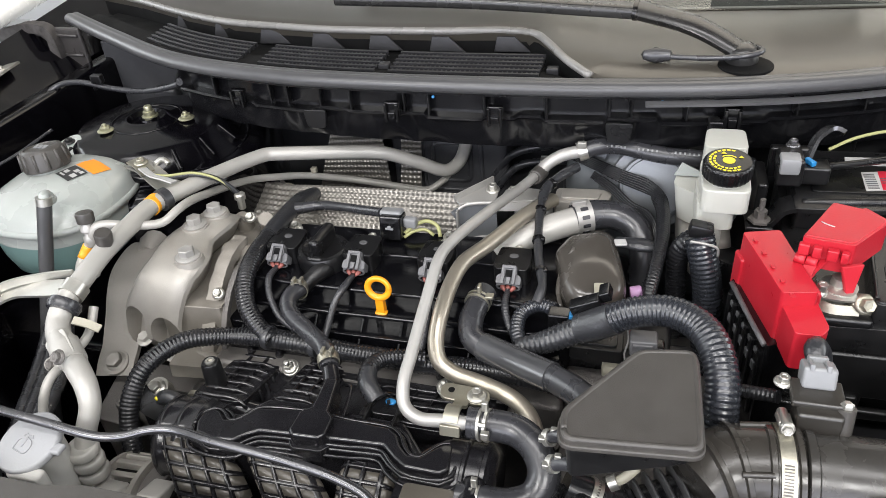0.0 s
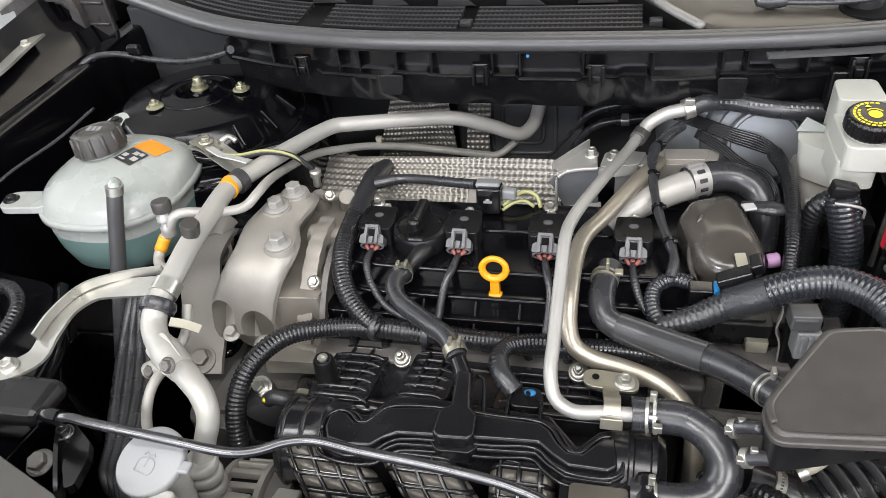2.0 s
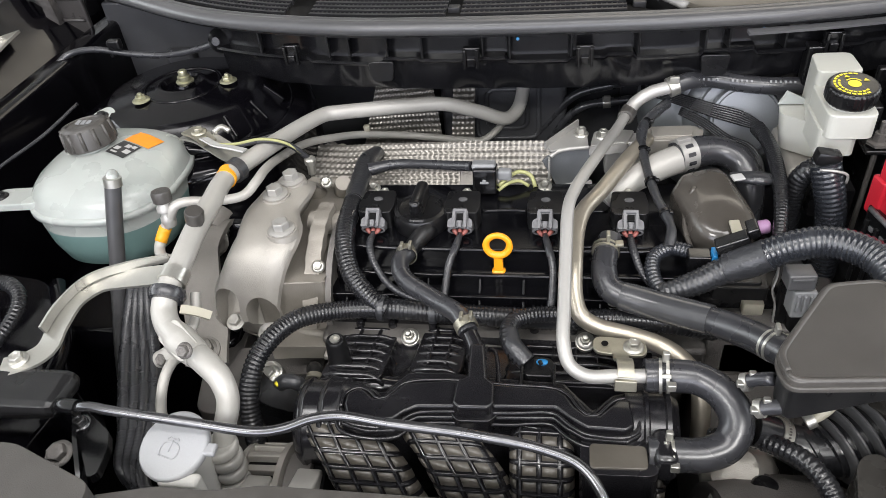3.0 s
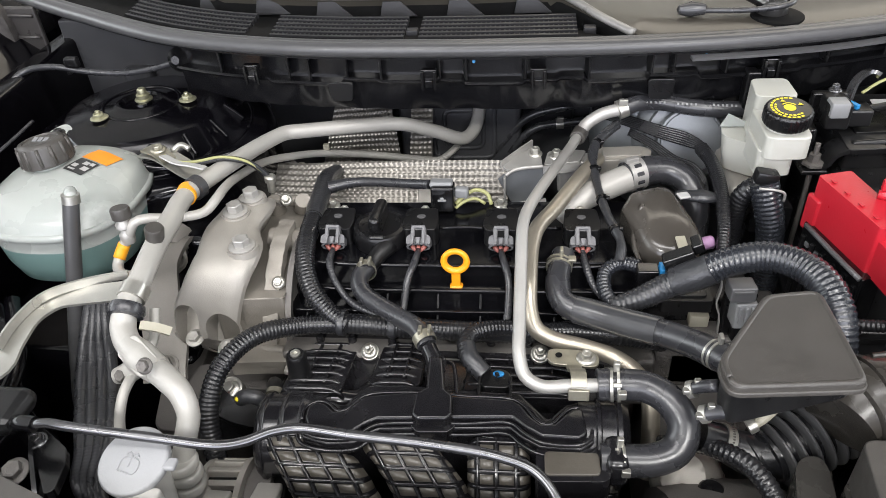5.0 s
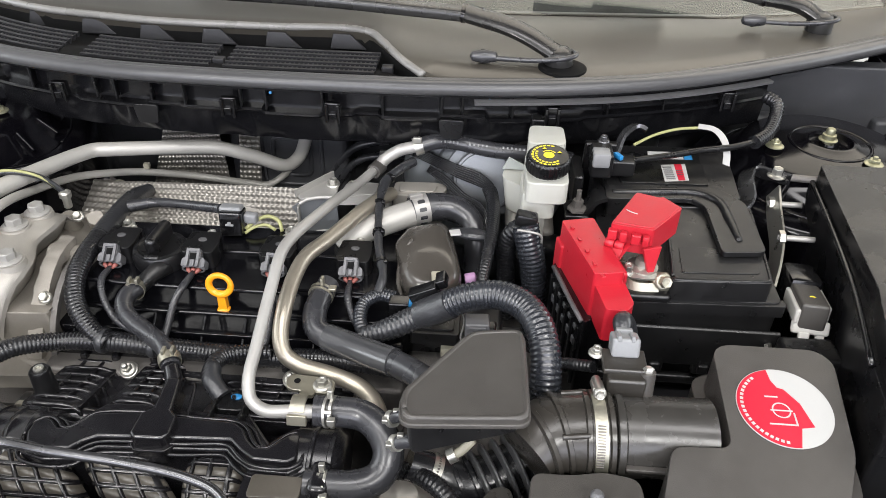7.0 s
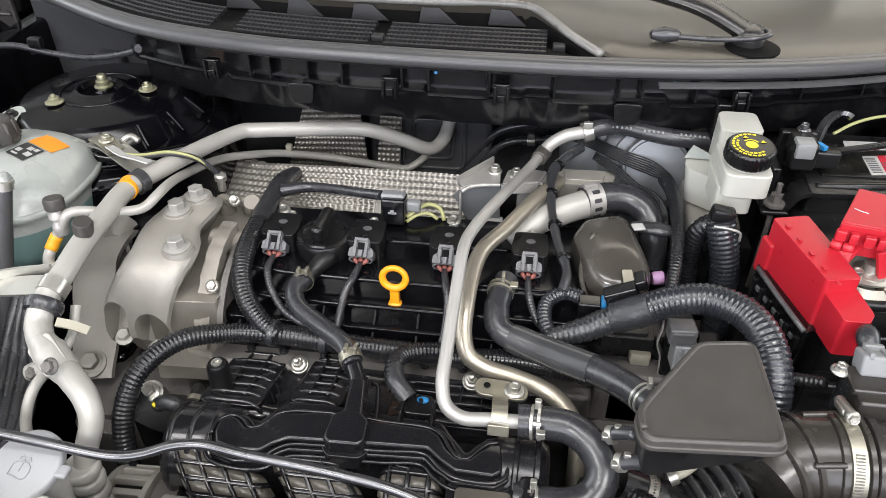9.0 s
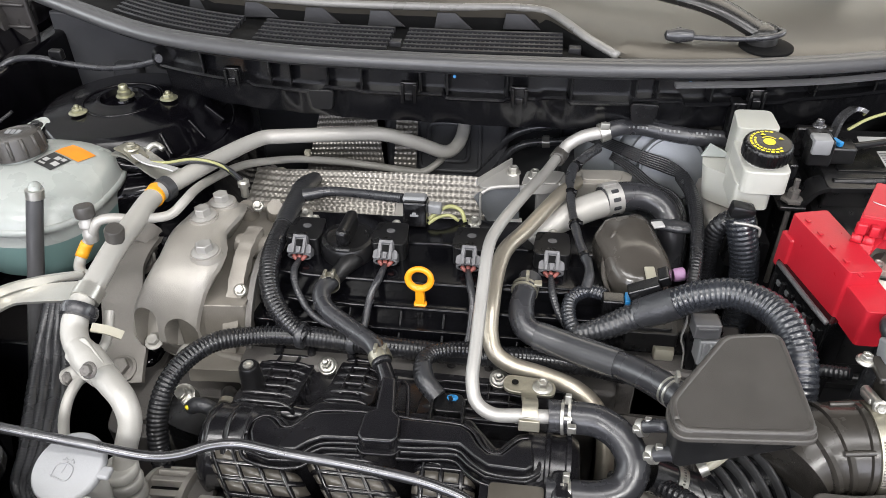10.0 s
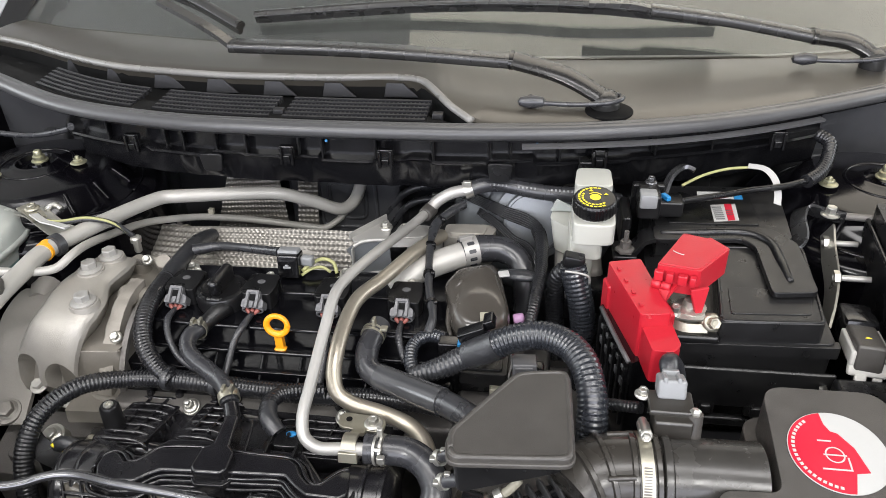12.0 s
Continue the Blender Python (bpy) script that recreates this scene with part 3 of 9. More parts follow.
for a, b in zip(cols, cols[1:]):
    bm.faces.new((a[0], b[0], b[1], a[1]))
bmesh.ops.recalc_face_normals(bm, faces=bm.faces)
bmesh.ops.solidify(bm, geom=list(bm.faces), thickness=0.003)
part("lip_shade", bm, deep_black, grille)
for x0, x1 in ((-0.80, -0.585), (-0.548, -0.358), (-0.338, -0.128)):
    for k in range(6):
        bm = mesh_new()
        n = 8
        pts = []
        for i in range(n + 1):
            x = x0 + (x1 - x0) * i / n
            pts.append((x, smooth_front(x) + 0.046 + k * 0.0125, 1.0955 + 0.0006 * k))
        sweep(bm, pts, [(0.0022, -0.006), (0.0026, 0.001), (-0.0026, 0.001), (-0.0022, -0.006)], 0.02)
        part("slat", bm, grille_black, grille)
    bm = mesh_new()
    count = int((x1 - x0) / 0.0065)
    for i in range(count):
        x = x0 + 0.004 + i * 0.0065
        for k in range(5):
            y = smooth_front(x) + 0.046 + k * 0.0125
            box(bm, (x, y + 0.00625, 1.0925 + 0.0006 * k), (0.0016, 0.012, 0.005), 0)
    tagged(part("slat_grid", bm, grille_black, grille), kind="stuff")
for x in (-0.348, -0.112):
    bm = mesh_new()
    box(bm, (x, smooth_front(x) + 0.062, 1.094), (0.016, 0.014, 0.012), 0.002)
    part("latch", bm, grille_black, grille)
for k in range(7):
    x = -0.80 + k * 0.098
    bm = mesh_new()
    prism(bm, [(x, 0), (x + 0.055, 0), (x + 0.030, 0.022), (x + 0.004, 0.022)], 0, 0.004, 0.001, pose(0, along(LIP, x) - 0.004, 1.082, 78, 0, 0))
    part("baffle", bm, grille_black, grille)

# the raised hood, over and behind the view
bm = mesh_new()
prism(bm, rounded([(-0.95, 0), (0.69, 0), (0.62, 0.98), (0.35, 1.06), (-0.61, 1.06), (-0.88, 0.98)], 0.05), 0, 0.03, 0.008, pose(0, 1.03, 1.32, 120, 0, 0))
hood = solo("hood", bm, white_body, "raised white hood with a black underside", "hood", kind="structure")
bm = mesh_new()
prism(bm, rounded([(-0.90, 0.03), (0.64, 0.03), (0.57, 0.94), (0.32, 1.0), (-0.58, 1.0), (-0.83, 0.94)], 0.05), -0.0, 0.012, 0.004, pose(0, 1.03, 1.32, 120, 0, 0) @ Matrix.Translation((0, 0, 0.031)))
part("liner", bm, deep_black, hood, "black felt hood liner")

# windshield and what shows through it
bm = mesh_new()
cols = []
for i in range(50):
    x = -1.05 + i * 1.77 / 49
    y = along(BACK, x)
    cols.append([bm.verts.new((x * (1 - 0.1 * t) - 0.013 * t, y + 0.85 * t, 1.100 + 0.50 * t)) for t in (0, 0.1, 0.25, 0.5, 0.75, 1.0)])
for a, b in zip(cols, cols[1:]):
    for q in range(5):
        bm.faces.new((a[q], b[q], b[q + 1], a[q + 1]))
bmesh.ops.recalc_face_normals(bm, faces=bm.faces)
bmesh.ops.solidify(bm, geom=list(bm.faces), thickness=0.005)
pane = solo("windshield", bm, glass, "clear sloping windshield glass", "windshield", kind="structure")
pane.visible_shadow = False
bm = mesh_new()
cols = []
for i in range(30):
    x = -1.03 + i * 1.73 / 29
    y = along(BACK, x)
    cols.append([bm.verts.new((x, y + dy, z)) for dy, z in ((0.015, 1.06), (0.10, 1.10), (0.35, 1.13), (0.60, 1.12), (0.64, 0.95), (0.64, 0.6))])
for a, b in zip(cols, cols[1:]):
    for q in range(5):
        bm.faces.new((a[q], b[q], b[q + 1], a[q + 1]))
bmesh.ops.recalc_face_normals(bm, faces=bm.faces)
bmesh.ops.solidify(bm, geom=list(bm.faces), thickness=0.01)
solo("dashboard", bm, dash_black, "black dashboard top behind the windshield", "dashboard", kind="structure")


# ---- wipers ----
def wiper(pivot, hinge, tip, end, blade, label):
    px, py, pz = pivot
    t = thing("windshield_wiper", pivot, label, "wiper", "windshield wipers")
    bm = mesh_new()
    lathe(bm, [(0.020, -0.010), (0.020, 0.006), (0.016, 0.014), (0.009, 0.017), (0, 0.017)], toward(pivot, (-0.1, -0.2, 1)), 24)
    part("pivot_cap", bm, wiper_black, t)
    mid = Vector(pivot).lerp(Vector(hinge), 0.5) + Vector((0.008, -0.004, 0.010))
    bm = mesh_new()
    tube(bm, [(px + 0.008, py, pz + 0.002), mid, hinge], [0.019, 0.021, 0.021], 12, 0.006, flat=0.55)
    part("arm_head", bm, wiper_black, t)
    bm = mesh_new()
    sweep(bm, [hinge, Vector(hinge).lerp(Vector(tip), 0.5) + Vector((0, 0.006, 0.002)), tip], rounded([(0.016, -0.009), (0.018, 0.002), (0.013, 0.007), (-0.012, 0.008), (-0.017, 0.003), (-0.016, -0.009)], 0.004, 3), 0.02)
    part("arm", bm, wiper_black, t)
    bm = mesh_new()
    tube(bm, [hinge, Vector(hinge) + (Vector(hinge) - Vector(tip)).normalized() * -0.006], [0.0215, 0.0215], 12, 0.003, flat=0.6)
    part("hinge_pin", bm, gloss_black, t)
    bm = mesh_new()
    strip(bm, [tip, Vector(tip).lerp(Vector(end), 0.3) + Vector((0, 0, 0.004)), end], 0.020, 0.007, (0.2, 1, 0))
    part("hook", bm, wiper_black, t)
    bm = mesh_new()
    tube(bm, [(px + 0.016, py + 0.010, pz + 0.010), (px + 0.022, py - 0.010, pz + 0.012), (px + 0.004, py - 0.022, pz + 0.010), (px - 0.04, py - 0.016, pz + 0.004), (px - 0.09, py - 0.008, pz + 0.002)], 0.0036, 8, 0.006)
    part("washer_tube", bm, rubber, t)
    bm = mesh_new()
    lathe(bm, [(0, -0.022), (0.006, -0.019), (0.010, -0.004), (0.007, 0.014), (0, 0.018)], toward((px - 0.100, py - 0.006, pz + 0.003), (1, 0, 0)), 14)
    part("washer_nozzle", bm, rubber, t)
    bm = mesh_new()
    sweep(bm, blade, rounded([(0.004, -0.014), (0.006, -0.004), (0.011, 0), (0.005, 0.009), (-0.005, 0.009), (-0.011, 0), (-0.006, -0.004), (-0.004, -0.014)], 0.003, 3), 0.015)
    part("blade", bm, wiper_black, t)
    return t


wiper((0.121, 0.972, 1.110), (-0.010, 1.032, 1.150), (-0.450, 1.058, 1.160), (-0.575, 1.10, 1.215), [(-0.455, 1.115, 1.172), (-0.56, 1.165, 1.205), (-0.80, 1.26, 1.240)],
      "black wiper arm lying across the cowl cover")
wiper((0.532, 1.161, 1.115), (0.453, 1.200, 1.140), (0.200, 1.222, 1.175), (0.100, 1.225, 1.182), [(-0.487, 1.262, 1.150), (-0.145, 1.262, 1.172), (0.10, 1.255, 1.172), (0.315, 1.265, 1.150)],
      "black wiper arm at the far end of the cowl")
for x, sx in ((-1.06, -1), (0.73, 1)):
    bm = mesh_new()
    sweep(bm, [(x, along(BACK, x), 1.06), (x - sx * 0.02, along(BACK, x) + 0.3, 1.26), (x - sx * 0.08, along(BACK, x) + 0.88, 1.62)], [(0.05, -0.03), (0.05, 0.02), (0.03, 0.035), (-0.03, 0.035), (-0.05, 0.02), (-0.05, -0.03)], 0.05)
    solo("windshield_pillar", bm, body_black, "black pillar beside the windshield", "windshield pillar", "windshield pillars", "structure")


# ---- strut towers ----
def strut_tower(cx, cy, side, group, nuts):
    t = thing("strut_tower", (cx, cy, 0.70), "black painted strut tower with yellow-zinc nuts", "strut tower", group)
    bm = mesh_new()
    m = Matrix.Translation((cx, cy, 0))
    lathe(bm, [(0.185, 0.60), (0.183, 0.945), (0.180, 0.958), (0.170, 0.966), (0.150, 0.968), (0.138, 0.972), (0.126, 0.986), (0.116, 0.999), (0.106, 1.004), (0.060, 1.009), (0.040, 1.011), (0.036, 1.014), (0.030, 1.014), (0.027, 1.007), (0.014, 1.006), (0.012, 1.011), (0, 1.011)], m, 56)
    part("dome", bm, body_black, t)
    for r, z, w in ((0.150, 0.9670, 0.0030), (0.054, 1.0085, 0.0030)):
        bm = mesh_new()
        tube(bm, [(cx + r * math.cos(a), cy + r * math.sin(a), z) for a in [2 * math.pi * k / 40 for k in range(41)]], w, 8, 0.008)
        part("pressed_bead", bm, body_black, t)
    for k in range(9):
        a = -2.7 + k * 0.40
        bm = mesh_new()
        box(bm, (cx + 0.128 * math.cos(a), cy + 0.128 * math.sin(a), 0.986), (0.034, 0.006, 0.010), 0.002, (0, 45, math.degrees(a)))
        part("gusset", bm, body_black, t)
    for dx, dy in nuts:
        bm = mesh_new()
        hexbolt(bm, (cx - side * dx, cy + dy, 1.011), (0, 0, 1), 0.0078, 0.0125, 0.0075)
        lathe(bm, [(0.0035, 0.006), (0.0035, 0.0105), (0.0025, 0.0115), (0, 0.0115)], Matrix.Translation((cx - side * dx, cy + dy, 1.011)), 12)
        part("nut", bm, nut_yellow, t)
    bm = mesh_new()
    lathe(bm, [(0.013, 0), (0.013, 0.002), (0.0095, 0.003), (0.0095, 0.009), (0.0065, 0.010), (0.0065, 0.016), (0.005, 0.018), (0, 0.018)], Matrix.Translation((cx, cy + 0.009, 1.010)), 12)
    part("rod_nut", bm, nut_yellow, t)


strut_tower(-0.748, 0.925, -1, "strut towers", ((-0.040, -0.050), (0.068, 0.006)))
strut_tower(0.513, 0.964, 1, "strut towers", ((0.083, -0.020), (-0.036, -0.060)))

# ---- engine ----
engine = thing("engine", (-0.26, 0.68, 0.52), "transverse four-cylinder engine with a black valve cover", "engine")
bm = mesh_new()
box_between(bm, (-0.47, 0.60, 0.54), (-0.06, 0.83, 0.80), 0.01)
box_between(bm, (-0.475, 0.575, 0.79), (-0.05, 0.82, 0.862), 0.006)
for k in range(9):
    box(bm, (-0.44 + k * 0.045, 0.573, 0.83), (0.010, 0.012, 0.05), 0.003)
part("cylinder_head", bm, cast_dark, engine)
bm = mesh_new()
box_between(bm, (-0.468, 0.555, 0.846), (-0.10, 0.60, 0.853), 0.002)
part("head_flange", bm, cast_alu, engine, "bright machined head flange")
bm = mesh_new()
# top deck, then ledges stepping down towards the front
prism(bm, rounded([(-0.462, 0.668), (-0.062, 0.668), (-0.062, 0.806), (-0.462, 0.800)], 0.012), 0.86, 0.921, 0.005)
part("valve_cover", bm, cover_black, engine, "glossy black plastic valve cover")
bm = mesh_new()
prism(bm, rounded([(-0.466, 0.640), (-0.058, 0.640), (-0.058, 0.70), (-0.466, 0.70)], 0.008), 0.86, 0.905, 0.004)
part("cover_ledge", bm, cover_black, engine)
bm = mesh_new()
prism(bm, rounded([(-0.470, 0.620), (-0.054, 0.620), (-0.054, 0.66), (-0.470, 0.66)], 0.008), 0.86, 0.890, 0.004)
part("cover_ledge", bm, cover_black, engine)
bm = mesh_new()
prism(bm, rounded([(-0.472, 0.602), (-0.052, 0.602), (-0.052, 0.64), (-0.472, 0.64)], 0.008), 0.856, 0.874, 0.003)
part("cover_ledge", bm, cover_black, engine)
for x in (-0.45, -0.355, -0.295, -0.245, -0.16, -0.10):
    bm = mesh_new()
    box(bm, (x, 0.634, 0.882), (0.004, 0.046, 0.022), 0.0015, (38, 0, 0))
    part("cover_rib", bm, cover_black, engine)
for x0, x1 in ((-0.395, -0.345), (-0.304, -0.243), (-0.205, -0.150)):
    bm = mesh_new()
    tube(bm, [(x0, 0.742, 0.920), (x0 + 0.006, 0.742, 0.9215), (x1 - 0.006, 0.743, 0.9215), (x1, 0.743, 0.920)], 0.0026, 8, 0.006)
    part("cover_rib", bm, cover_black, engine)
bm = mesh_new()
box_between(bm, (-0.19, 0.672, 0.905), (-0.085, 0.715, 0.9235), 0.002)
part("cover_pad", bm, cover_black, engine)
bm = mesh_new()
tube(bm, [(-0.46, 0.672, 0.921), (-0.40, 0.669, 0.920), (-0.20, 0.668, 0.920), (-0.07, 0.668, 0.921)], 0.0030, 8, 0.006)
tube(bm, [(-0.46, 0.643, 0.905), (-0.38, 0.641, 0.904), (-0.29, 0.641, 0.904), (-0.07, 0.641, 0.905)], 0.0030, 8, 0.006)
part("cover_bead", bm, cover_black, engine)
for x, y, z in ((-0.352, 0.618, 0.878), (-0.146, 0.626, 0.886), (-0.448, 0.79, 0.921), (-0.226, 0.796, 0.921)):
    bm = mesh_new()
    hexbolt(bm, (x, y, z), (0, -0.3, 1), 0.0055, 0.009, 0.008)
    part("cover_bolt", bm, zinc, engine)
# cast timing cover at the mount's side: a recessed rough plate with a proud edge, a tensioner arm and bosses
bm = mesh_new()
prism(bm, rounded([(-0.556, 0.606), (-0.470, 0.612), (-0.468, 0.81), (-0.545, 0.82)], 0.006), 0.56, 0.914, 0.010)
bmesh.ops.subdivide_edges(bm, edges=list(bm.edges), cuts=3, use_grid_fill=True)
lumpy(bm, 0.005, 0.020)
part("timing_cover", bm, cast_warm, engine, "rough cast aluminium timing cover")
bm = mesh_new()
strip(bm, [(-0.469, 0.596, 0.80), (-0.469, 0.600, 0.86), (-0.469, 0.620, 0.900), (-0.469, 0.660, 0.930), (-0.469, 0.72, 0.934), (-0.469, 0.80, 0.930)], 0.007, 0.008, (1, 0, 0))
part("timing_flange", bm, cast_dark, engine)
bm = mesh_new()
strip(bm, [(-0.486, 0.715, 0.944), (-0.487, 0.690, 0.944), (-0.488, 0.665, 0.935), (-0.489, 0.640, 0.915), (-0.491, 0.618, 0.888), (-0.495, 0.604, 0.858), (-0.496, 0.598, 0.83)], 0.018, 0.014, (1, 0, 0))
bmesh.ops.subdivide_edges(bm, edges=list(bm.edges), cuts=1, use_grid_fill=True)
lumpy(bm, 0.002, 0.010)
part("tensioner_arm", bm, cast_warm, engine, "cast tensioner arm")
for at, d, r, h in (((-0.489, 0.790, 0.920), (0.2, -0.5, 0.8), 0.012, 0.022), ((-0.527, 0.790, 0.915), (0, -0.3, 1), 0.012, 0.020), ((-0.484, 0.706, 0.928), (-1, 0.05, 0.1), 0.014, 0.026)):
    bm = mesh_new()
    lathe(bm, [(r * 1.5, -0.03), (r * 1.12, -0.008), (r, 0.0), (r * 0.97, h * 0.8), (r * 0.85, h), (0, h)], toward(at, d), 18)
    part("timing_boss", bm, cast_warm, engine)
for pts, r in (([(-0.52, 0.60, 0.845), (-0.50, 0.594, 0.848), (-0.474, 0.590, 0.85)], 0.007), ([(-0.51, 0.79, 0.93), (-0.47, 0.80, 0.925), (-0.43, 0.81, 0.90)], 0.007)):
    bm = mesh_new()
    tube(bm, pts, r, 10, 0.005, waves=0.15)
    part("casting_rib", bm, cast_warm, engine)
for at in ((-0.481, 0.632, 0.920), (-0.506, 0.776, 0.940)):
    bm = mesh_new()
    hexbolt(bm, at, (0.1, -0.6, 0.8), 0.0055, 0.008, 0.008)
    part("timing_bolt", bm, zinc, engine)
# gearbox side castings that show in the gaps
bm = mesh_new()
box_between(bm, (-0.055, 0.50, 0.60), (0.13, 0.80, 0.80), 0.02)
box_between(bm, (-0.04, 0.60, 0.79), (0.06, 0.74, 0.86), 0.012)
tube(bm, [(-0.06, 0.40, 0.80), (0.02, 0.42, 0.79), (0.08, 0.42, 0.76)], 0.05, 16, 0.02)
box_between(bm, (-0.055, 0.37, 0.74), (0.02, 0.43, 0.84), 0.012)
part("gearbox_case", bm, cast_dark, engine, "dull aluminium gearbox casting")
for k in range(7):
    bm = mesh_new()
    box(bm, (-0.045 + k * 0.026, 0.46, 0.795), (0.005, 0.16, 0.03), 0.002, (0, 0, 8 - 3 * k))
    part("gearbox_rib", bm, cast_dark, engine)
for x, y in ((-0.02, 0.52), (0.05, 0.47), (0.09, 0.52)):
    bm = mesh_new()
    lathe(bm, [(0.016, -0.03), (0.013, 0.0), (0.012, 0.012), (0.006, 0.013)], Matrix.Translation((x, y, 0.802)), 18)
    hexbolt(bm, (x, y, 0.814), (0, 0, 1), 0.007, 0.010, 0.008)
    part("gearbox_bolt", bm, zinc, engine)
ALT = toward((-0.500, 0.412, 0.785), (1, 0.04, 0))
# near-black drum behind the bars: puts the slots' shade into its colour
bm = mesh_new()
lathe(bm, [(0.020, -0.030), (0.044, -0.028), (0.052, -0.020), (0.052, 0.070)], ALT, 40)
part("alternator_dark_core", bm, deep_black, engine)
for z0, z1, r in ((-0.024, -0.012, 0.058), (0.018, 0.030, 0.060)):
    bm = mesh_new()
    lathe(bm, [(r - 0.010, z0), (r, z0 + 0.002), (r + 0.002, z1 - 0.003), (r - 0.010, z1)], ALT, 48)
    part("alternator_ring", bm, cast_alu, engine, "slotted aluminium alternator housing")
for k in range(20):
    a = 2 * math.pi * k / 20
    bm = mesh_new()
    prism(bm, [(0.050, -0.0042), (0.0590, -0.0036), (0.0590, 0.0036), (0.050, 0.0042)], -0.014, 0.020, 0.0012, ALT @ Matrix.Rotation(a, 4, "Z"))
    part("alternator_fin", bm, cast_alu, engine)
bm = mesh_new()
lathe(bm, [(0.050, 0.028), (0.0565, 0.030), (0.0565, 0.054), (0.050, 0.056)], ALT, 48)
part("alternator_stator", bm, cast_dark, engine)
bm = mesh_new()
box(bm, (-0.446, 0.398, 0.838), (0.026, 0.034, 0.020), 0.003, (-20, 0, 0))
part("alternator_lug", bm, alu_tube, engine)
bm = mesh_new()
box(bm, (-0.494, 0.392, 0.840), (0.026, 0.022, 0.016), 0.003, (-24, 0, 0))
part("alternator_lug", bm, alu_tube, engine)
bm = mesh_new()
tube(bm, [(-0.535, 0.372, 0.832), (-0.500, 0.372, 0.836), (-0.455, 0.372, 0.838)], 0.005, 10, 0.01)
part("alternator_bolt", bm, zinc, engine)


# ---- ignition coils ----
def ignition_coil(x, wire, ribbed=False):
    t = thing("ignition_coil", (x, 0.728, 0.92), "black ignition coil with a grey connector", "ignition coil", "ignition coils on the valve cover")
    bm = mesh_new()
    prism(bm, rounded([(x - 0.020, 0.706), (x + 0.020, 0.706), (x + 0.022, 0.722), (x + 0.019, 0.752), (x - 0.019, 0.752), (x - 0.022, 0.722)], 0.005), 0.915, 0.945, 0.003)
    prism(bm, rounded([(x - 0.012, 0.744), (x + 0.012, 0.744), (x + 0.010, 0.772), (x - 0.010, 0.772)], 0.006), 0.915, 0.930, 0.002)
    part("body", bm, satin_black, t)
    bm = mesh_new()
    lathe(bm, [(0.0042, 0), (0.0042, 0.001), (0.003, 0.0013), (0, 0.0013)], Matrix.Translation((x, 0.733, 0.945)) @ Matrix.Diagonal((1.3, 1, 1, 1)), 16)
    part("stamp", bm, grey_plastic, t, "small pale stamp")
    bm = mesh_new()
    hexbolt(bm, (x + 0.001, 0.762, 0.930), (0, 0, 1), 0.0058, 0.0085, 0.009)
    part("bolt", bm, zinc, t)
    # the connector leans out of the coil's front: a narrow neck with two ridges, then a wide oval shroud
    con = pose(x, 0.7065, 0.9440, 38, 0, 0)
    bm = mesh_new()
    prism(bm, rounded([(-0.0090, 0.003), (0.0090, 0.003), (0.0095, -0.010), (-0.0095, -0.010)], 0.002, 3), -0.010, 0.0060, 0.0012, con)
    prism(bm, rounded([(-0.0098, -0.006), (-0.0145, -0.009), (-0.0150, -0.0185), (0.0150, -0.0185), (0.0145, -0.009), (0.0098, -0.006)], 0.002, 3), -0.011, 0.0035, 0.0018, con)
    for side in (-1, 1):
        prism(bm, rounded([(side * 0.0048, 0.001), (side * 0.0084, 0.001), (side * 0.0084, -0.0195), (side * 0.0048, -0.0195)], 0.0008, 2), 0.0, 0.0085, 0.0008, con)
    prism(bm, [(-0.0084, 0.0035), (0.0084, 0.0035), (0.0084, -0.0005), (-0.0084, -0.0005)], 0.0, 0.0088, 0.0008, con)
    c = part("connector", bm, connector_grey, t, "grey plastic connector")
    bm = mesh_new()
    prism(bm, [(-0.0040, -0.002), (0.0040, -0.002), (0.0040, -0.010), (-0.0040, -0.010)], 0.004, 0.0068, 0.0004, con)
    part("dark_slot", bm, deep_black, c)
    bm = mesh_new()
    prism(bm, [(-0.0030, -0.0105), (0.0030, -0.0105), (0.0022, -0.0190), (-0.0022, -0.0190)], 0.003, 0.0072, 0.0006, con)
    part("latch", bm, connector_grey, c)
    end = con @ pose(0, -0.0195, -0.0030, 68, 0, 0) @ Matrix.Diagonal((1, 0.50, 1, 1))
    bm = mesh_new()
    lathe(bm, [(0.0125, -0.006), (0.0144, -0.004), (0.0148, 0.001), (0.0144, 0.0022), (0.0125, 0.0024), (0.0122, 0.0)], end, 24)
    part("shroud", bm, connector_grey, c)
    bm = mesh_new()
    lathe(bm, [(0.0124, 0.0006), (0, 0.0006)], end, 24)
    part("socket", bm, deep_black, c)
    low = end @ Vector((0, -0.004, 0.005))
    for dx in (-0.0070, 0.0, 0.0070):
        bm = mesh_new()
        tube(bm, [end @ Vector((dx, 0, 0)), end @ Vector((dx * 0.85, -0.001, 0.0025)), end @ Vector((dx * 0.40, -0.004, 0.0060))], [0.0032, 0.0028, 0.0016], 10, 0.002)
        part("wire_seal", bm, salmon, c, "salmon wire seal")
    bm = mesh_new()
    tube(bm, [low, *wire], [0.0036] + [0.0045] * len(wire), 12, rib=0.0004 if ribbed else 0.0, pitch=0.0035)
    part("wire_sleeve", bm, rubber, t)


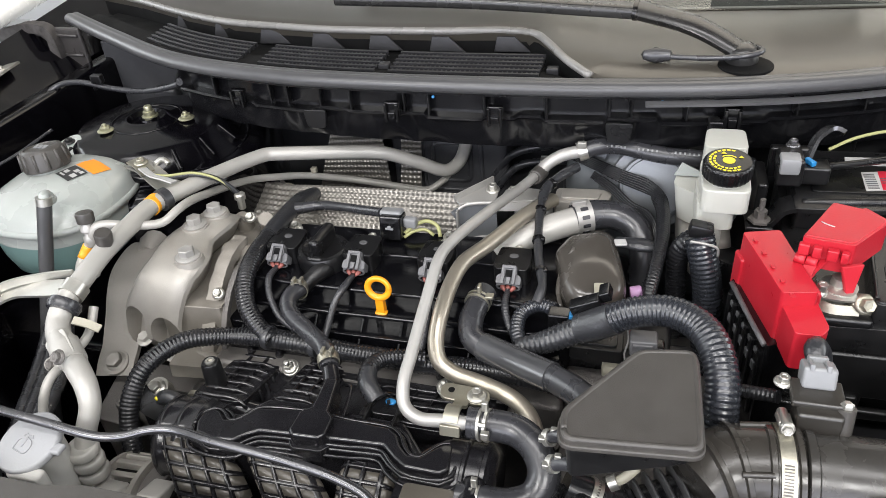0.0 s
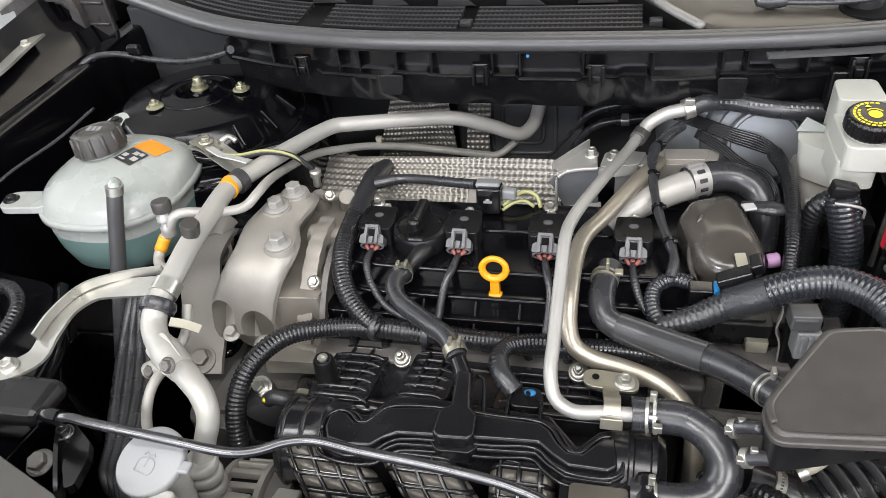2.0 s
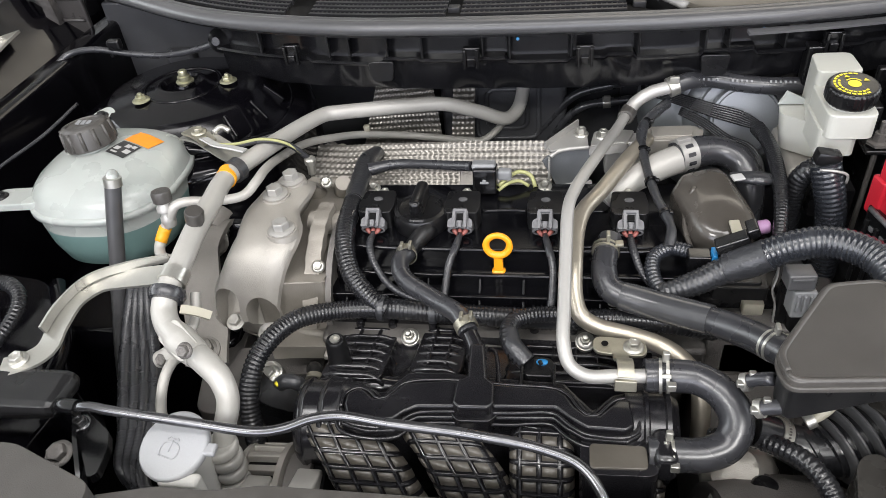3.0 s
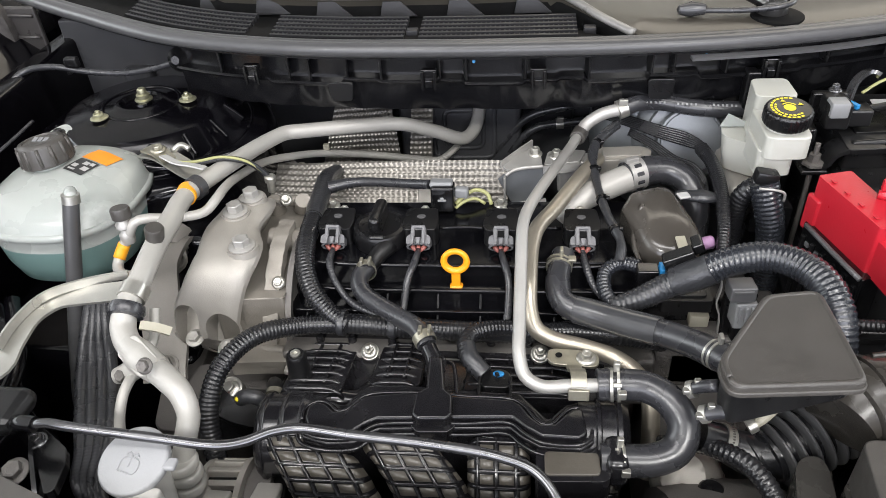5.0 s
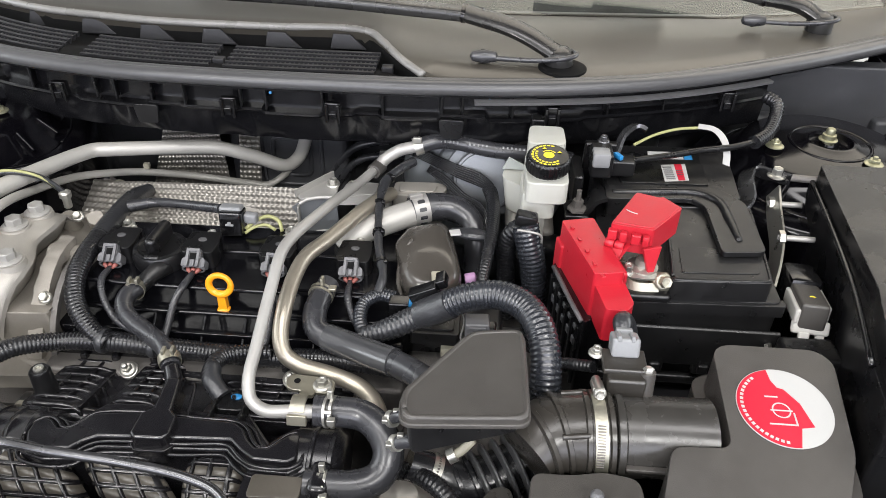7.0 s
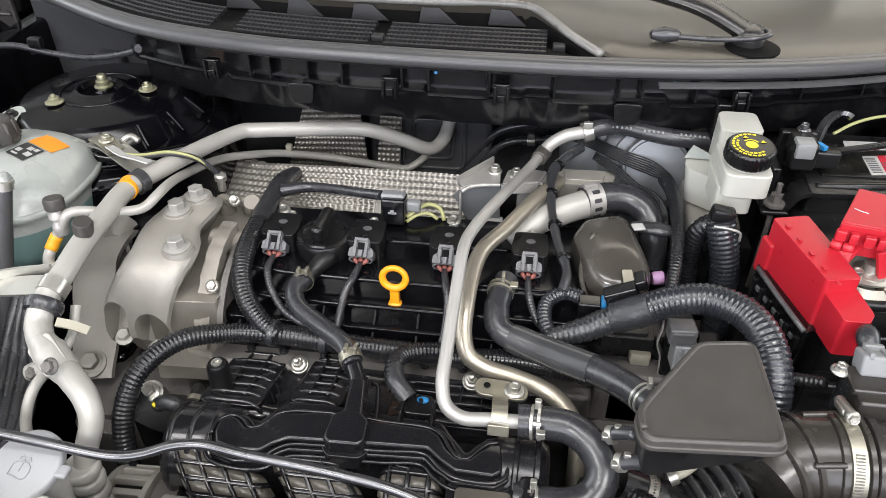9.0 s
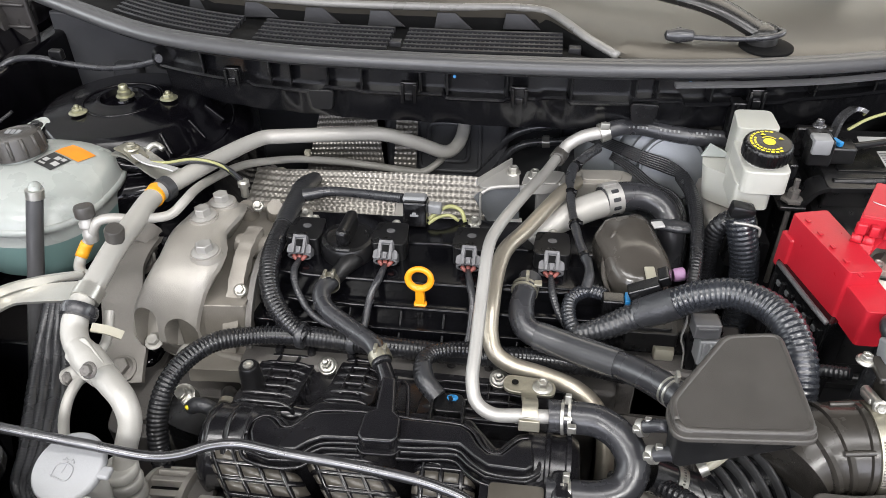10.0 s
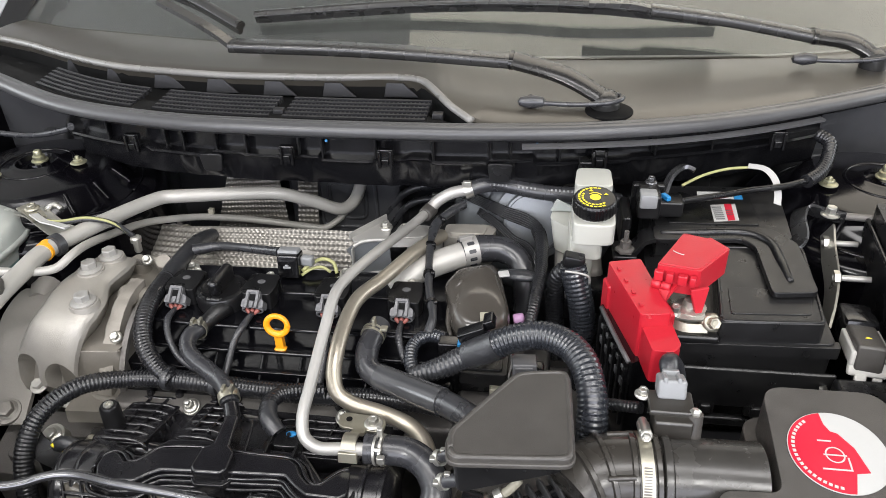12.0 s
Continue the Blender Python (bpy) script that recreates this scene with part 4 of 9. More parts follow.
ignition_coil(-0.427, [(-0.426, 0.664, 0.927), (-0.418, 0.645, 0.917), (-0.398, 0.625, 0.901), (-0.372, 0.613, 0.894), (-0.345, 0.606, 0.890)], True)
ignition_coil(-0.322, [(-0.324, 0.664, 0.927), (-0.330, 0.645, 0.918), (-0.333, 0.622, 0.900), (-0.335, 0.606, 0.887)])
ignition_coil(-0.223, [(-0.218, 0.664, 0.927), (-0.213, 0.645, 0.917), (-0.213, 0.620, 0.899), (-0.215, 0.604, 0.886)])
ignition_coil(-0.127, [(-0.125, 0.662, 0.927), (-0.119, 0.645, 0.917), (-0.108, 0.628, 0.908), (-0.098, 0.612, 0.909)], True)

# ---- oil filler cap, dipstick ----
cap = thing("oil_filler_cap", (-0.372, 0.718, 0.92), "black oil filler cap with a raised grip bar", "oil cap")
bm = mesh_new()
lathe(bm, [(0.032, 0.918), (0.0345, 0.926), (0.0345, 0.938), (0.032, 0.943), (0.027, 0.944), (0.025, 0.942), (0, 0.942)], Matrix.Translation((-0.372, 0.718, 0)), 40)
part("disc", bm, satin_black, cap)
bm = mesh_new()
box(bm, (-0.374, 0.724, 0.950), (0.015, 0.052, 0.026), 0.006, (0, 0, -4), 3)
box(bm, (-0.372, 0.692, 0.940), (0.020, 0.008, 0.012), 0.003)
part("grip", bm, satin_black, cap)
dip = thing("dipstick", (-0.274, 0.652, 0.90), "orange oil dipstick handle with a round ring", "dipstick")
bm = mesh_new()
ring = [(-0.274 + 0.0132 * math.cos(a), 0.651 + 0.002 * math.sin(a), 0.9405 + 0.0125 * math.sin(a)) for a in [2 * math.pi * k / 16 for k in range(17)]]
tube(bm, ring, 0.0034, 12, 0.003, flat=1.25)
prism(bm, rounded([(-0.0048, 0.002), (0.0048, 0.002), (0.0052, -0.022), (-0.0052, -0.022)], 0.002), -0.004, 0.004, 0.002, pose(-0.274, 0.651, 0.927, 90, 0, 0))
box(bm, (-0.274, 0.650, 0.902), (0.017, 0.012, 0.010), 0.004)
part("handle", bm, orange_plastic, dip)
bm = mesh_new()
lathe(bm, [(0.009, -0.03), (0.009, 0.0), (0.010, 0.002), (0.010, 0.006), (0, 0.006)], toward((-0.274, 0.648, 0.893), (0, 0.15, 1)), 14)
part("guide_tube", bm, gloss_black, dip)

# ---- breather hose from the valve cover to the manifold ----
breather = thing("breather_hose", (-0.34, 0.60, 0.89), "thin black breather hose with spring clamps", "hose")
bm = mesh_new()
tube(bm, [(-0.360, 0.700, 0.925), (-0.362, 0.690, 0.930), (-0.374, 0.668, 0.925), (-0.380, 0.656, 0.922)], [0.013, 0.012, 0.010, 0.010], 14, 0.004)
part("elbow", bm, satin_black, breather)
bm = mesh_new()
tube(bm, [(-0.378, 0.660, 0.924), (-0.385, 0.638, 0.924), (-0.377, 0.616, 0.920), (-0.335, 0.585, 0.915), (-0.308, 0.561, 0.918), (-0.297, 0.543, 0.912)], 0.0105, 16, 0.005)
part("hose", bm, rubber, breather)
for at, d in (((-0.380, 0.652, 0.9245), (0.2, -0.9, 0.1)), ((-0.300, 0.549, 0.9155), (0.35, -0.6, -0.15))):
    bm = mesh_new()
    lathe(bm, [(0.0112, -0.005), (0.0122, -0.005), (0.0122, 0.005), (0.0112, 0.005)], toward(at, d), 20, close=False)
    box(bm, (at[0] + 0.006, at[1], at[2] + 0.014), (0.004, 0.009, 0.008), 0.001)
    box(bm, (at[0] - 0.004, at[1], at[2] + 0.013), (0.004, 0.009, 0.007), 0.001)
    part("clamp", bm, zinc_yellow, breather, "yellowish spring clamp")

# ---- intake manifold ----
man = thing("intake_manifold", (-0.29, 0.48, 0.72), "glossy black plastic intake manifold with ribbed runners", "manifold")
REAR = [(-0.452, 0.464), (-0.449, 0.492), (-0.433, 0.499), (-0.405, 0.491), (-0.386, 0.480), (-0.376, 0.480), (-0.366, 0.495), (-0.357, 0.506), (-0.318, 0.509), (-0.272, 0.505), (-0.199, 0.502), (-0.184, 0.484), (-0.172, 0.470), (-0.164, 0.474), (-0.155, 0.488), (-0.137, 0.494), (-0.122, 0.484)]
BODY = REAR + [(-0.120, 0.430), (-0.20, 0.434), (-0.24, 0.446), (-0.33, 0.444), (-0.36, 0.436), (-0.44, 0.438)]
PANEL = [(-0.408, 0.448), (-0.408, 0.462), (-0.399, 0.469), (-0.390, 0.466), (-0.380, 0.457), (-0.370, 0.458), (-0.363, 0.465), (-0.353, 0.478), (-0.312, 0.484), (-0.250, 0.481), (-0.207, 0.479), (-0.197, 0.472), (-0.189, 0.459), (-0.179, 0.450), (-0.167, 0.450),
         (-0.158, 0.460), (-0.148, 0.470), (-0.138, 0.470), (-0.136, 0.440), (-0.144, 0.434), (-0.178, 0.435), (-0.192, 0.444), (-0.206, 0.456), (-0.250, 0.454), (-0.337, 0.449), (-0.348, 0.442), (-0.358, 0.432), (-0.381, 0.430), (-0.402, 0.435)]
bm = mesh_new()
prism(bm, BODY, 0.78, 0.890, 0.004)
part("chamber", bm, manifold_black, man)
bm = mesh_new()
prism(bm, grown(PANEL, 0.0075), 0.885, 0.8985, 0.0028, segments=3)
part("step", bm, manifold_black, man)
bm = mesh_new()
prism(bm, PANEL, 0.89, 0.906, 0.0034, segments=3)
part("panel", bm, manifold_black, man)
for loop, z, r in ((grown(PANEL, 0.0035), 0.9005, 0.0021), (grown(PANEL, 0.0105), 0.8925, 0.0021)):
    bm = mesh_new()
    tube(bm, [(x, y, z) for x, y in loop] + [(*loop[0], z)], r, 8, 0.005)
    part("rim", bm, manifold_black, man)
bm = mesh_new()
prism(bm, [(-0.301, 0.474), (-0.302, 0.448), (-0.296, 0.442), (-0.268, 0.443), (-0.263, 0.449), (-0.264, 0.473), (-0.272, 0.481), (-0.278, 0.524), (-0.293, 0.524), (-0.291, 0.482)], 0.89, 0.9165, 0.0035, segments=3)
part("stem", bm, manifold_black, man)
bm = mesh_new()
tube(bm, [(-0.285, 0.514, 0.902), (-0.289, 0.528, 0.908), (-0.295, 0.540, 0.911)], [0.010, 0.009, 0.009], 14, 0.004)
noz = part("nozzle", bm, manifold_black, man)
for k in range(7):
    a = math.pi * (0.1 + 0.8 * k / 6)
    bm = mesh_new()
    box(bm, (-0.286 + 0.010 * math.cos(a), 0.520, 0.904 + 0.010 * math.sin(a)), (0.0015, 0.018, 0.0015), 0)
    part("nozzle_rib", bm, manifold_black, noz)
bm = mesh_new()
prism(bm, rounded([(-0.303, 0.474), (-0.304, 0.446), (-0.297, 0.438), (-0.267, 0.439), (-0.260, 0.447), (-0.261, 0.474)], 0.003, 2), 0.885, 0.9015, 0.0025)
part("stem_foot", bm, manifold_black, man)
bm = mesh_new()
tube(bm, [(-0.262, 0.486, 0.898), (-0.264, 0.505, 0.898), (-0.268, 0.528, 0.898), (-0.271, 0.533, 0.898), (-0.276, 0.533, 0.898)], 0.0022, 8, 0.004)
part("rim", bm, manifold_black, man)
# rear deck: two lobes of falling ribs with a valley between them, and a plainer stretch past the stem
bm = mesh_new()
prism(bm, rounded([(-0.446, 0.488), (-0.11, 0.488), (-0.105, 0.600), (-0.445, 0.600)], 0.010), 0.80, 0.857, 0.005)
part("rear_deck", bm, manifold_black, man)
for x0, x1, y0, y1, count, high in ((-0.450, -0.384, 0.500, 0.592, 7, 0.889), (-0.358, -0.303, 0.512, 0.592, 6, 0.888), (-0.258, -0.140, 0.508, 0.590, 6, 0.882)):
    bm = mesh_new()
    prism(bm, rounded([(x0, y0 - 0.004), (x1, y0 - 0.004), (x1 - 0.002, y1 + 0.006), (x0 + 0.002, y1 + 0.006)], 0.012, 5), 0.84, high - 0.003, 0.006, segments=3)
    for v in bm.verts:
        if v.co.z > 0.86:
            v.co.z -= 0.30 * (v.co.y - y0)
    part("deck_lobe", bm, manifold_black, man)
    for k in range(count):
        y = y0 + (y1 - y0) * k / (count - 1)
        z = high - 0.0014 - 0.30 * (y - y0)
        bm = mesh_new()
        tube(bm, [(x0 - 0.002, y + 0.004, z - 0.018), (x0 + 0.003, y + 0.001, z - 0.006), (x0 + 0.014, y, z), ((x0 + x1) / 2, y, z + 0.0005), (x1 - 0.014, y, z), (x1 - 0.003, y - 0.001, z - 0.006), (x1 + 0.002, y - 0.003, z - 0.018)], 0.0026, 8, 0.005)
        part("deck_rib", bm, manifold_black, man)
    for k in range(1, 3 if x1 - x0 < 0.1 else 5):
        x = x0 + (x1 - x0) * k / (3 if x1 - x0 < 0.1 else 5)
        bm = mesh_new()
        tube(bm, [(x, y0 + 0.012, high - 0.005), (x, (y0 + y1) / 2, high - 0.001 - 0.15 * (y1 - y0)), (x, y1 + 0.004, high - 0.002 - 0.30 * (y1 - y0))], 0.0022, 8, 0.006)
        part("deck_rib", bm, manifold_black, man)
for x in (-0.432, -0.394, -0.347, -0.318, -0.232, -0.190, -0.150):
    bm = mesh_new()
    lathe(bm, [(0.0055, -0.014), (0.005, 0.0), (0.0035, 0.003), (0, 0.0035)], Matrix.Translation((x, 0.598, 0.866)), 14)
    part("edge_nub", bm, manifold_black, man)
bm = mesh_new()
tube(bm, [(-0.412, 0.499, 0.872), (-0.392, 0.502, 0.868), (-0.372, 0.508, 0.860), (-0.360, 0.530, 0.856)], [0.010, 0.013, 0.013, 0.010], 14, 0.005)
part("valley_duct", bm, manifold_black, man)
bm = mesh_new()
strip(bm, [(-0.440, 0.580, 0.846), (-0.405, 0.584, 0.848), (-0.392, 0.598, 0.836), (-0.360, 0.600, 0.836), (-0.345, 0.586, 0.848), (-0.30, 0.582, 0.850), (-0.20, 0.580, 0.850), (-0.12, 0.578, 0.848)], 0.008, 0.024, (0, 1, 0.1))
part("flange_edge", bm, manifold_black, man)
# round ends, each with thin raised rings
bm = mesh_new()
lathe(bm, [(0.030, -0.014), (0.040, -0.012), (0.0445, -0.007), (0.0450, -0.003), (0.0425, -0.001), (0.0425, 0.012), (0.0445, 0.0135), (0.0450, 0.017), (0.0425, 0.019), (0.0425, 0.031), (0.0450, 0.033), (0.0450, 0.037), (0.0415, 0.040), (0.0415, 0.055)], toward((-0.449, 0.462, 0.857), (1, 0.05, 0)), 48)
part("end_cap", bm, manifold_black, man)
bm = mesh_new()
lathe(bm, [(0.041, -0.012), (0.041, 0.004), (0.0435, 0.0055), (0.0435, 0.0085), (0.041, 0.010), (0.041, 0.023), (0.0440, 0.0245), (0.0440, 0.0285), (0.040, 0.031), (0.036, 0.036), (0.024, 0.038)], toward((-0.131, 0.462, 0.864), (1, -0.03, 0)), 48)
part("end_cap", bm, manifold_black, man)
for x in (-0.121, -0.102):
    bm = mesh_new()
    lathe(bm, [(0.004, -0.004), (0.0035, 0.002), (0.002, 0.004), (0, 0.004)], toward((x, 0.429, 0.894), (0, -0.7, 0.7)), 12)
    part("end_nub", bm, manifold_black, man)


def runner(x0, wide, lines, lean, drop, rows):
    """One intake runner, bowed down and forward: a net of raised ribs with a rounded pad in each mesh."""
    curve = spline([(0, y, z - drop) for y, z in ((0.442, 0.893), (0.422, 0.887), (0.402, 0.870), (0.388, 0.843), (0.382, 0.80), (0.384, 0.70))], 0.002)
    round_r = 0.016

    def at(u, s, d):
        k = min(max(int(s / curve[-1][2] * (len(curve) - 1)), 0), len(curve) - 2)
        f = (s - curve[k][2]) / (curve[k + 1][2] - curve[k][2])
        c = curve[k][0].lerp(curve[k + 1][0], f)
        t = (curve[k + 1][0] - curve[max(k - 1, 0)][0]).normalized()
        n = Vector((0, t.z, -t.y))
        e = max(0.0, min(u, wide - u))
        fall = round_r - math.sqrt(round_r ** 2 - (round_r - e) ** 2) if e < round_r else 0.0
        lean_s = lean * (s - 0.35 * max(0.0, s - 0.05))
        return Vector((x0 + u + lean_s, c.y, c.z)) + n * (d - fall)

    def sheet(bm, us, ss, ds):
        grid = [[bm.verts.new(at(u, q, d)) for u, d in zip(us, ds)] for q in ss]
        for a, b in zip(grid, grid[1:]):
            for k in range(len(us) - 1):
                bm.faces.new((a[k], b[k], b[k + 1], a[k + 1]))

    far = 0.004 + 0.0148 * rows
    bm = mesh_new()
    us = [wide * k / 20 for k in range(21)]
    sheet(bm, us, [far * k / 26 for k in range(27)], [-0.0030] * 21)
    body = part("runner", bm, manifold_black, man)
    edges = [0.0, *lines, wide]
    stops = [0.004 + 0.0148 * i for i in range(rows + 1)]
    bm = mesh_new()
    for q in stops:
        for u0, u1 in zip(us, us[1:]):
            ring = [[bm.verts.new(at(u, max(q + ds, 0), d)) for ds, d in ((-0.0024, -0.0031), (-0.0014, -0.0003), (-0.0006, 0.0), (0.0006, 0.0), (0.0014, -0.0003), (0.0024, -0.0031))] for u in (u0, u1)]
            for k in range(5):
                bm.faces.new((ring[0][k], ring[0][k + 1], ring[1][k + 1], ring[1][k]))
    for u in lines:
        for k in range(30):
            ring = [[bm.verts.new(at(u + du, q, d)) for du, d in ((-0.0024, -0.0031), (-0.0014, -0.0003), (-0.0006, 0.0), (0.0006, 0.0), (0.0014, -0.0003), (0.0024, -0.0031))] for q in (far * k / 30, far * (k + 1) / 30)]
            for k2 in range(5):
                bm.faces.new((ring[0][k2], ring[1][k2], ring[1][k2 + 1], ring[0][k2 + 1]))
    bmesh.ops.remove_doubles(bm, verts=list(bm.verts), dist=0.00002)
    bmesh.ops.recalc_face_normals(bm, faces=bm.faces)
    part("rib_net", bm, manifold_black, body)
    for q0, q1 in zip(stops, stops[1:]):
        for u0, u1 in zip(edges, edges[1:]):
            ua, ub = u0 + (0.0027 if u0 > 0 else 0.0), u1 - (0.0027 if u1 < wide else 0.0)
            cols = [ua + (ub - ua) * k / 4 for k in range(5)]
            bm = mesh_new()
            grid = []
            for q, d in ((q0 + 0.0028, -0.0031), (q0 + 0.0033, -0.0018), ((q0 + q1) / 2, -0.0018), (q1 - 0.0033, -0.0018), (q1 - 0.0028, -0.0031)):
                grid.append([bm.verts.new(at(u, q, -0.0030 if k in (0, 4) else d)) for k, u in enumerate((cols[0], cols[0] + 0.0006, cols[2], cols[4] - 0.0006, cols[4]))])
            for a, b in zip(grid, grid[1:]):
                for k in range(4):
                    bm.faces.new((a[k], b[k], b[k + 1], a[k + 1]))
            part("pad", bm, runner_sheen, body)


runner(-0.459, 0.087, (0.010, 0.032, 0.054, 0.075), 0.60, 0.0, 7)
runner(-0.357, 0.076, (0.010, 0.031, 0.052), 0.60, 0.0, 7)
runner(-0.249, 0.060, (0.010, 0.028, 0.047), 0.02, 0.0, 7)
runner(-0.174, 0.072, (0.012, 0.036, 0.060), -0.08, 0.030, 6)
bm = mesh_new()
prism(bm, rounded([(-0.184, 0.394), (-0.122, 0.396), (-0.116, 0.404), (-0.116, 0.432), (-0.184, 0.432)], 0.008), 0.83, 0.894, 0.008, segments=3)
box_between(bm, (-0.122, 0.404, 0.872), (-0.100, 0.442, 0.906), 0.008)
part("outlet", bm, manifold_black, man)
# thin pale patch for the beige reflection on the outlet's top
bm = mesh_new()
prism(bm, rounded([(-0.176, 0.400), (-0.126, 0.402), (-0.126, 0.426), (-0.176, 0.426)], 0.005), 0.893, 0.8960, 0.0015)
part("outlet_sheen", bm, runner_sheen, man)
bm = mesh_new()
box_between(bm, (-0.318, 0.434, 0.862), (-0.298, 0.450, 0.886), 0.004)
lathe(bm, [(0.008, -0.01), (0.008, 0.004), (0.005, 0.006), (0.005, 0.003), (0, 0.003)], toward((-0.308, 0.434, 0.876), (0, -0.8, 0.6)), 18)
part("vacuum_port", bm, satin_black, man)
# stub, sensor and bolts on the manifold
bm = mesh_new()
lathe(bm, [(0.014, 0.865), (0.012, 0.885), (0.011, 0.908), (0.009, 0.911), (0.006, 0.911), (0.006, 0.908), (0, 0.908)], Matrix.Translation((-0.436, 0.527, 0)), 20)
part("stub", bm, satin_black, man)
bm = mesh_new()
lathe(bm, [(0.0055, 0.908), (0.0055, 0.9125), (0.003, 0.9125), (0.003, 0.910), (0, 0.910)], Matrix.Translation((-0.436, 0.527, 0)), 16)
part("stub_insert", bm, zinc, man)
for x, y, z in ((-0.370, 0.578, 0.866), (-0.177, 0.575, 0.872)):
    bm = mesh_new()
    lathe(bm, [(0.0105, -0.02), (0.0105, -0.001), (0.009, 0.0)], toward((x, y, z), (0, -0.5, 1)), 18)
    hexbolt(bm, (x, y, z), (0, -0.5, 1), 0.0060, 0.0095, 0.008)
    lathe(bm, [(0.0035, 0.008), (0.0035, 0.014), (0.0025, 0.015), (0, 0.015)], toward((x, y, z), (0, -0.5, 1)), 12)
    part("stud_bolt", bm, zinc, man)
bm = mesh_new()
prism(bm, rounded([(-0.242, 0.504), (-0.206, 0.504), (-0.210, 0.530), (-0.236, 0.530)], 0.010), 0.86, 0.8935, 0.004)
box(bm, (-0.2405, 0.500, 0.884), (0.003, 0.034, 0.028), 0.001)
box(bm, (-0.2085, 0.500, 0.884), (0.003, 0.03, 0.03), 0.001)
sens = part("pressure_sensor", bm, satin_black, man)
bm = mesh_new()
lathe(bm, [(0.0062, 0.892), (0.0062, 0.895), (0.004, 0.896), (0, 0.896)], Matrix.Translation((-0.221, 0.522, 0)) @ Matrix.Diagonal((0.95, 0.62, 1, 1)), 14)
part("lock_tab", bm, blue_plastic, sens, "blue lock tab")
bm = mesh_new()
box(bm, (-0.2225, 0.519, 0.8965), (0.004, 0.005, 0.003), 0.0008, (0, 0, 25))
part("lock_latch", bm, satin_black, sens)

# ---- wiring conduits on the engine ----
bm = mesh_new()
tube(bm, [(-0.470, 0.905, 0.905), (-0.475, 0.870, 0.914), (-0.468, 0.800, 0.928), (-0.462, 0.738, 0.936)], [0.011, 0.0135, 0.0125, 0.0125], 16, 0.005, waves=0.05)
harness = thing("engine_harness", (-0.40, 0.62, 0.87), "corrugated black conduit with tape wraps", "wiring conduit", "wiring conduits")
part("taped_end", bm, tape_black, harness)
bm = mesh_new()
tube(bm, [(-0.462, 0.742, 0.936), (-0.459, 0.690, 0.936), (-0.452, 0.650, 0.928), (-0.438, 0.622, 0.914), (-0.414, 0.602, 0.898), (-0.395, 0.594, 0.890)], 0.0120, 16, rib=0.0009, pitch=0.0045)
part("conduit", bm, conduit, harness)
bm = mesh_new()
tube(bm, [(-0.412, 0.600, 0.889), (-0.369, 0.600, 0.886), (-0.296, 0.603, 0.878), (-0.213, 0.600, 0.878), (-0.134, 0.598, 0.884), (-0.085, 0.592, 0.886), (-0.04, 0.60, 0.87)], 0.0122, 16, rib=0.0009, pitch=0.0045)
part("conduit", bm, conduit, harness)
bm = mesh_new()
tube(bm, [(-0.405, 0.596, 0.890), (-0.448, 0.590, 0.892), (-0.492, 0.556, 0.906), (-0.518, 0.515, 0.898), (-0.527, 0.485, 0.870), (-0.523, 0.462, 0.83), (-0.515, 0.45, 0.78)], 0.0112, 16, rib=0.0008, pitch=0.0045)
part("conduit", bm, conduit, harness)
bm = mesh_new()
tube(bm, [(-0.206, 0.596, 0.890), (-0.232, 0.588, 0.896), (-0.252, 0.574, 0.900), (-0.257, 0.550, 0.903), (-0.250, 0.532, 0.900), (-0.236, 0.522, 0.893)], 0.0095, 14, rib=0.0009, pitch=0.0045)
part("sensor_branch", bm, conduit, harness)
bm = mesh_new()
tube(bm, [(-0.256, 0.552, 0.903), (-0.250, 0.534, 0.901), (-0.236, 0.522, 0.893)], 0.0105, 14, 0.004, waves=0.12)
part("branch_tape", bm, tape_black, harness)
for at, d, r in (((-0.402, 0.598, 0.890), (1, -0.1, 0), 0.0145), ((-0.345, 0.6015, 0.8835), (1, 0, 0), 0.0138)):
    bm = mesh_new()
    lathe(bm, [(r, -0.004), (r + 0.0007, -0.002), (r + 0.0007, 0.002), (r, 0.004)], toward(at, d), 20)
    part("tape_band", bm, tape_black, harness)

# ---- engine mount arm of cast aluminium ----
mount = thing("engine_mount", (-0.54, 0.64, 0.70), "cast aluminium engine mount arm with three flanged bolts", "engine mount")
bm = mesh_new()
ridge = [(0.800, 0.905, -0.566, -0.515), (0.785, 0.935, -0.570, -0.518), (0.765, 0.954, -0.572, -0.519), (0.740, 0.961, -0.576, -0.511), (0.715, 0.962, -0.580, -0.513), (0.690, 0.962, -0.585, -0.516), (0.665, 0.962, -0.583, -0.505), (0.640, 0.960, -0.580, -0.501),
         (0.620, 0.953, -0.584, -0.506), (0.608, 0.938, -0.592, -0.513), (0.600, 0.918, -0.602, -0.520), (0.594, 0.895, -0.606, -0.526), (0.590, 0.868, -0.604, -0.530), (0.606, 0.850, -0.594, -0.525)]
rings = []
for y, z, xa, xb in ridge:
    rings.append([bm.verts.new(q) for q in ((xa - 0.004, y + 0.045, z - 0.060), (xa, y + 0.006, z - 0.012), (xa + 0.010, y, z - 0.002), (xa + 0.030, y, z), (xb - 0.024, y, z), (xb - 0.006, y, z - 0.003), (xb, y + 0.006, z - 0.012), (xb - 0.046, y + 0.030, z - 0.055))])
for a, b in zip(rings, rings[1:]):
    for q in range(8):
        bm.faces.new((a[q], a[(q + 1) % 8], b[(q + 1) % 8], b[q]))
bm.faces.new(rings[0])
bm.faces.new(rings[-1])
bmesh.ops.recalc_face_normals(bm, faces=bm.faces)
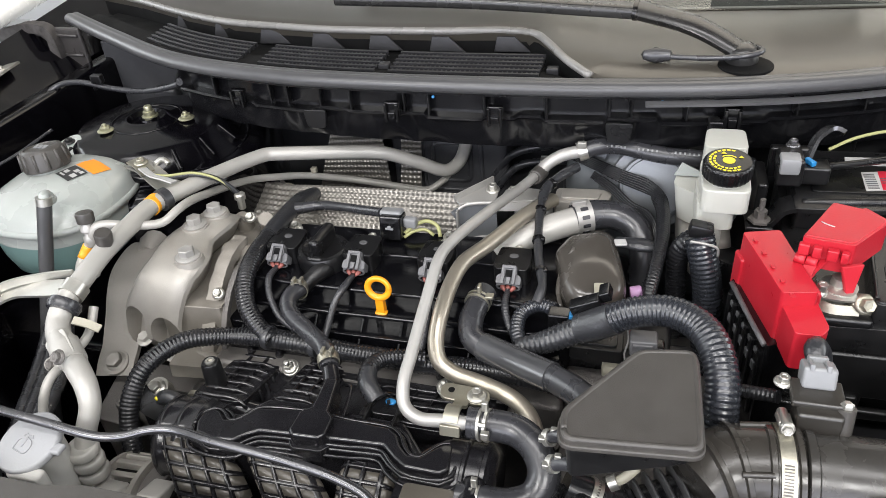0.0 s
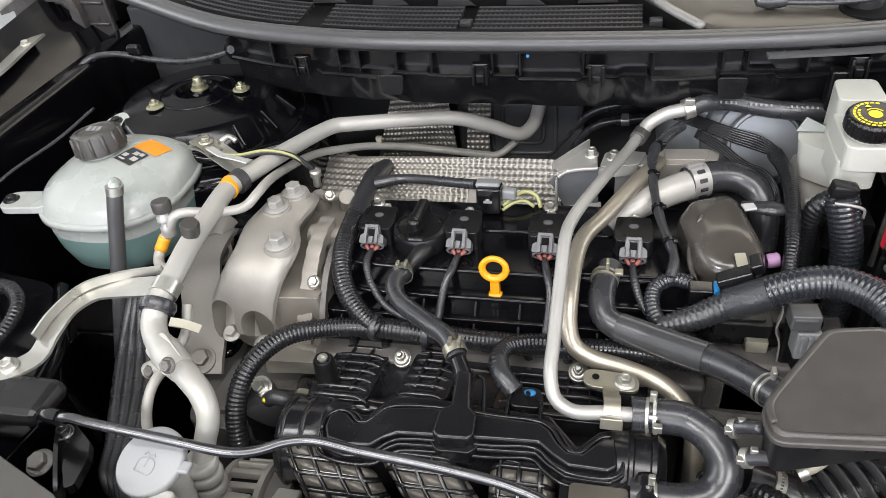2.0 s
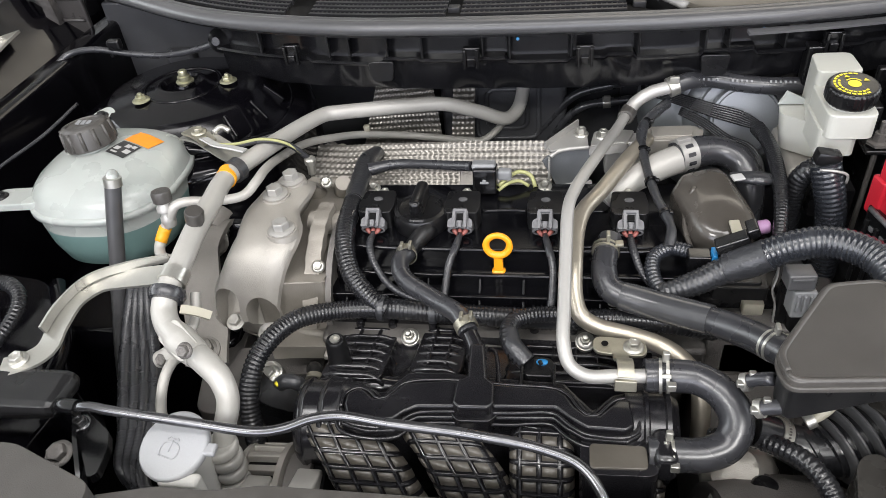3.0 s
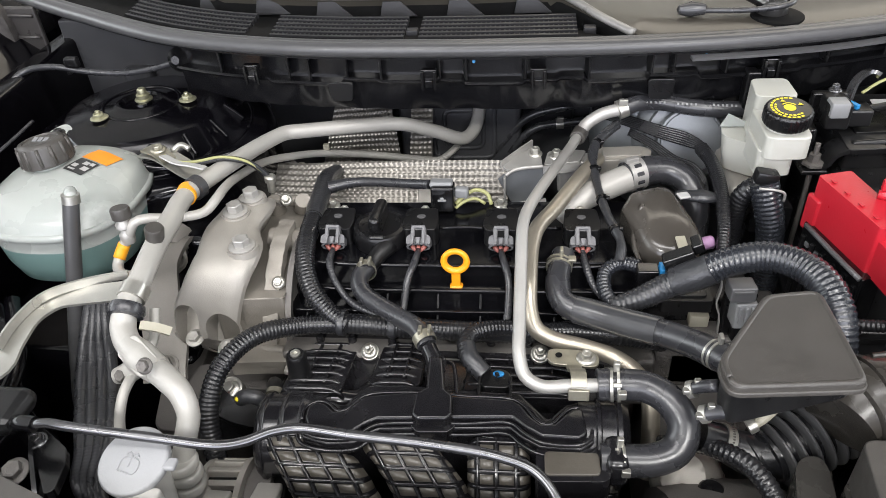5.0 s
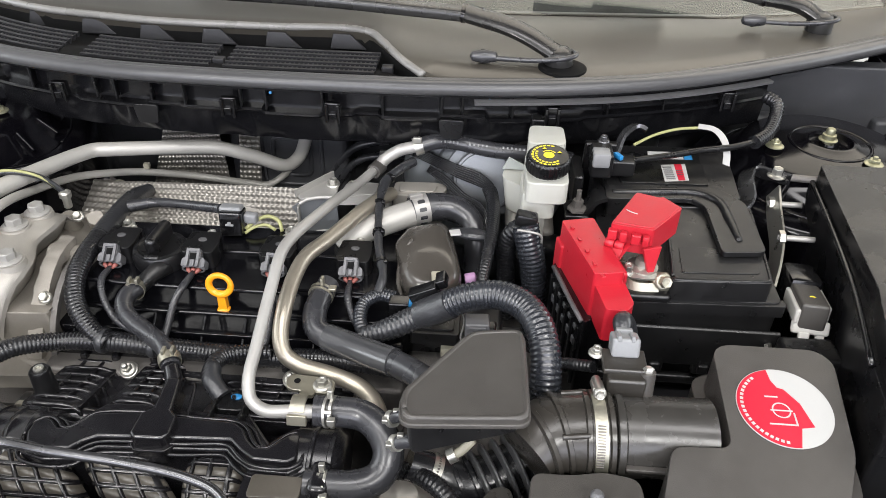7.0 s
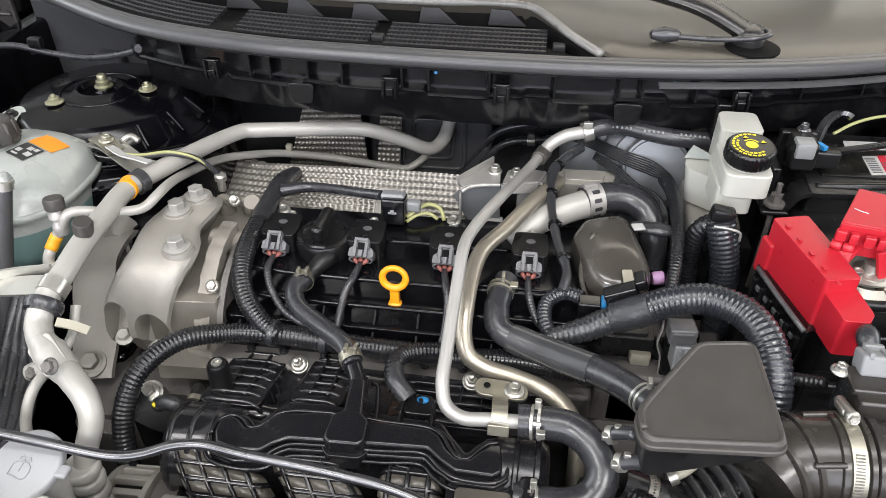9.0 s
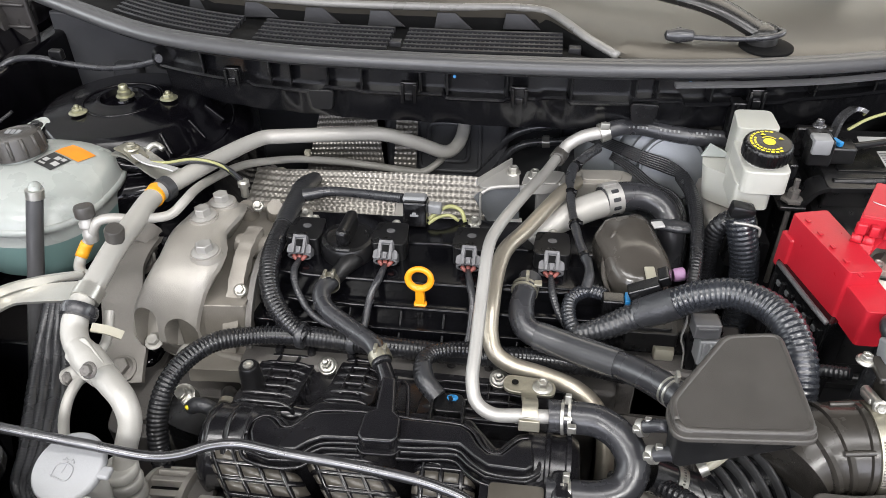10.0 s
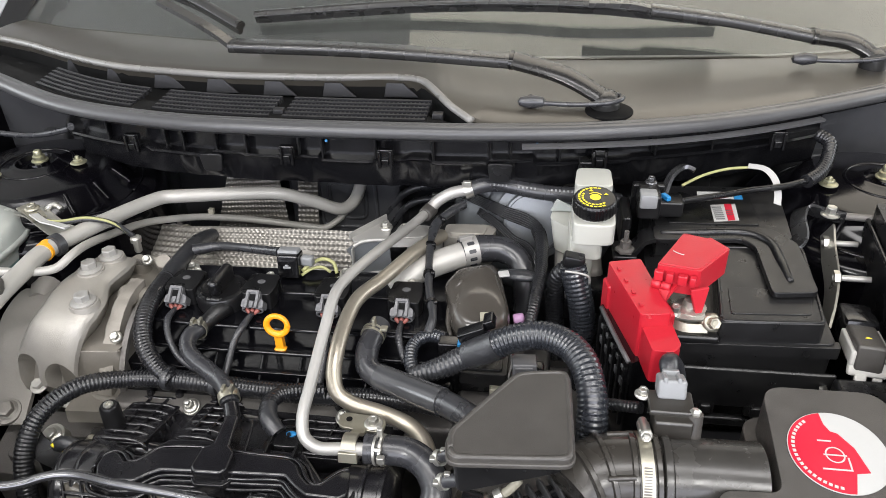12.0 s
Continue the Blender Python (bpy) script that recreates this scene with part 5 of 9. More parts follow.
bmesh.ops.triangulate(bm, faces=[f for f in bm.faces if len(f.verts) > 4])
if bm.calc_volume(signed=True) < 0:
    bmesh.ops.reverse_faces(bm, faces=bm.faces)
bmesh.ops.subdivide_edges(bm, edges=list(bm.edges), cuts=1, smooth=0.6, use_grid_fill=True)
arm = part("arm", bm, cast_alu, mount)
cutters = []
for x, y, z, r in ((-0.5870, 0.600, 0.893, 0.0150), (-0.5455, 0.594, 0.880, 0.0190)):
    c = mesh_new()
    arch = [(r * math.cos(math.pi * k / 16), r * math.sin(math.pi * k / 16)) for k in range(17)] + [(-r, -0.040), (r, -0.040)]
    axes = Matrix(((1, 0, 0), (0, 0.60, -0.80), (0, 0.80, 0.60))).to_4x4()
    prism(c, arch, -0.030, 0.06, 0, Matrix.Translation((x, y, z)) @ axes)
    cutters.append(c)
cut_by(arm, cutters)
for x, y, z in ((-0.539, 0.747, 0.962), (-0.549, 0.713, 0.963), (-0.520, 0.646, 0.961)):
    bm = mesh_new()
    lathe(bm, [(0.019, -0.006), (0.0175, 0.0015), (0.012, 0.002)], Matrix.Translation((x, y, z)), 24)
    part("boss", bm, cast_alu, mount)
    bm = mesh_new()
    hexbolt(bm, (x, y, z + 0.002), (0, 0, 1), 0.0100, 0.0155, 0.012)
    part("bolt", bm, alu_bright, mount, "pale flanged bolt")
bm = mesh_new()
hexbolt(bm, (-0.5455, 0.596, 0.846), (0.0, -0.35, 0.9), 0.0095, 0.0150, 0.010)
part("bolt", bm, alu_tube, mount)
bm = mesh_new()
hexbolt(bm, (-0.589, 0.602, 0.856), (0.0, -0.35, 0.9), 0.0075, 0.0115, 0.009)
part("bolt", bm, alu_tube, mount)
bm = mesh_new()
prism(bm, rounded([(-0.645, 0.62), (-0.60, 0.665), (-0.590, 0.58), (-0.556, 0.50), (-0.617, 0.505)], 0.015), 0.70, 0.806, 0.008)
part("lower_bracket", bm, cast_dark, mount, "darker cast lower bracket")
bm = mesh_new()
prism(bm, rounded([(-0.535, 0.566), (-0.44, 0.572), (-0.43, 0.588), (-0.26, 0.590), (-0.26, 0.63), (-0.535, 0.63)], 0.004), 0.834, 0.853, 0.003)
bmesh.ops.subdivide_edges(bm, edges=list(bm.edges), cuts=2, use_grid_fill=True)
lumpy(bm, 0.002, 0.02)
part("head_casting", bm, cast_warm, engine, "rough cast aluminium cylinder head edge")
bm = mesh_new()
prism(bm, rounded([(-0.600, 0.520), (-0.49, 0.520), (-0.475, 0.600), (-0.595, 0.600)], 0.014), 0.70, 0.815, 0.008)
part("foot", bm, cast_dark, mount, "dull cast foot")
for x, y in ((-0.553, 0.537), (-0.507, 0.540)):
    bm = mesh_new()
    hexbolt(bm, (x, y, 0.815), (0, 0, 1), 0.010, 0.016, 0.011)
    part("foot_bolt", bm, cast_dark, mount)

bm = mesh_new()
strip(bm, [(-0.655, 0.765, 0.880), (-0.663, 0.745, 0.896), (-0.666, 0.700, 0.889), (-0.655, 0.665, 0.877), (-0.641, 0.630, 0.856), (-0.628, 0.600, 0.843), (-0.623, 0.574, 0.830), (-0.621, 0.563, 0.821)], 0.052, 0.007, (1, 0.05, 0))
strip(bm, [(-0.676, 0.742, 0.899), (-0.664, 0.747, 0.906), (-0.652, 0.748, 0.904), (-0.645, 0.747, 0.892), (-0.650, 0.738, 0.877), (-0.664, 0.722, 0.868)], 0.030, 0.006, (0.1, 0.9, 0.35))
part("strap", bm, cast_mid, mount, "smooth grey-brown cast strap")
bm = mesh_new()
lathe(bm, [(0.017, -0.002), (0.017, 0.002), (0.013, 0.003)], toward((-0.622, 0.574, 0.834), (0.05, -0.45, 0.9)), 24)
hexbolt(bm, (-0.622, 0.574, 0.836), (0.05, -0.45, 0.9), 0.0105, 0.0135, 0.011)
part("strap_bolt", bm, cast_mid, mount)
# black holder arm with a plated bolt beside the conduit
arm_h = thing("harness_holder", (-0.51, 0.50, 0.80), "black plastic harness holder arm beside the conduit", "bracket")
bm = mesh_new()
strip(bm, [(-0.530, 0.502, 0.880), (-0.524, 0.500, 0.866), (-0.512, 0.499, 0.853), (-0.496, 0.499, 0.845), (-0.474, 0.497, 0.842)], 0.024, 0.006, (0, 0.6, 0.8))
part("arm", bm, satin_black, arm_h)
bm = mesh_new()
box_between(bm, (-0.540, 0.505, 0.78), (-0.470, 0.535, 0.848), 0.006)
part("base", bm, satin_black, arm_h)
bm = mesh_new()
lathe(bm, [(0.014, -0.016), (0.014, 0.0), (0.010, 0.001)], toward((-0.518, 0.521, 0.860), (0, -0.4, 0.9)), 20)
hexbolt(bm, (-0.518, 0.520, 0.861), (0, -0.4, 0.9), 0.0075, 0.0115, 0.009)
part("bolt", bm, zinc, arm_h, "plated bolt")
bm = mesh_new()
tube(bm, [(-0.500, 0.505, 0.862), (-0.492, 0.503, 0.869), (-0.482, 0.503, 0.868), (-0.474, 0.505, 0.858)], 0.008, 12, 0.004, waves=0.1)
part("taped_stub", bm, tape_black, arm_h)
bm = mesh_new()
tube(bm, [(-0.4995, 0.499, 0.866), (-0.5005, 0.498, 0.871)], 0.0024, 8, 0.004)
part("yellow_mark", bm, yellow_print, arm_h, "small yellow mark")

# ---- small plug and hose beside the manifold's end ----
plug = thing("level_plug", (-0.47, 0.53, 0.82), "bright metal plug with a short black hose", "plug")
bm = mesh_new()
lathe(bm, [(0.016, -0.02), (0.016, 0.004), (0.012, 0.006), (0.012, 0.012), (0.007, 0.014), (0, 0.014)], toward((-0.510, 0.522, 0.828), (0.1, -0.6, 0.8)), 20)
part("cap", bm, cast_dark, plug)
bm = mesh_new()
tube(bm, [(-0.478, 0.545, 0.842), (-0.470, 0.532, 0.852), (-0.466, 0.515, 0.850), (-0.470, 0.500, 0.838), (-0.480, 0.49, 0.81)], 0.009, 12, 0.004)
part("hose", bm, satin_black, plug)
bm = mesh_new()
lathe(bm, [(0.0095, -0.004), (0.011, -0.003), (0.011, 0.003), (0.0095, 0.004)], toward((-0.4675, 0.522, 0.852), (0, 1, 0.1)), 18)
part("ring", bm, zinc_yellow, plug)

# ---- air-conditioning pipes ----
ac = thing("air_conditioning_pipe", (-0.55, 0.60, 0.80), "thick pale aluminium air-conditioning pipe with an orange tape band", "pipe", "air-conditioning pipes")
bm = mesh_new()
tube(bm, [(-0.262, 1.115, 0.960), (-0.266, 1.075, 0.932), (-0.274, 1.040, 0.903), (-0.290, 1.018, 0.897), (-0.330, 0.998, 0.920), (-0.372, 0.978, 0.943), (-0.386, 0.972, 0.9475), (-0.402, 0.965, 0.951), (-0.515, 0.906, 0.9715), (-0.532, 0.897, 0.974), (-0.545, 0.878, 0.9760), (-0.568, 0.822, 0.982),
          (-0.586, 0.770, 0.987), (-0.604, 0.711, 0.991), (-0.600, 0.650, 0.994), (-0.599, 0.605, 0.993), (-0.598, 0.555, 0.985), (-0.602, 0.525, 0.975), (-0.602, 0.508, 0.963), (-0.590, 0.490, 0.956), (-0.560, 0.470, 0.950)],
     [0.0104] * 11 + [0.0108, 0.0112, 0.0118, 0.012, 0.012, 0.012, 0.0125, 0.013, 0.013, 0.013], 18, 0.006)
part("upper_tube", bm, alu_tube, ac)
bm = mesh_new()
tube(bm, [(-0.556, 0.466, 0.950), (-0.535, 0.450, 0.952), (-0.517, 0.436, 0.947), (-0.509, 0.424, 0.933), (-0.514, 0.412, 0.910), (-0.520, 0.404, 0.885)], [0.0128, 0.0124, 0.0116, 0.0108, 0.0105, 0.0105], 18, 0.005)
part("lower_tube", bm, alu_tube, ac)
bm = mesh_new()
lathe(bm, [(0.0112, -0.008), (0.0126, -0.008), (0.0126, 0.008), (0.0112, 0.008)], toward((-0.6045, 0.714, 0.9905), (-0.14, 1, -0.1)), 24)
part("orange_band", bm, band_yellow, ac, "orange tape band")
bm = mesh_new()
lathe(bm, [(0.0112, -0.007), (0.0148, -0.006), (0.0152, 0.005), (0.0112, 0.006)], toward((-0.5985, 0.7295, 0.9898), (0.29, 0.95, -0.06)), 24)
part("black_band", bm, tape_black, ac, "black tape band")
bm = mesh_new()
lathe(bm, [(0.008, -0.006), (0.0085, 0.004), (0.0100, 0.005), (0.0106, 0.017), (0.009, 0.020), (0, 0.020)], toward((-0.597, 0.606, 1.000), (0.25, -0.1, 1)), 20)
part("service_cap", bm, box_grey, ac, "dark grey service port cap")
bm = mesh_new()
prism(bm, rounded([(-0.024, -0.013), (0.022, -0.013), (0.025, 0.012), (-0.022, 0.014)], 0.008, 5), -0.012, 0.008, 0.004, pose(-0.569, 0.473, 0.955, 30, 8, -36), segments=3)
tube(bm, [(-0.590, 0.490, 0.956), (-0.572, 0.476, 0.953), (-0.548, 0.460, 0.951)], [0.013, 0.0165, 0.0135], 18, 0.004)
part("flange_block", bm, alu_tube, ac)
for at in ((-0.551, 0.449, 0.970), (-0.602, 0.478, 0.924)):
    bm = mesh_new()
    hexbolt(bm, at, (-0.1, -0.75, 0.65), 0.0062, 0.0082, 0.007)
    part("flange_bolt", bm, cast_dark, ac)
for k in range(4):
    z = 0.888 - k * 0.017
    bm = mesh_new()
    lathe(bm, [(0.0135, z - 0.008), (0.0160, z - 0.005), (0.0168, z), (0.0160, z + 0.004), (0.0135, z + 0.007)], Matrix.Translation((-0.521, 0.403, 0)), 26)
    part("crimp_ring", bm, alu_tube, ac)
bm = mesh_new()
lathe(bm, [(0.014, 0.56), (0.014, 0.83)], Matrix.Translation((-0.521, 0.403, 0)), 20)
part("hose_end", bm, rubber, ac)
bm = mesh_new()
strip(bm, [(-0.586, 0.512, 0.962), (-0.572, 0.514, 0.958), (-0.558, 0.516, 0.950)], 0.009, 0.004, (0, 1, 0.5))
part("clip_tab", bm, cream_plastic, ac, "cream plastic clip")

thin = thing("liquid_line", (-0.45, 0.95, 0.86), "slim pale aluminium refrigerant line", "pipe", "air-conditioning pipes")
bm = mesh_new()
tube(bm, [(-0.268, 1.118, 0.900), (-0.284, 1.088, 0.876), (-0.312, 1.060, 0.852), (-0.334, 1.044, 0.843), (-0.356, 1.036, 0.848), (-0.410, 1.016, 0.866), (-0.450, 1.002, 0.878), (-0.510, 0.962, 0.903), (-0.540, 0.930, 0.917), (-0.566, 0.890, 0.932), (-0.574, 0.800, 0.962), (-0.566, 0.735, 0.985),
          (-0.564, 0.704, 0.990), (-0.574, 0.684, 0.984), (-0.604, 0.663, 0.990), (-0.628, 0.650, 0.998), (-0.638, 0.643, 0.998), (-0.645, 0.640, 0.988), (-0.650, 0.640, 0.977)], 0.0058, 12, 0.006)
part("tube", bm, alu_tube, thin)
stem = toward((-0.651, 0.640, 0.978), (-0.03, 0.16, 1))
bm = mesh_new()
lathe(bm, [(0.0075, -0.006), (0.0085, 0.0), (0.0085, 0.006), (0.0065, 0.008), (0.0065, 0.012), (0.0095, 0.014), (0.0095, 0.019), (0.0075, 0.021), (0.0075, 0.026)], stem, 18)
part("service_stem", bm, alu_bright, thin)
bm = mesh_new()
lathe(bm, [(0.0100, 0.025), (0.0108, 0.026), (0.0112, 0.036), (0.0100, 0.0385), (0, 0.039)], stem, 26)
part("service_cap", bm, box_grey, thin, "dark grey service port cap")
bm = mesh_new()
tube(bm, [(-0.650, 0.640, 0.980), (-0.657, 0.637, 0.970), (-0.662, 0.630, 0.960), (-0.663, 0.620, 0.952), (-0.655, 0.609, 0.950), (-0.639, 0.600, 0.954), (-0.612, 0.590, 0.968)], 0.0062, 14, 0.004)
part("branch_tube", bm, alu_tube, thin)
bm = mesh_new()
tube(bm, [(-0.6565, 0.6373, 0.971), (-0.6605, 0.6330, 0.9635), (-0.6630, 0.6270, 0.9572)], 0.0070, 16, 0.004)
part("orange_band", bm, band_yellow, thin, "orange tape band")
bm = mesh_new()
tube(bm, [(-0.586, 0.545, 0.955), (-0.583, 0.52, 0.935), (-0.590, 0.485, 0.925), (-0.592, 0.458, 0.922), (-0.596, 0.440, 0.90), (-0.598, 0.430, 0.86), (-0.598, 0.425, 0.75)], 0.0053, 12, 0.006)
tube(bm, [(-0.580, 0.490, 0.935), (-0.596, 0.484, 0.924), (-0.612, 0.482, 0.918)], [0.011, 0.0115, 0.0085], 14, 0.004)
part("drop_tube", bm, alu_tube, thin)
bm = mesh_new()
box(bm, (-0.500, 0.972, 0.909), (0.009, 0.008, 0.009), 0.001)
part("clip", bm, cream_plastic, thin, "cream plastic clip")

# ---- zinc bracket that holds the pipe ----
stay = thing("pipe_bracket", (-0.66, 0.50, 0.93), "bent zinc-plated pipe bracket bolted to the side rail", "bracket")
bm = mesh_new()
strip(bm, [(-0.735, 0.425, 0.960), (-0.716, 0.432, 0.961), (-0.702, 0.450, 0.961), (-0.704, 0.480, 0.964), (-0.702, 0.515, 0.968), (-0.685, 0.538, 0.970), (-0.655, 0.543, 0.974), (-0.608, 0.540, 0.984)], 0.026, 0.003, (0.55, -0.8, 0))
strip(bm, [(-0.714, 0.470, 0.968), (-0.713, 0.500, 0.972), (-0.698, 0.537, 0.977), (-0.660, 0.556, 0.981), (-0.610, 0.560, 0.990)], 0.003, 0.010, (0.55, -0.8, 0))
part("bar", bm, zinc, stay)
bm = mesh_new()
lathe(bm, [(0.0120, -0.0075), (0.0148, -0.0075), (0.0148, 0.0075), (0.0120, 0.0075)], toward((-0.5995, 0.541, 0.9805), (0.1, 1, 0.3)), 32)
part("clamp_ring", bm, zinc, stay)
bm = mesh_new()
lathe(bm, [(0.0125, -0.007), (0.0175, -0.006), (0.0190, 0.0), (0.0175, 0.006), (0.0125, 0.007)], toward((-0.6015, 0.522, 0.9725), (0, 1, 0.5)), 28)
part("grommet", bm, rubber, stay, "black rubber grommet")
bm = mesh_new()
hexbolt(bm, (-0.720, 0.434, 0.963), (0, -0.1, 1), 0.007, 0.010, 0.008)
part("bolt", bm, zinc, stay)

# ---- coolant expansion tank ----
tank = thing("coolant_tank", (-0.745, 0.70, 0.85), "milky translucent coolant expansion tank with green coolant", "coolant tank")


def tank_shell(bm, z0, z1, cap_top, cap_low):
    """Rounded tank body between two heights."""
    cx, cy = -0.775, 0.738
    prof = [(0.880, 0.35), (0.886, 0.62), (0.900, 0.82), (0.925, 0.92), (0.948, 0.965), (0.962, 0.975), (0.9655, 1.0), (0.9665, 1.04), (0.9735, 1.04), (0.9745, 1.0), (0.979, 0.98), (0.986, 0.955), (0.993, 0.89), (1.000, 0.76), (1.006, 0.58), (1.010, 0.36), (1.012, 0.12)]
    prof = [q for q in prof if z0 <= q[0] <= z1]
    rings = []
    seg = 48
    for z, k in prof:
        ring = []
        for q in range(seg):
            a = 2 * math.pi * q / seg
            c, s = math.cos(a), math.sin(a)
            rx = 0.093 * math.copysign(abs(c) ** 0.80, c)
            ry = 0.096 * math.copysign(abs(s) ** 0.80, s)
            ring.append(bm.verts.new((cx + rx * k - 0.25 * (z - 0.95) * 0.1, cy + ry * k + (z - 0.95) * 0.15, z)))
        rings.append(ring)
    for a, b in zip(rings, rings[1:]):
        for q in range(seg):
            bm.faces.new((a[q], a[(q + 1) % seg], b[(q + 1) % seg], b[q]))
    if cap_low:
        bm.faces.new(rings[0][::-1])
    if cap_top:
        bm.faces.new(rings[-1])
    return bm


part("upper_shell", tank_shell(mesh_new(), 0.9740, 1.05, True, False), tank_white, tank)
part("seam_flange", tank_shell(mesh_new(), 0.9650, 0.9750, False, False), tank_white, tank)
part("middle_shell", tank_shell(mesh_new(), 0.948, 0.9660, False, False), tank_white, tank)
part("lower_shell", tank_shell(mesh_new(), 0.80, 0.949, False, True), coolant, tank, "lower shell with blue-green coolant showing through")
bm = mesh_new()
lathe(bm, [(0.026, -0.006), (0.026, 0.008), (0.0, 0.008)], toward((-0.797, 0.756, 1.002), (-0.12, 0.10, 1)), 28)
part("neck", bm, tank_white, tank)
cbm = mesh_new()
m = toward((-0.797, 0.756, 1.012), (-0.12, 0.10, 1))
lathe(cbm, [(0.031, 0), (0.032, 0.004), (0.030, 0.024), (0.027, 0.029), (0.022, 0.030), (0.021, 0.028), (0, 0.028)], m, 40)
tcap = part("cap", cbm, box_grey, tank, "ribbed dark grey screw cap")
for k in range(12):
    a = 2 * math.pi * k / 12
    bm = mesh_new()
    tube(bm, [m @ Vector((0.0315 * math.cos(a), 0.0315 * math.sin(a), 0.003)), m @ Vector((0.0295 * math.cos(a), 0.0295 * math.sin(a), 0.026))], 0.0025, 8, 0.01)
    part("grip_rib", bm, box_grey, tcap)
bm = mesh_new()
for k in range(3):
    box(bm, (-0.807 + k * 0.007, 0.760, 1.0410), (0.005, 0.009, 0.0008), 0, (6, 7, 0))
part("cap_print", bm, pale_plastic, tcap)
for pts, at in (((-0.835, 0.685, -0.905, 0.678), (-0.893, 0.679)), ((-0.800, 0.800, -0.846, 0.858), (-0.838, 0.848))):
    bm = mesh_new()
    a, b = Vector(pts[:2]), Vector(pts[2:])
    d = (b - a).normalized()
    n = Vector((-d.y, d.x)) * 0.019
    prism(bm, rounded([tuple(a - n), tuple(b - n), tuple(b + n), tuple(a + n)], 0.016), 0.974, 0.983, 0.002)
    rise = 0.0 if at[1] < 0.7 else 0.40
    for v in bm.verts:
        v.co.z += rise * max(0.0, v.co.y - 0.80)
    tab = part("mounting_tab", bm, tank_white, tank)
    bm = mesh_new()
    hexbolt(bm, (at[0], at[1], 0.983 + rise * 0.048), (0, 0, 1), 0.006, 0.010, 0.006)
    part("tab_bolt", bm, satin_black, tab, "dark bolt")


def shell_z(x, y):
    """Height of the tank's upper shell over a place in the plan."""
    prof = [(0.9745, 1.0), (0.979, 0.98), (0.986, 0.955), (0.993, 0.89), (1.000, 0.76), (1.006, 0.58), (1.010, 0.36), (1.012, 0.12)]
    for (za, ka), (zb, kb) in zip(prof[::-1], prof[-2::-1]):
        for s in range(9):
            z = za + (zb - za) * s / 8
            k = ka + (kb - ka) * s / 8
            ex, ey = abs((x + 0.775 + 0.025 * (z - 0.95)) / (0.093 * k)), abs((y - 0.738 - 0.15 * (z - 0.95)) / (0.096 * k))
            if ex ** 2.5 + ey ** 2.5 <= 1:
                return z
    return 0.96


def shell_patch(c, sx, sy, turn, rise):
    """A thin patch lying on the tank's upper shell."""
    bm = mesh_new()
    ca, sa = math.cos(radians(turn)), math.sin(radians(turn))
    rows = []
    for j in range(7):
        row = []
        for i in range(9):
            u, v = (i / 8 - 0.5) * sx, (j / 6 - 0.5) * sy
            x, y = c[0] + u * ca - v * sa, c[1] + u * sa + v * ca
            row.append(bm.verts.new((x, y, shell_z(x, y) + rise)))
        rows.append(row)
    for a, b in zip(rows, rows[1:]):
        for q in range(8):
            bm.faces.new((a[q], a[q + 1], b[q + 1], b[q]))
    return bm


bm = shell_patch((-0.735, 0.772), 0.040, 0.027, -20, 0.0014)
part("orange_label", bm, orange_tape, tank, "orange warning label")
lab = shell_patch((-0.749, 0.7445), 0.031, 0.030, -22, 0.0014)
lb = part("black_label", lab, paper_dark, tank, "black label with pale pictograms")
for dx, dy, w, h in ((-0.008, -0.002, 0.008, 0.007), (0.002, 0.007, 0.008, 0.007), (0.009, -0.003, 0.009, 0.008), (-0.006, -0.010, 0.011, 0.003), (0.010, 0.009, 0.006, 0.006)):
    bm = shell_patch((-0.749 + dx * 0.927 + dy * 0.375, 0.7445 - dx * 0.375 + dy * 0.927), w, h, -22, 0.0020)
    part("pictogram", bm, paper_white, lb)
hose = thing("tank_hose", (-0.74, 0.56, 0.70), "grey-black rubber hose hanging from the coolant tank", "hose", "coolant hoses")
bm = mesh_new()
tube(bm, [(-0.7040, 0.646, 1.032), (-0.7085, 0.640, 1.010), (-0.714, 0.634, 0.985), (-0.722, 0.620, 0.938), (-0.735, 0.600, 0.870), (-0.748, 0.580, 0.80), (-0.765, 0.56, 0.70)], 0.0092, 16, 0.008)
part("hose", bm, seal_rubber, hose)
bm = mesh_new()
lathe(bm, [(0.0088, -0.005), (0.0100, -0.005), (0.0100, 0.005), (0.0088, 0.005)], toward((-0.7045, 0.645, 1.029), (0.1, 0.2, 1)), 20)
part("clamp", bm, zinc, hose, "bright spring clamp")
bm = mesh_new()
tube(bm, [(-0.7040, 0.6455, 1.030), (-0.7045, 0.6475, 1.0345), (-0.710, 0.656, 1.031), (-0.725, 0.674, 1.013)], [0.0066, 0.0066, 0.0066, 0.0075], 14, 0.004)
part("hose_nipple", bm, tank_white, tank)
# flat bundle of braided hoses beside it
bundle = thing("braided_hose_bundle", (-0.70, 0.52, 0.56), "bundle of dark braided hoses running down the side", "hose bundle")
for k in range(4):
    o = (k - 1.5) * 0.0115
    bm = mesh_new()
    tube(bm, [(-0.705 + o * 0.5, 0.640, 0.91), (-0.700 + o * 0.6, 0.603, 0.895), (-0.681 + o, 0.535, 0.860 - 0.002 * k), (-0.651 + o, 0.470, 0.856), (-0.634 + o * 0.8, 0.430, 0.856), (-0.624 + o * 0.6, 0.396, 0.852), (-0.600 + o * 0.5, 0.372 - o * 0.4, 0.84), (-0.56, 0.36 - o * 0.5, 0.82)], 0.0078, 12, rib=0.00015, pitch=0.004)
    part("braided_hose", bm, rubber, bundle)

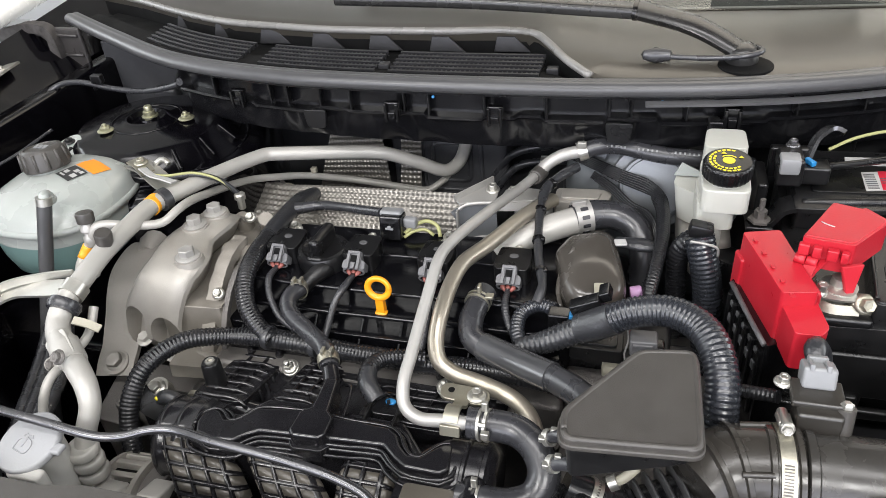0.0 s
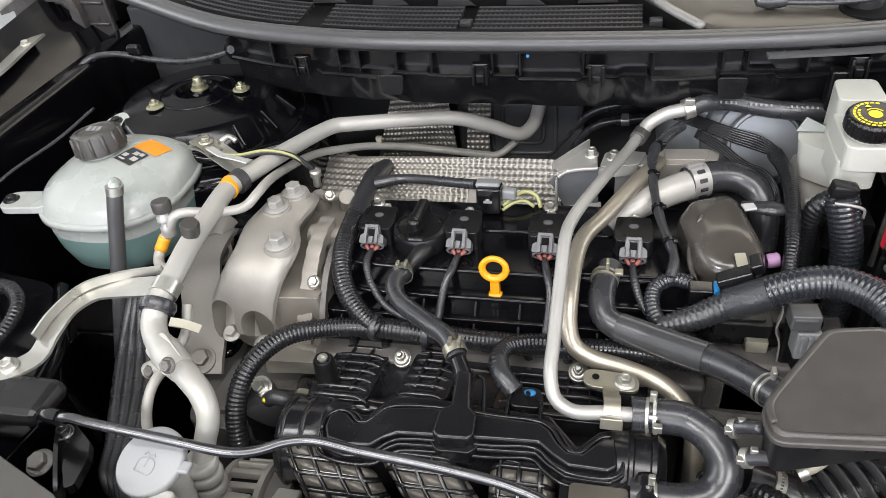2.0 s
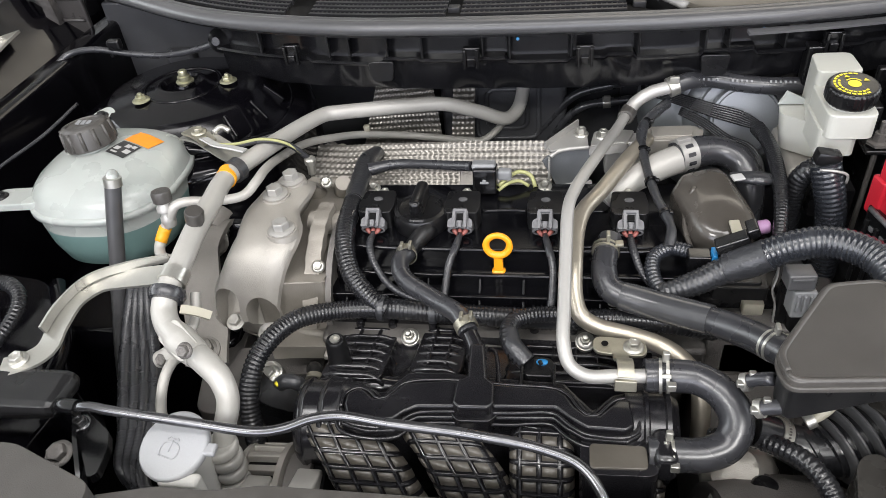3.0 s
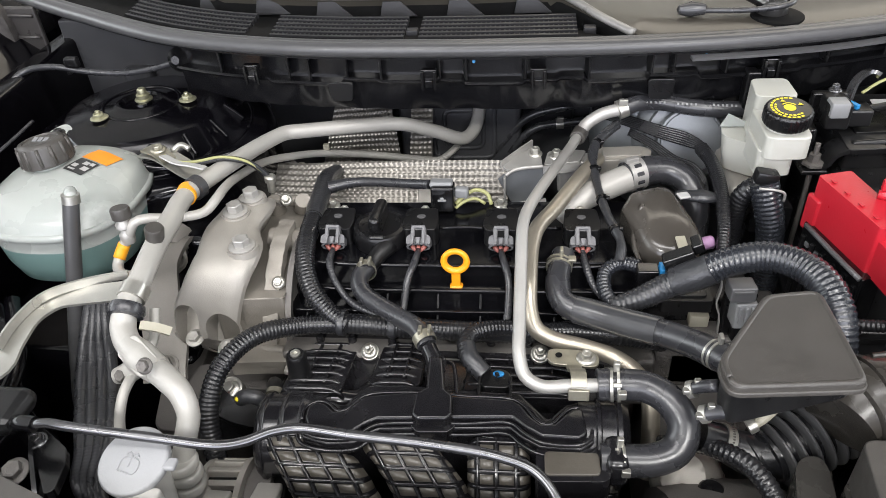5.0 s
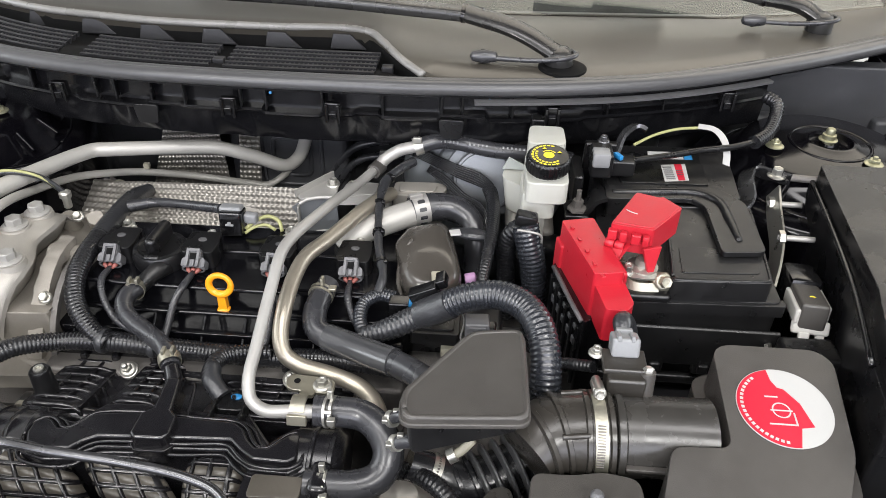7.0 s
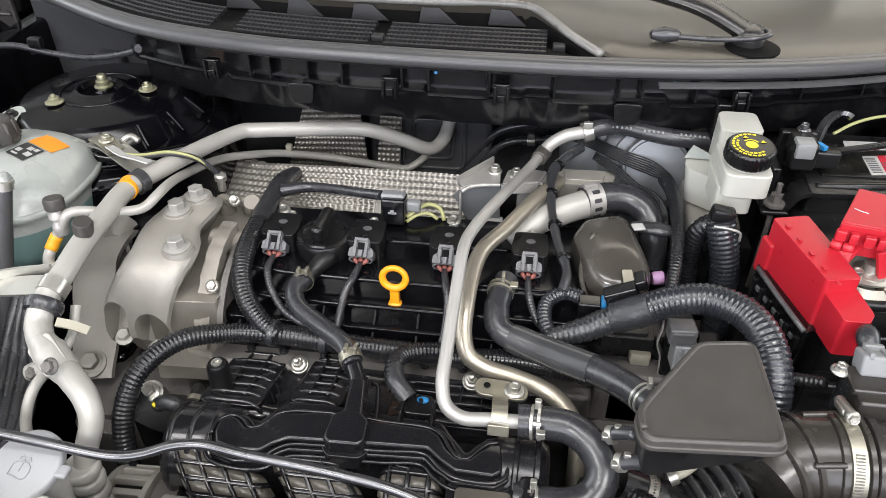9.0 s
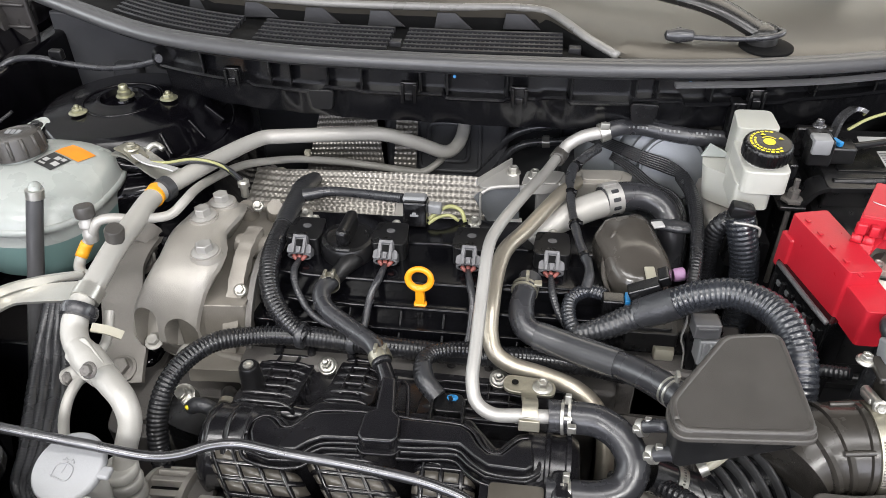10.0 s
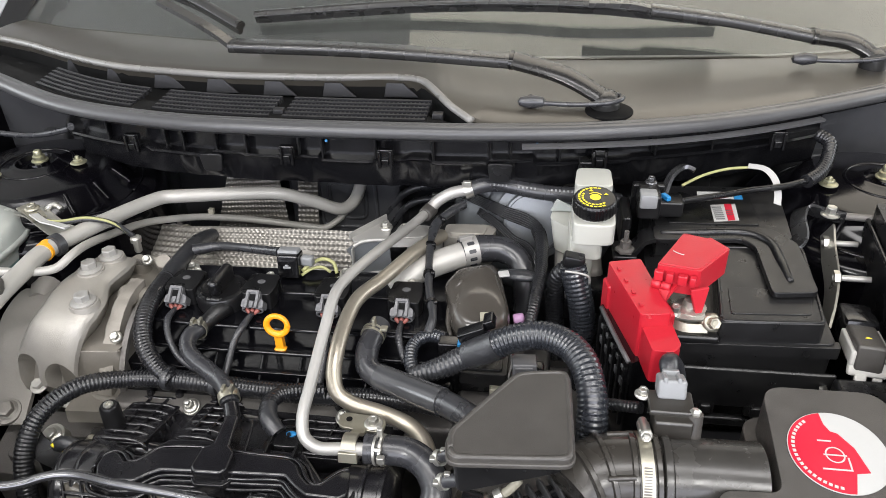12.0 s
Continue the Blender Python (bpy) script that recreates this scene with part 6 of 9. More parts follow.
# ---- washer filler ----
wash = thing("washer_filler", (-0.54, 0.36, 0.70), "pale grey washer fluid filler cap on its white neck", "filler cap")
bm = mesh_new()
m = toward((-0.540, 0.371, 0.930), (-0.05, -0.28, 1))
lathe(bm, [(0.030, -0.006), (0.0325, -0.003), (0.0325, 0.002), (0.030, 0.005), (0.0, 0.006)], m, 40)
box(bm, m @ Vector((0.033, 0.004, 0)), (0.014, 0.012, 0.006), 0.002)
wc = part("cap", bm, washer_grey, wash)
bm = mesh_new()
for pts in (((-0.011, -0.010), (-0.011, 0.004), (0, 0.008), (0.011, 0.004), (0.011, -0.010), (-0.011, -0.010)), ((-0.008, 0.010), (-0.004, 0.014), (0, 0.010), (0.004, 0.014), (0.008, 0.010)), ((0, -0.004), (0, 0.010))):
    tube(bm, [m @ Vector((x * 0.75, y * 0.75 - 0.004, 0.0062)) for x, y in pts], 0.0006, 6, 0.003)
part("embossed_mark", bm, washer_grey, wc)
bm = mesh_new()
tube(bm, [(-0.541, 0.374, 0.926), (-0.545, 0.380, 0.90), (-0.552, 0.384, 0.82), (-0.555, 0.386, 0.66)], [0.025, 0.024, 0.022, 0.022], 20, 0.01)
box(bm, (-0.528, 0.345, 0.905), (0.038, 0.014, 0.036), 0.004)
part("neck", bm, white_plastic, wash, "white plastic filler neck")

# ---- support rod across the front ----
rod = thing("support_rod", (-0.40, 0.385, 0.93), "slim dark metal prop rod lying along the front", "prop rod")
bm = mesh_new()
tube(bm, [(-0.634, 0.386, 0.958), (-0.618, 0.385, 0.962), (-0.600, 0.383, 0.961), (-0.520, 0.381, 0.952), (-0.462, 0.381, 0.945), (-0.440, 0.387, 0.944), (-0.418, 0.397, 0.946), (-0.395, 0.402, 0.946), (-0.350, 0.397, 0.946), (-0.270, 0.390, 0.945), (-0.215, 0.381, 0.944),
          (-0.186, 0.371, 0.940), (-0.168, 0.352, 0.928), (-0.160, 0.325, 0.90)], 0.0046, 12, 0.006)
part("rod", bm, chrome_dark, rod)
bm = mesh_new()
tube(bm, [(-0.660, 0.392, 0.945), (-0.648, 0.388, 0.957), (-0.632, 0.386, 0.958)], 0.0075, 12, 0.004)
prism(bm, rounded([(-0.664, 0.404), (-0.652, 0.410), (-0.614, 0.386), (-0.606, 0.370), (-0.602, 0.342), (-0.609, 0.336), (-0.618, 0.348), (-0.638, 0.372)], 0.004), 0.916, 0.926, 0.003)
strip(bm, [(-0.655, 0.404, 0.927), (-0.640, 0.375, 0.925), (-0.622, 0.345, 0.920), (-0.612, 0.325, 0.91)], 0.004, 0.016, (1, 0.4, 0))
part("pivot_bracket", bm, gloss_black, rod)
bm = mesh_new()
hexbolt(bm, (-0.648, 0.358, 0.926), (0, -0.3, 1), 0.009, 0.013, 0.009)
part("pivot_bolt", bm, cast_dark, rod)
bm = mesh_new()
hexbolt(bm, (-0.645, 0.392, 0.926), (0, -0.2, 1), 0.006, 0.009, 0.009)
part("pivot_bolt", bm, chrome_dark, rod)

# ---- front panel ----
bm = mesh_new()
prism(bm, rounded([(-0.98, 0.318), (-0.63, 0.318), (-0.60, 0.305), (-0.53, 0.322), (-0.48, 0.322), (-0.44, 0.330), (-0.10, 0.330), (0.20, 0.335), (0.72, 0.335), (0.72, 0.14), (-0.98, 0.14)], 0.006), 0.90, 0.945, 0.006)
solo("radiator_support", bm, box_grey, "dark grey plastic radiator support cover", "radiator support", kind="structure")
bm = mesh_new()
prism(bm, rounded([(-0.76, 0.335), (-0.655, 0.336), (-0.570, 0.304), (-0.566, 0.288), (-0.60, 0.25), (-0.76, 0.25)], 0.008), 0.93, 0.972, 0.006)
solo("corner_cover", bm, box_grey, "dark grey plastic corner cover", "cover")
# side rail in front of the tank, with its conduit
bm = mesh_new()
prism(bm, rounded([(-0.95, 0.20), (-0.735, 0.20), (-0.70, 0.45), (-0.83, 0.62), (-0.95, 0.64)], 0.02), 0.78, 0.90, 0.008)
tube(bm, [(-0.715, 0.42, 0.915), (-0.735, 0.50, 0.915), (-0.80, 0.60, 0.91)], 0.010, 10, 0.01)
solo("side_rail", bm, body_black, "black painted side rail panel", "side rail", kind="structure")
bm = mesh_new()
box(bm, (-0.735, 0.405, 0.950), (0.16, 0.05, 0.024), 0.010)
bmesh.ops.subdivide_edges(bm, edges=list(bm.edges), cuts=3, use_grid_fill=True)
lumpy(bm, 0.004, 0.05)
solo("rubber_flap", bm, satin_black, "black rubber flap on the side rail", "flap")
bm = mesh_new()
tube(bm, [(-0.86, 0.53, 0.93), (-0.835, 0.545, 0.955), (-0.800, 0.54, 0.965), (-0.775, 0.52, 0.962), (-0.770, 0.49, 0.955), (-0.785, 0.45, 0.945), (-0.83, 0.41, 0.92)], 0.0085, 12, rib=0.0008, pitch=0.0045)
solo("side_conduit", bm, conduit, "looped corrugated black conduit by the side rail", "wiring conduit", "wiring conduits")
bm = mesh_new()
strip(bm, [(-1.024, 0.80, 1.058), (-1.027, 0.883, 1.062), (-1.036, 0.955, 1.066), (-1.043, 0.995, 1.066)], 0.030, 0.004, (1, 0, 0.2))
hexbolt(bm, (-1.036, 0.960, 1.068), (0, 0, 1), 0.006, 0.009, 0.007)
solo("fender_bracket", bm, zinc, "bright zinc bracket on the fender ledge", "bracket")
# a cable along the strut tower, and a thin tube drawn for a seam
for pts, r in (([(-0.985, 0.95, 1.010), (-0.957, 0.985, 1.033), (-0.914, 0.99, 1.039), (-0.852, 0.99, 1.030), (-0.796, 0.99, 1.027), (-0.737, 0.985, 1.038), (-0.70, 0.985, 1.050), (-0.685, 1.01, 1.055)], 0.0048), ([(-0.95, 0.64, 0.97), (-0.93, 0.72, 0.99), (-0.90, 0.80, 1.0), (-0.885, 0.87, 1.01)], 0.0024)):
    bm = mesh_new()
    tube(bm, pts, r, 10, 0.008)
    solo("fender_cable_and_seam", bm, rubber, "black cable and seam line along the strut tower", "cable", "fender cables")
bm = mesh_new()
lathe(bm, [(0.016, 0), (0.018, 0.006), (0.012, 0.012), (0.006, 0.02), (0, 0.02)], toward((-0.700, 0.985, 1.050), (0, -1, 0.3)), 20)
solo("cable_grommet", bm, satin_black, "black rubber cable grommet", "grommet")
bm = mesh_new()
box(bm, (-0.875, 0.990, 1.046), (0.020, 0.012, 0.016), 0.003)
box(bm, (-0.885, 0.992, 1.038), (0.006, 0.010, 0.024), 0.002)
solo("cable_holder", bm, satin_black, "black plastic cable holder", "cable holder")
bm = mesh_new()
strip(bm, [(-1.040, 1.098, 0.965), (-1.036, 1.098, 1.010), (-1.036, 1.098, 1.055), (-1.044, 1.100, 1.088), (-1.075, 1.102, 1.094), (-1.125, 1.104, 1.086), (-1.19, 1.106, 1.072)], 0.020, 0.018, (0, 1, 0))
bmesh.ops.subdivide_edges(bm, edges=list(bm.edges), cuts=2, use_grid_fill=True)
lumpy(bm, 0.002, 0.006)
solo("foam_strip", bm, foam_grey, "dark foam strip in the fender corner", "foam strip")
# emission valve and its pipes in the dark corner behind the mount
ev = thing("purge_valve", (-0.56, 0.96, 0.86), "dull metal valve with a cream knob behind the engine mount", "valve")
bm = mesh_new()
lathe(bm, [(0.020, -0.02), (0.020, 0.010), (0.014, 0.014), (0.014, 0.022), (0, 0.022)], toward((-0.560, 0.95, 0.875), (0.3, -0.7, 0.6)), 20)
part("body", bm, cast_dark, ev)
bm = mesh_new()
lathe(bm, [(0.009, 0), (0.011, 0.006), (0.008, 0.012), (0, 0.013)], toward((-0.536, 0.945, 0.885), (0.2, -0.8, 0.5)), 16)
part("knob", bm, cream_plastic, ev, "cream plastic knob")
bm = mesh_new()
tube(bm, [(-0.62, 0.97, 0.90), (-0.59, 0.955, 0.91), (-0.565, 0.95, 0.898), (-0.55, 0.96, 0.87), (-0.53, 0.98, 0.85)], 0.007, 10, 0.005)
part("hose", bm, rubber, ev)
bm = mesh_new()
box(bm, (-0.600, 0.955, 0.88), (0.03, 0.02, 0.035), 0.004, (10, 0, 20))
part("plug", bm, grey_plastic, ev)
# support shelf between strut tower and mount
bm = mesh_new()
box_between(bm, (-0.72, 0.74, 0.70), (-0.57, 0.86, 0.90), 0.015)
box_between(bm, (-0.90, 0.60, 0.55), (-0.60, 0.84, 0.82), 0.02)
tube(bm, [(-0.84, 0.815, 0.990), (-0.74, 0.800, 0.985), (-0.66, 0.80, 0.975), (-0.585, 0.84, 0.975)], 0.008, 10, 0.01)
solo("inner_shelf", bm, body_black, "black painted shelf by the strut tower", "shelf", kind="structure")

# ---- ground strap ----
gs = thing("ground_strap", (-0.60, 0.80, 0.94), "black ground cable with yellow stripe and bright lugs", "ground cable")
bm = mesh_new()
tube(bm, [(-0.653, 0.778, 1.006), (-0.640, 0.770, 1.002), (-0.610, 0.765, 1.003), (-0.580, 0.782, 1.000), (-0.552, 0.792, 0.988), (-0.534, 0.802, 0.962)], 0.0038, 10, 0.004)
part("cable", bm, tape_black, gs)
bm = mesh_new()
tube(bm, [(-0.652, 0.775, 1.009), (-0.638, 0.767, 1.0055), (-0.610, 0.762, 1.0068), (-0.580, 0.7795, 1.0035), (-0.553, 0.789, 0.9915), (-0.536, 0.799, 0.965)], 0.0019, 8, 0.004)
part("stripe", bm, yellow_tube, gs, "yellow stripe")
bm = mesh_new()
strip(bm, [(-0.685, 0.795, 1.008), (-0.664, 0.782, 1.010), (-0.645, 0.770, 1.004)], 0.020, 0.003, (0.5, 0.8, 0))
hexbolt(bm, (-0.664, 0.785, 1.011), (0, 0, 1), 0.006, 0.010, 0.007)
part("lug", bm, zinc_yellow, gs)
bm = mesh_new()
strip(bm, [(-0.652, 0.770, 1.011), (-0.630, 0.758, 1.008), (-0.606, 0.750, 1.009), (-0.590, 0.748, 1.006)], 0.012, 0.002, (0.3, 0.9, -0.3))
part("tape_wrap", bm, paper_white, gs, "loose white tape wrap")
bm = mesh_new()
lathe(bm, [(0.0055, 0), (0.0055, 0.016), (0.008, 0.017), (0.008, 0.024), (0.005, 0.026)], toward((-0.533, 0.802, 0.938), (0.1, -0.1, 1)), 8)
part("end_lug", bm, zinc, gs)
bm = mesh_new()
strip(bm, [(-0.690, 0.800, 1.000), (-0.664, 0.788, 1.003), (-0.640, 0.775, 0.998), (-0.618, 0.766, 0.990), (-0.600, 0.764, 0.986)], 0.030, 0.003, (0.45, 0.9, 0))
tube(bm, [(-0.652, 0.795, 1.003), (-0.640, 0.800, 1.010), (-0.628, 0.796, 1.006)], 0.004, 8, 0.004)
solo("lug_pad", bm, zinc, "bright plated pad under the ground lug", "bracket")

# pressed panel in the fender corner
cp = thing("fender_corner_panel", (-1.07, 1.11, 0.97), "dark pressed panel with creases in the fender corner", "fender panel", kind="structure")
bm = mesh_new()
box_between(bm, (-1.17, 1.105, 0.96), (-0.985, 1.115, 1.092), 0.003)
part("sheet", bm, panel_hazed, cp)
for z in (1.078, 1.042, 1.004):
    bm = mesh_new()
    tube(bm, [(-1.165, 1.104, z), (-1.05, 1.103, z + 0.002), (-0.99, 1.104, z)], 0.003, 8, 0.02)
    part("crease", bm, panel_hazed, cp)

# ---- heat shield behind the engine ----
shield = thing("heat_shield", (-0.40, 0.95, 0.80), "embossed aluminium heat shield behind the engine", "heat shield")


def embossed(corners, nu, nv, bump, cell):
    """A thin sheet between four corners, pressed into rows of small dimples."""
    a, b, c, d = (Vector(q) for q in corners)
    nrm = (b - a).cross(d - a).normalized()
    if nrm.z - nrm.y < 0:
        nrm = -nrm
    lu, lv = (b - a).length, (d - a).length
    bm = mesh_new()
    grid = []
    for j in range(nv + 1):
        row = []
        for i in range(nu + 1):
            u, v = i / nu, j / nv
            p = a.lerp(b, u).lerp(d.lerp(c, u), v)
            h = math.sin(v * lv / cell * math.pi * 1.7) * (0.55 + 0.45 * math.sin(u * lu / cell * math.pi * 2 + 0.6 * math.sin(v * lv / cell * math.pi * 0.85)))
            row.append(bm.verts.new(p + nrm * (bump * h + 0.004 * noise.noise(p * 14))))
        grid.append(row)
    for r, s in zip(grid, grid[1:]):
        for q in range(nu):
            bm.faces.new((r[q], r[q + 1], s[q + 1], s[q]))
    bmesh.ops.recalc_face_normals(bm, faces=bm.faces)
    return bm


CELL = 0.0080
for corners in (((-0.585, 0.835, 0.850), (-0.215, 0.835, 0.852), (-0.222, 0.885, 0.936), (-0.575, 0.93, 0.905)),
                ((-0.545, 1.040, 0.790), (-0.392, 1.040, 0.790), (-0.409, 1.052, 0.955), (-0.497, 1.052, 0.945)),
                ((-0.389, 1.052, 0.800), (-0.350, 1.052, 0.800), (-0.340, 1.058, 0.952), (-0.374, 1.058, 0.952))):
    lu = (Vector(corners[1]) - Vector(corners[0])).length
    lv = (Vector(corners[3]) - Vector(corners[0])).length
    part("sheet", embossed(corners, int(lu / 0.0013), int(lv / 0.0013), 0.0012, CELL), shield_alu, shield)
bm = mesh_new()
prism(bm, rounded([(-0.028, -0.020), (0.028, -0.020), (0.028, 0.020), (-0.028, 0.020)], 0.008), -0.004, 0.0035, 0.002, pose(-0.318, 0.872, 0.890, 52, 0, -4))
part("flat_pad", bm, cast_mid, shield, "plain pressed patch")

# ---- twin metal coolant pipes ----
twin = thing("coolant_pipes", (-0.16, 0.65, 0.88), "pair of bent silver metal coolant pipes", "pipe")
bm = mesh_new()
tube(bm, [(-0.124, 0.888, 0.972), (-0.136, 0.850, 0.975), (-0.165, 0.765, 0.985), (-0.190, 0.690, 0.990), (-0.197, 0.660, 0.988), (-0.199, 0.610, 0.970), (-0.200, 0.545, 0.945), (-0.200, 0.512, 0.932), (-0.194, 0.495, 0.921), (-0.178, 0.487, 0.916), (-0.150, 0.485, 0.920), (-0.112, 0.482, 0.926)], 0.0067, 16, 0.005)
part("front_pipe", bm, alu_bright, twin, "bright aluminium pipe")
bm = mesh_new()
tube(bm, [(-0.098, 0.862, 0.950), (-0.122, 0.805, 0.962), (-0.160, 0.732, 0.958), (-0.180, 0.697, 0.956), (-0.187, 0.670, 0.950), (-0.190, 0.620, 0.936), (-0.189, 0.592, 0.918), (-0.182, 0.579, 0.905), (-0.164, 0.574, 0.895), (-0.130, 0.570, 0.888), (-0.096, 0.560, 0.882), (-0.076, 0.542, 0.877), (-0.066, 0.518, 0.868), (-0.064, 0.50, 0.84), (-0.066, 0.48, 0.79)], 0.0093, 16, 0.005)
part("rear_pipe", bm, steel_pipe, twin, "plated steel pipe with a warm sheen")
bm = mesh_new()
prism(bm, rounded([(-0.171, 0.530), (-0.118, 0.526), (-0.118, 0.549), (-0.171, 0.553)], 0.0112, 5), 0.900, 0.9035, 0.001)
strip(bm, [(-0.145, 0.540, 0.902), (-0.1445, 0.528, 0.903), (-0.144, 0.515, 0.910), (-0.1435, 0.500, 0.926), (-0.143, 0.488, 0.931), (-0.143, 0.478, 0.926)], 0.015, 0.003, (1, 0, 0))
box(bm, (-0.143, 0.4755, 0.918), (0.020, 0.004, 0.012), 0.001, (-12, 0, 0))
box(bm, (-0.1445, 0.506, 0.9205), (0.006, 0.006, 0.003), 0.001, (-40, 0, 0))
part("bracket", bm, zinc_yellow, twin, "zinc-plated bracket")
bm = mesh_new()
hexbolt(bm, (-0.131, 0.538, 0.9035), (0, 0, 1), 0.0062, 0.0105, 0.009)
part("bracket_bolt", bm, zinc, twin)
bm = mesh_new()
lathe(bm, [(0.003, 0), (0.0036, 0.0008), (0.0036, 0.0012), (0, 0.0012)], Matrix.Translation((-0.159, 0.5415, 0.9035)), 12)
part("bracket_hole", bm, deep_black, twin)
bm = mesh_new()
lathe(bm, [(0.0088, -0.012), (0.0106, -0.010), (0.0106, 0.010), (0.0088, 0.012)], toward((-0.122, 0.891, 0.9715), (0.3, 0.9, 0.0)), 16)
part("joint_sleeve", bm, box_grey, twin, "dark grey joint sleeve")
bm = mesh_new()
tube(bm, [(-0.121, 0.893, 0.972), (-0.112, 0.905, 0.980), (-0.092, 0.910, 0.992), (-0.066, 0.910, 1.000), (-0.044, 0.918, 1.004)], 0.0085, 16, 0.005)
part("upper_elbow", bm, alu_bright, twin)

# ---- heater hose with pale print ----
heater = thing("heater_hose", (0.02, 0.91, 0.98), "black rubber heater hose with pale printing", "hose", "coolant hoses")
bm = mesh_new()
tube(bm, [(-0.070, 0.908, 0.999), (-0.044, 0.918, 1.004), (-0.020, 0.925, 1.002), (0.037, 0.918, 0.996), (0.10, 0.918, 0.992), (0.15, 0.93, 0.98)], 0.0112, 16, 0.005)
part("hose", bm, rubber, heater)
bm = mesh_new()
lathe(bm, [(0.0114, -0.006), (0.0128, -0.006), (0.0128, 0.006), (0.0114, 0.006)], toward((-0.066, 0.910, 1.000), (0.9, 0.25, 0.25)), 20)
box(bm, (-0.066, 0.902, 1.013), (0.012, 0.006, 0.009), 0.001)
part("clamp", bm, zinc, heater, "bright spring clamp")
bm = mesh_new()
for k in range(22):
    if k in (6, 7, 13, 14, 15):
        continue
    x = -0.040 + k * 0.0058
    box(bm, (x, 0.9095 + (0.002 if x < -0.01 else 0), 1.0085 - 0.05 * (x + 0.03)), (0.0024, 0.0032, 0.0006), 0, (42, 3, 0))
part("print", bm, pale_plastic, heater)

# ---- lower radiator hose ----
rad = thing("radiator_hose", (-0.08, 0.45, 0.85), "thick black rubber radiator hose bent in a hoop", "hose", "coolant hoses")
bm = mesh_new()
tube(bm, [(-0.126, 0.483, 0.925), (-0.104, 0.484, 0.925), (-0.078, 0.482, 0.924), (-0.058, 0.468, 0.920), (-0.048, 0.450, 0.909), (-0.055, 0.434, 0.895), (-0.076, 0.425, 0.890), (-0.100, 0.423, 0.890), (-0.125, 0.423, 0.890)], 0.0152, 20, 0.005)
part("hose", bm, rubber, rad)
for at, d in (((-0.109, 0.481, 0.9275), (1, -0.08, 0.1)), ((-0.108, 0.423, 0.890), (1, 0.0, 0))):
    bm = mesh_new()
    for k in (-0.0032, 0.0032):
        lathe(bm, [(0.0153, k - 0.0014), (0.0162, k - 0.0014), (0.0162, k + 0.0014), (0.0153, k + 0.0014)], toward(at, d), 24)
    box(bm, (at[0], at[1] - 0.012, at[2] + 0.0125), (0.008, 0.004, 0.004), 0.001, (45, 0, 0))
    box(bm, (at[0], at[1] + 0.004, at[2] + 0.021), (0.006, 0.005, 0.011), 0.001)
    box(bm, (at[0] + 0.004, at[1] - 0.018, at[2] + 0.006), (0.008, 0.006, 0.008), 0.001)
    part("clamp", bm, zinc, rad, "plated spring clamp")

# ---- upper coolant hose ----
upper = thing("coolant_hose", (-0.10, 0.60, 0.88), "thick black coolant hose with a protective sleeve", "hose", "coolant hoses")
bm = mesh_new()
tube(bm, [(-0.150, 0.676, 0.932), (-0.155, 0.655, 0.930), (-0.158, 0.632, 0.924), (-0.153, 0.613, 0.916), (-0.134, 0.602, 0.912), (-0.100, 0.585, 0.915), (-0.060, 0.562, 0.922), (-0.030, 0.535, 0.932), (-0.012, 0.512, 0.940), (0.005, 0.49, 0.945)], [0.0135, 0.0135, 0.014, 0.014, 0.0142, 0.014, 0.0142, 0.0145, 0.0145, 0.0145], 20, 0.005)
part("hose", bm, rubber, upper)
bm = mesh_new()
tube(bm, [(-0.138, 0.604, 0.912), (-0.100, 0.585, 0.915), (-0.057, 0.560, 0.923)], 0.0158, 20, 0.006)
part("sleeve", bm, sleeve_grey, upper, "smooth dark grey protective sleeve")
for at, d, mt in (((-0.1555, 0.658, 0.930), (0.15, 1, 0.1), zinc_yellow), ((-0.012, 0.512, 0.940), (-0.5, 0.8, -0.25), zinc)):
    bm = mesh_new()
    for k in (-0.0030, 0.0030):
        lathe(bm, [(0.0144, k - 0.0013), (0.0152, k - 0.0013), (0.0152, k + 0.0013), (0.0144, k + 0.0013)], toward(at, d), 24)
    box(bm, (at[0] + 0.002, at[1] + 0.002, at[2] + 0.018), (0.004, 0.009, 0.011), 0.001)
    box(bm, (at[0] + 0.014, at[1], at[2] + 0.010), (0.009, 0.009, 0.004), 0.001)
    part("clamp", bm, mt, upper, "spring hose clamp")

# ---- thermostat elbow ----
elbow = thing("thermostat_pipe", (-0.06, 0.82, 0.90), "silver aluminium pipe feeding a black rubber hose", "pipe")
bm = mesh_new()
tube(bm, [(-0.155, 0.765, 0.920), (-0.125, 0.785, 0.935), (-0.090, 0.805, 0.944), (-0.058, 0.822, 0.948)], [0.014, 0.016, 0.0175, 0.018], 18, 0.006)
part("tube", bm, alu_tube, elbow)
bm = mesh_new()
tube(bm, [(-0.066, 0.820, 0.948), (-0.040, 0.832, 0.950), (-0.010, 0.836, 0.947), (0.012, 0.826, 0.938), (0.022, 0.806, 0.92), (0.022, 0.79, 0.88)], [0.0198, 0.0195, 0.018, 0.017, 0.0165, 0.0165], 20, 0.006)
part("hose", bm, rubber, elbow)
bm = mesh_new()
BAND = toward((-0.056, 0.826, 0.949), (0.9, 0.4, 0.05))
lathe(bm, [(0.0205, -0.0105), (0.0218, -0.0105), (0.0218, 0.0105), (0.0205, 0.0105)], BAND, 32)
ec = part("clamp", bm, alu_bright, elbow, "bright spring clamp")
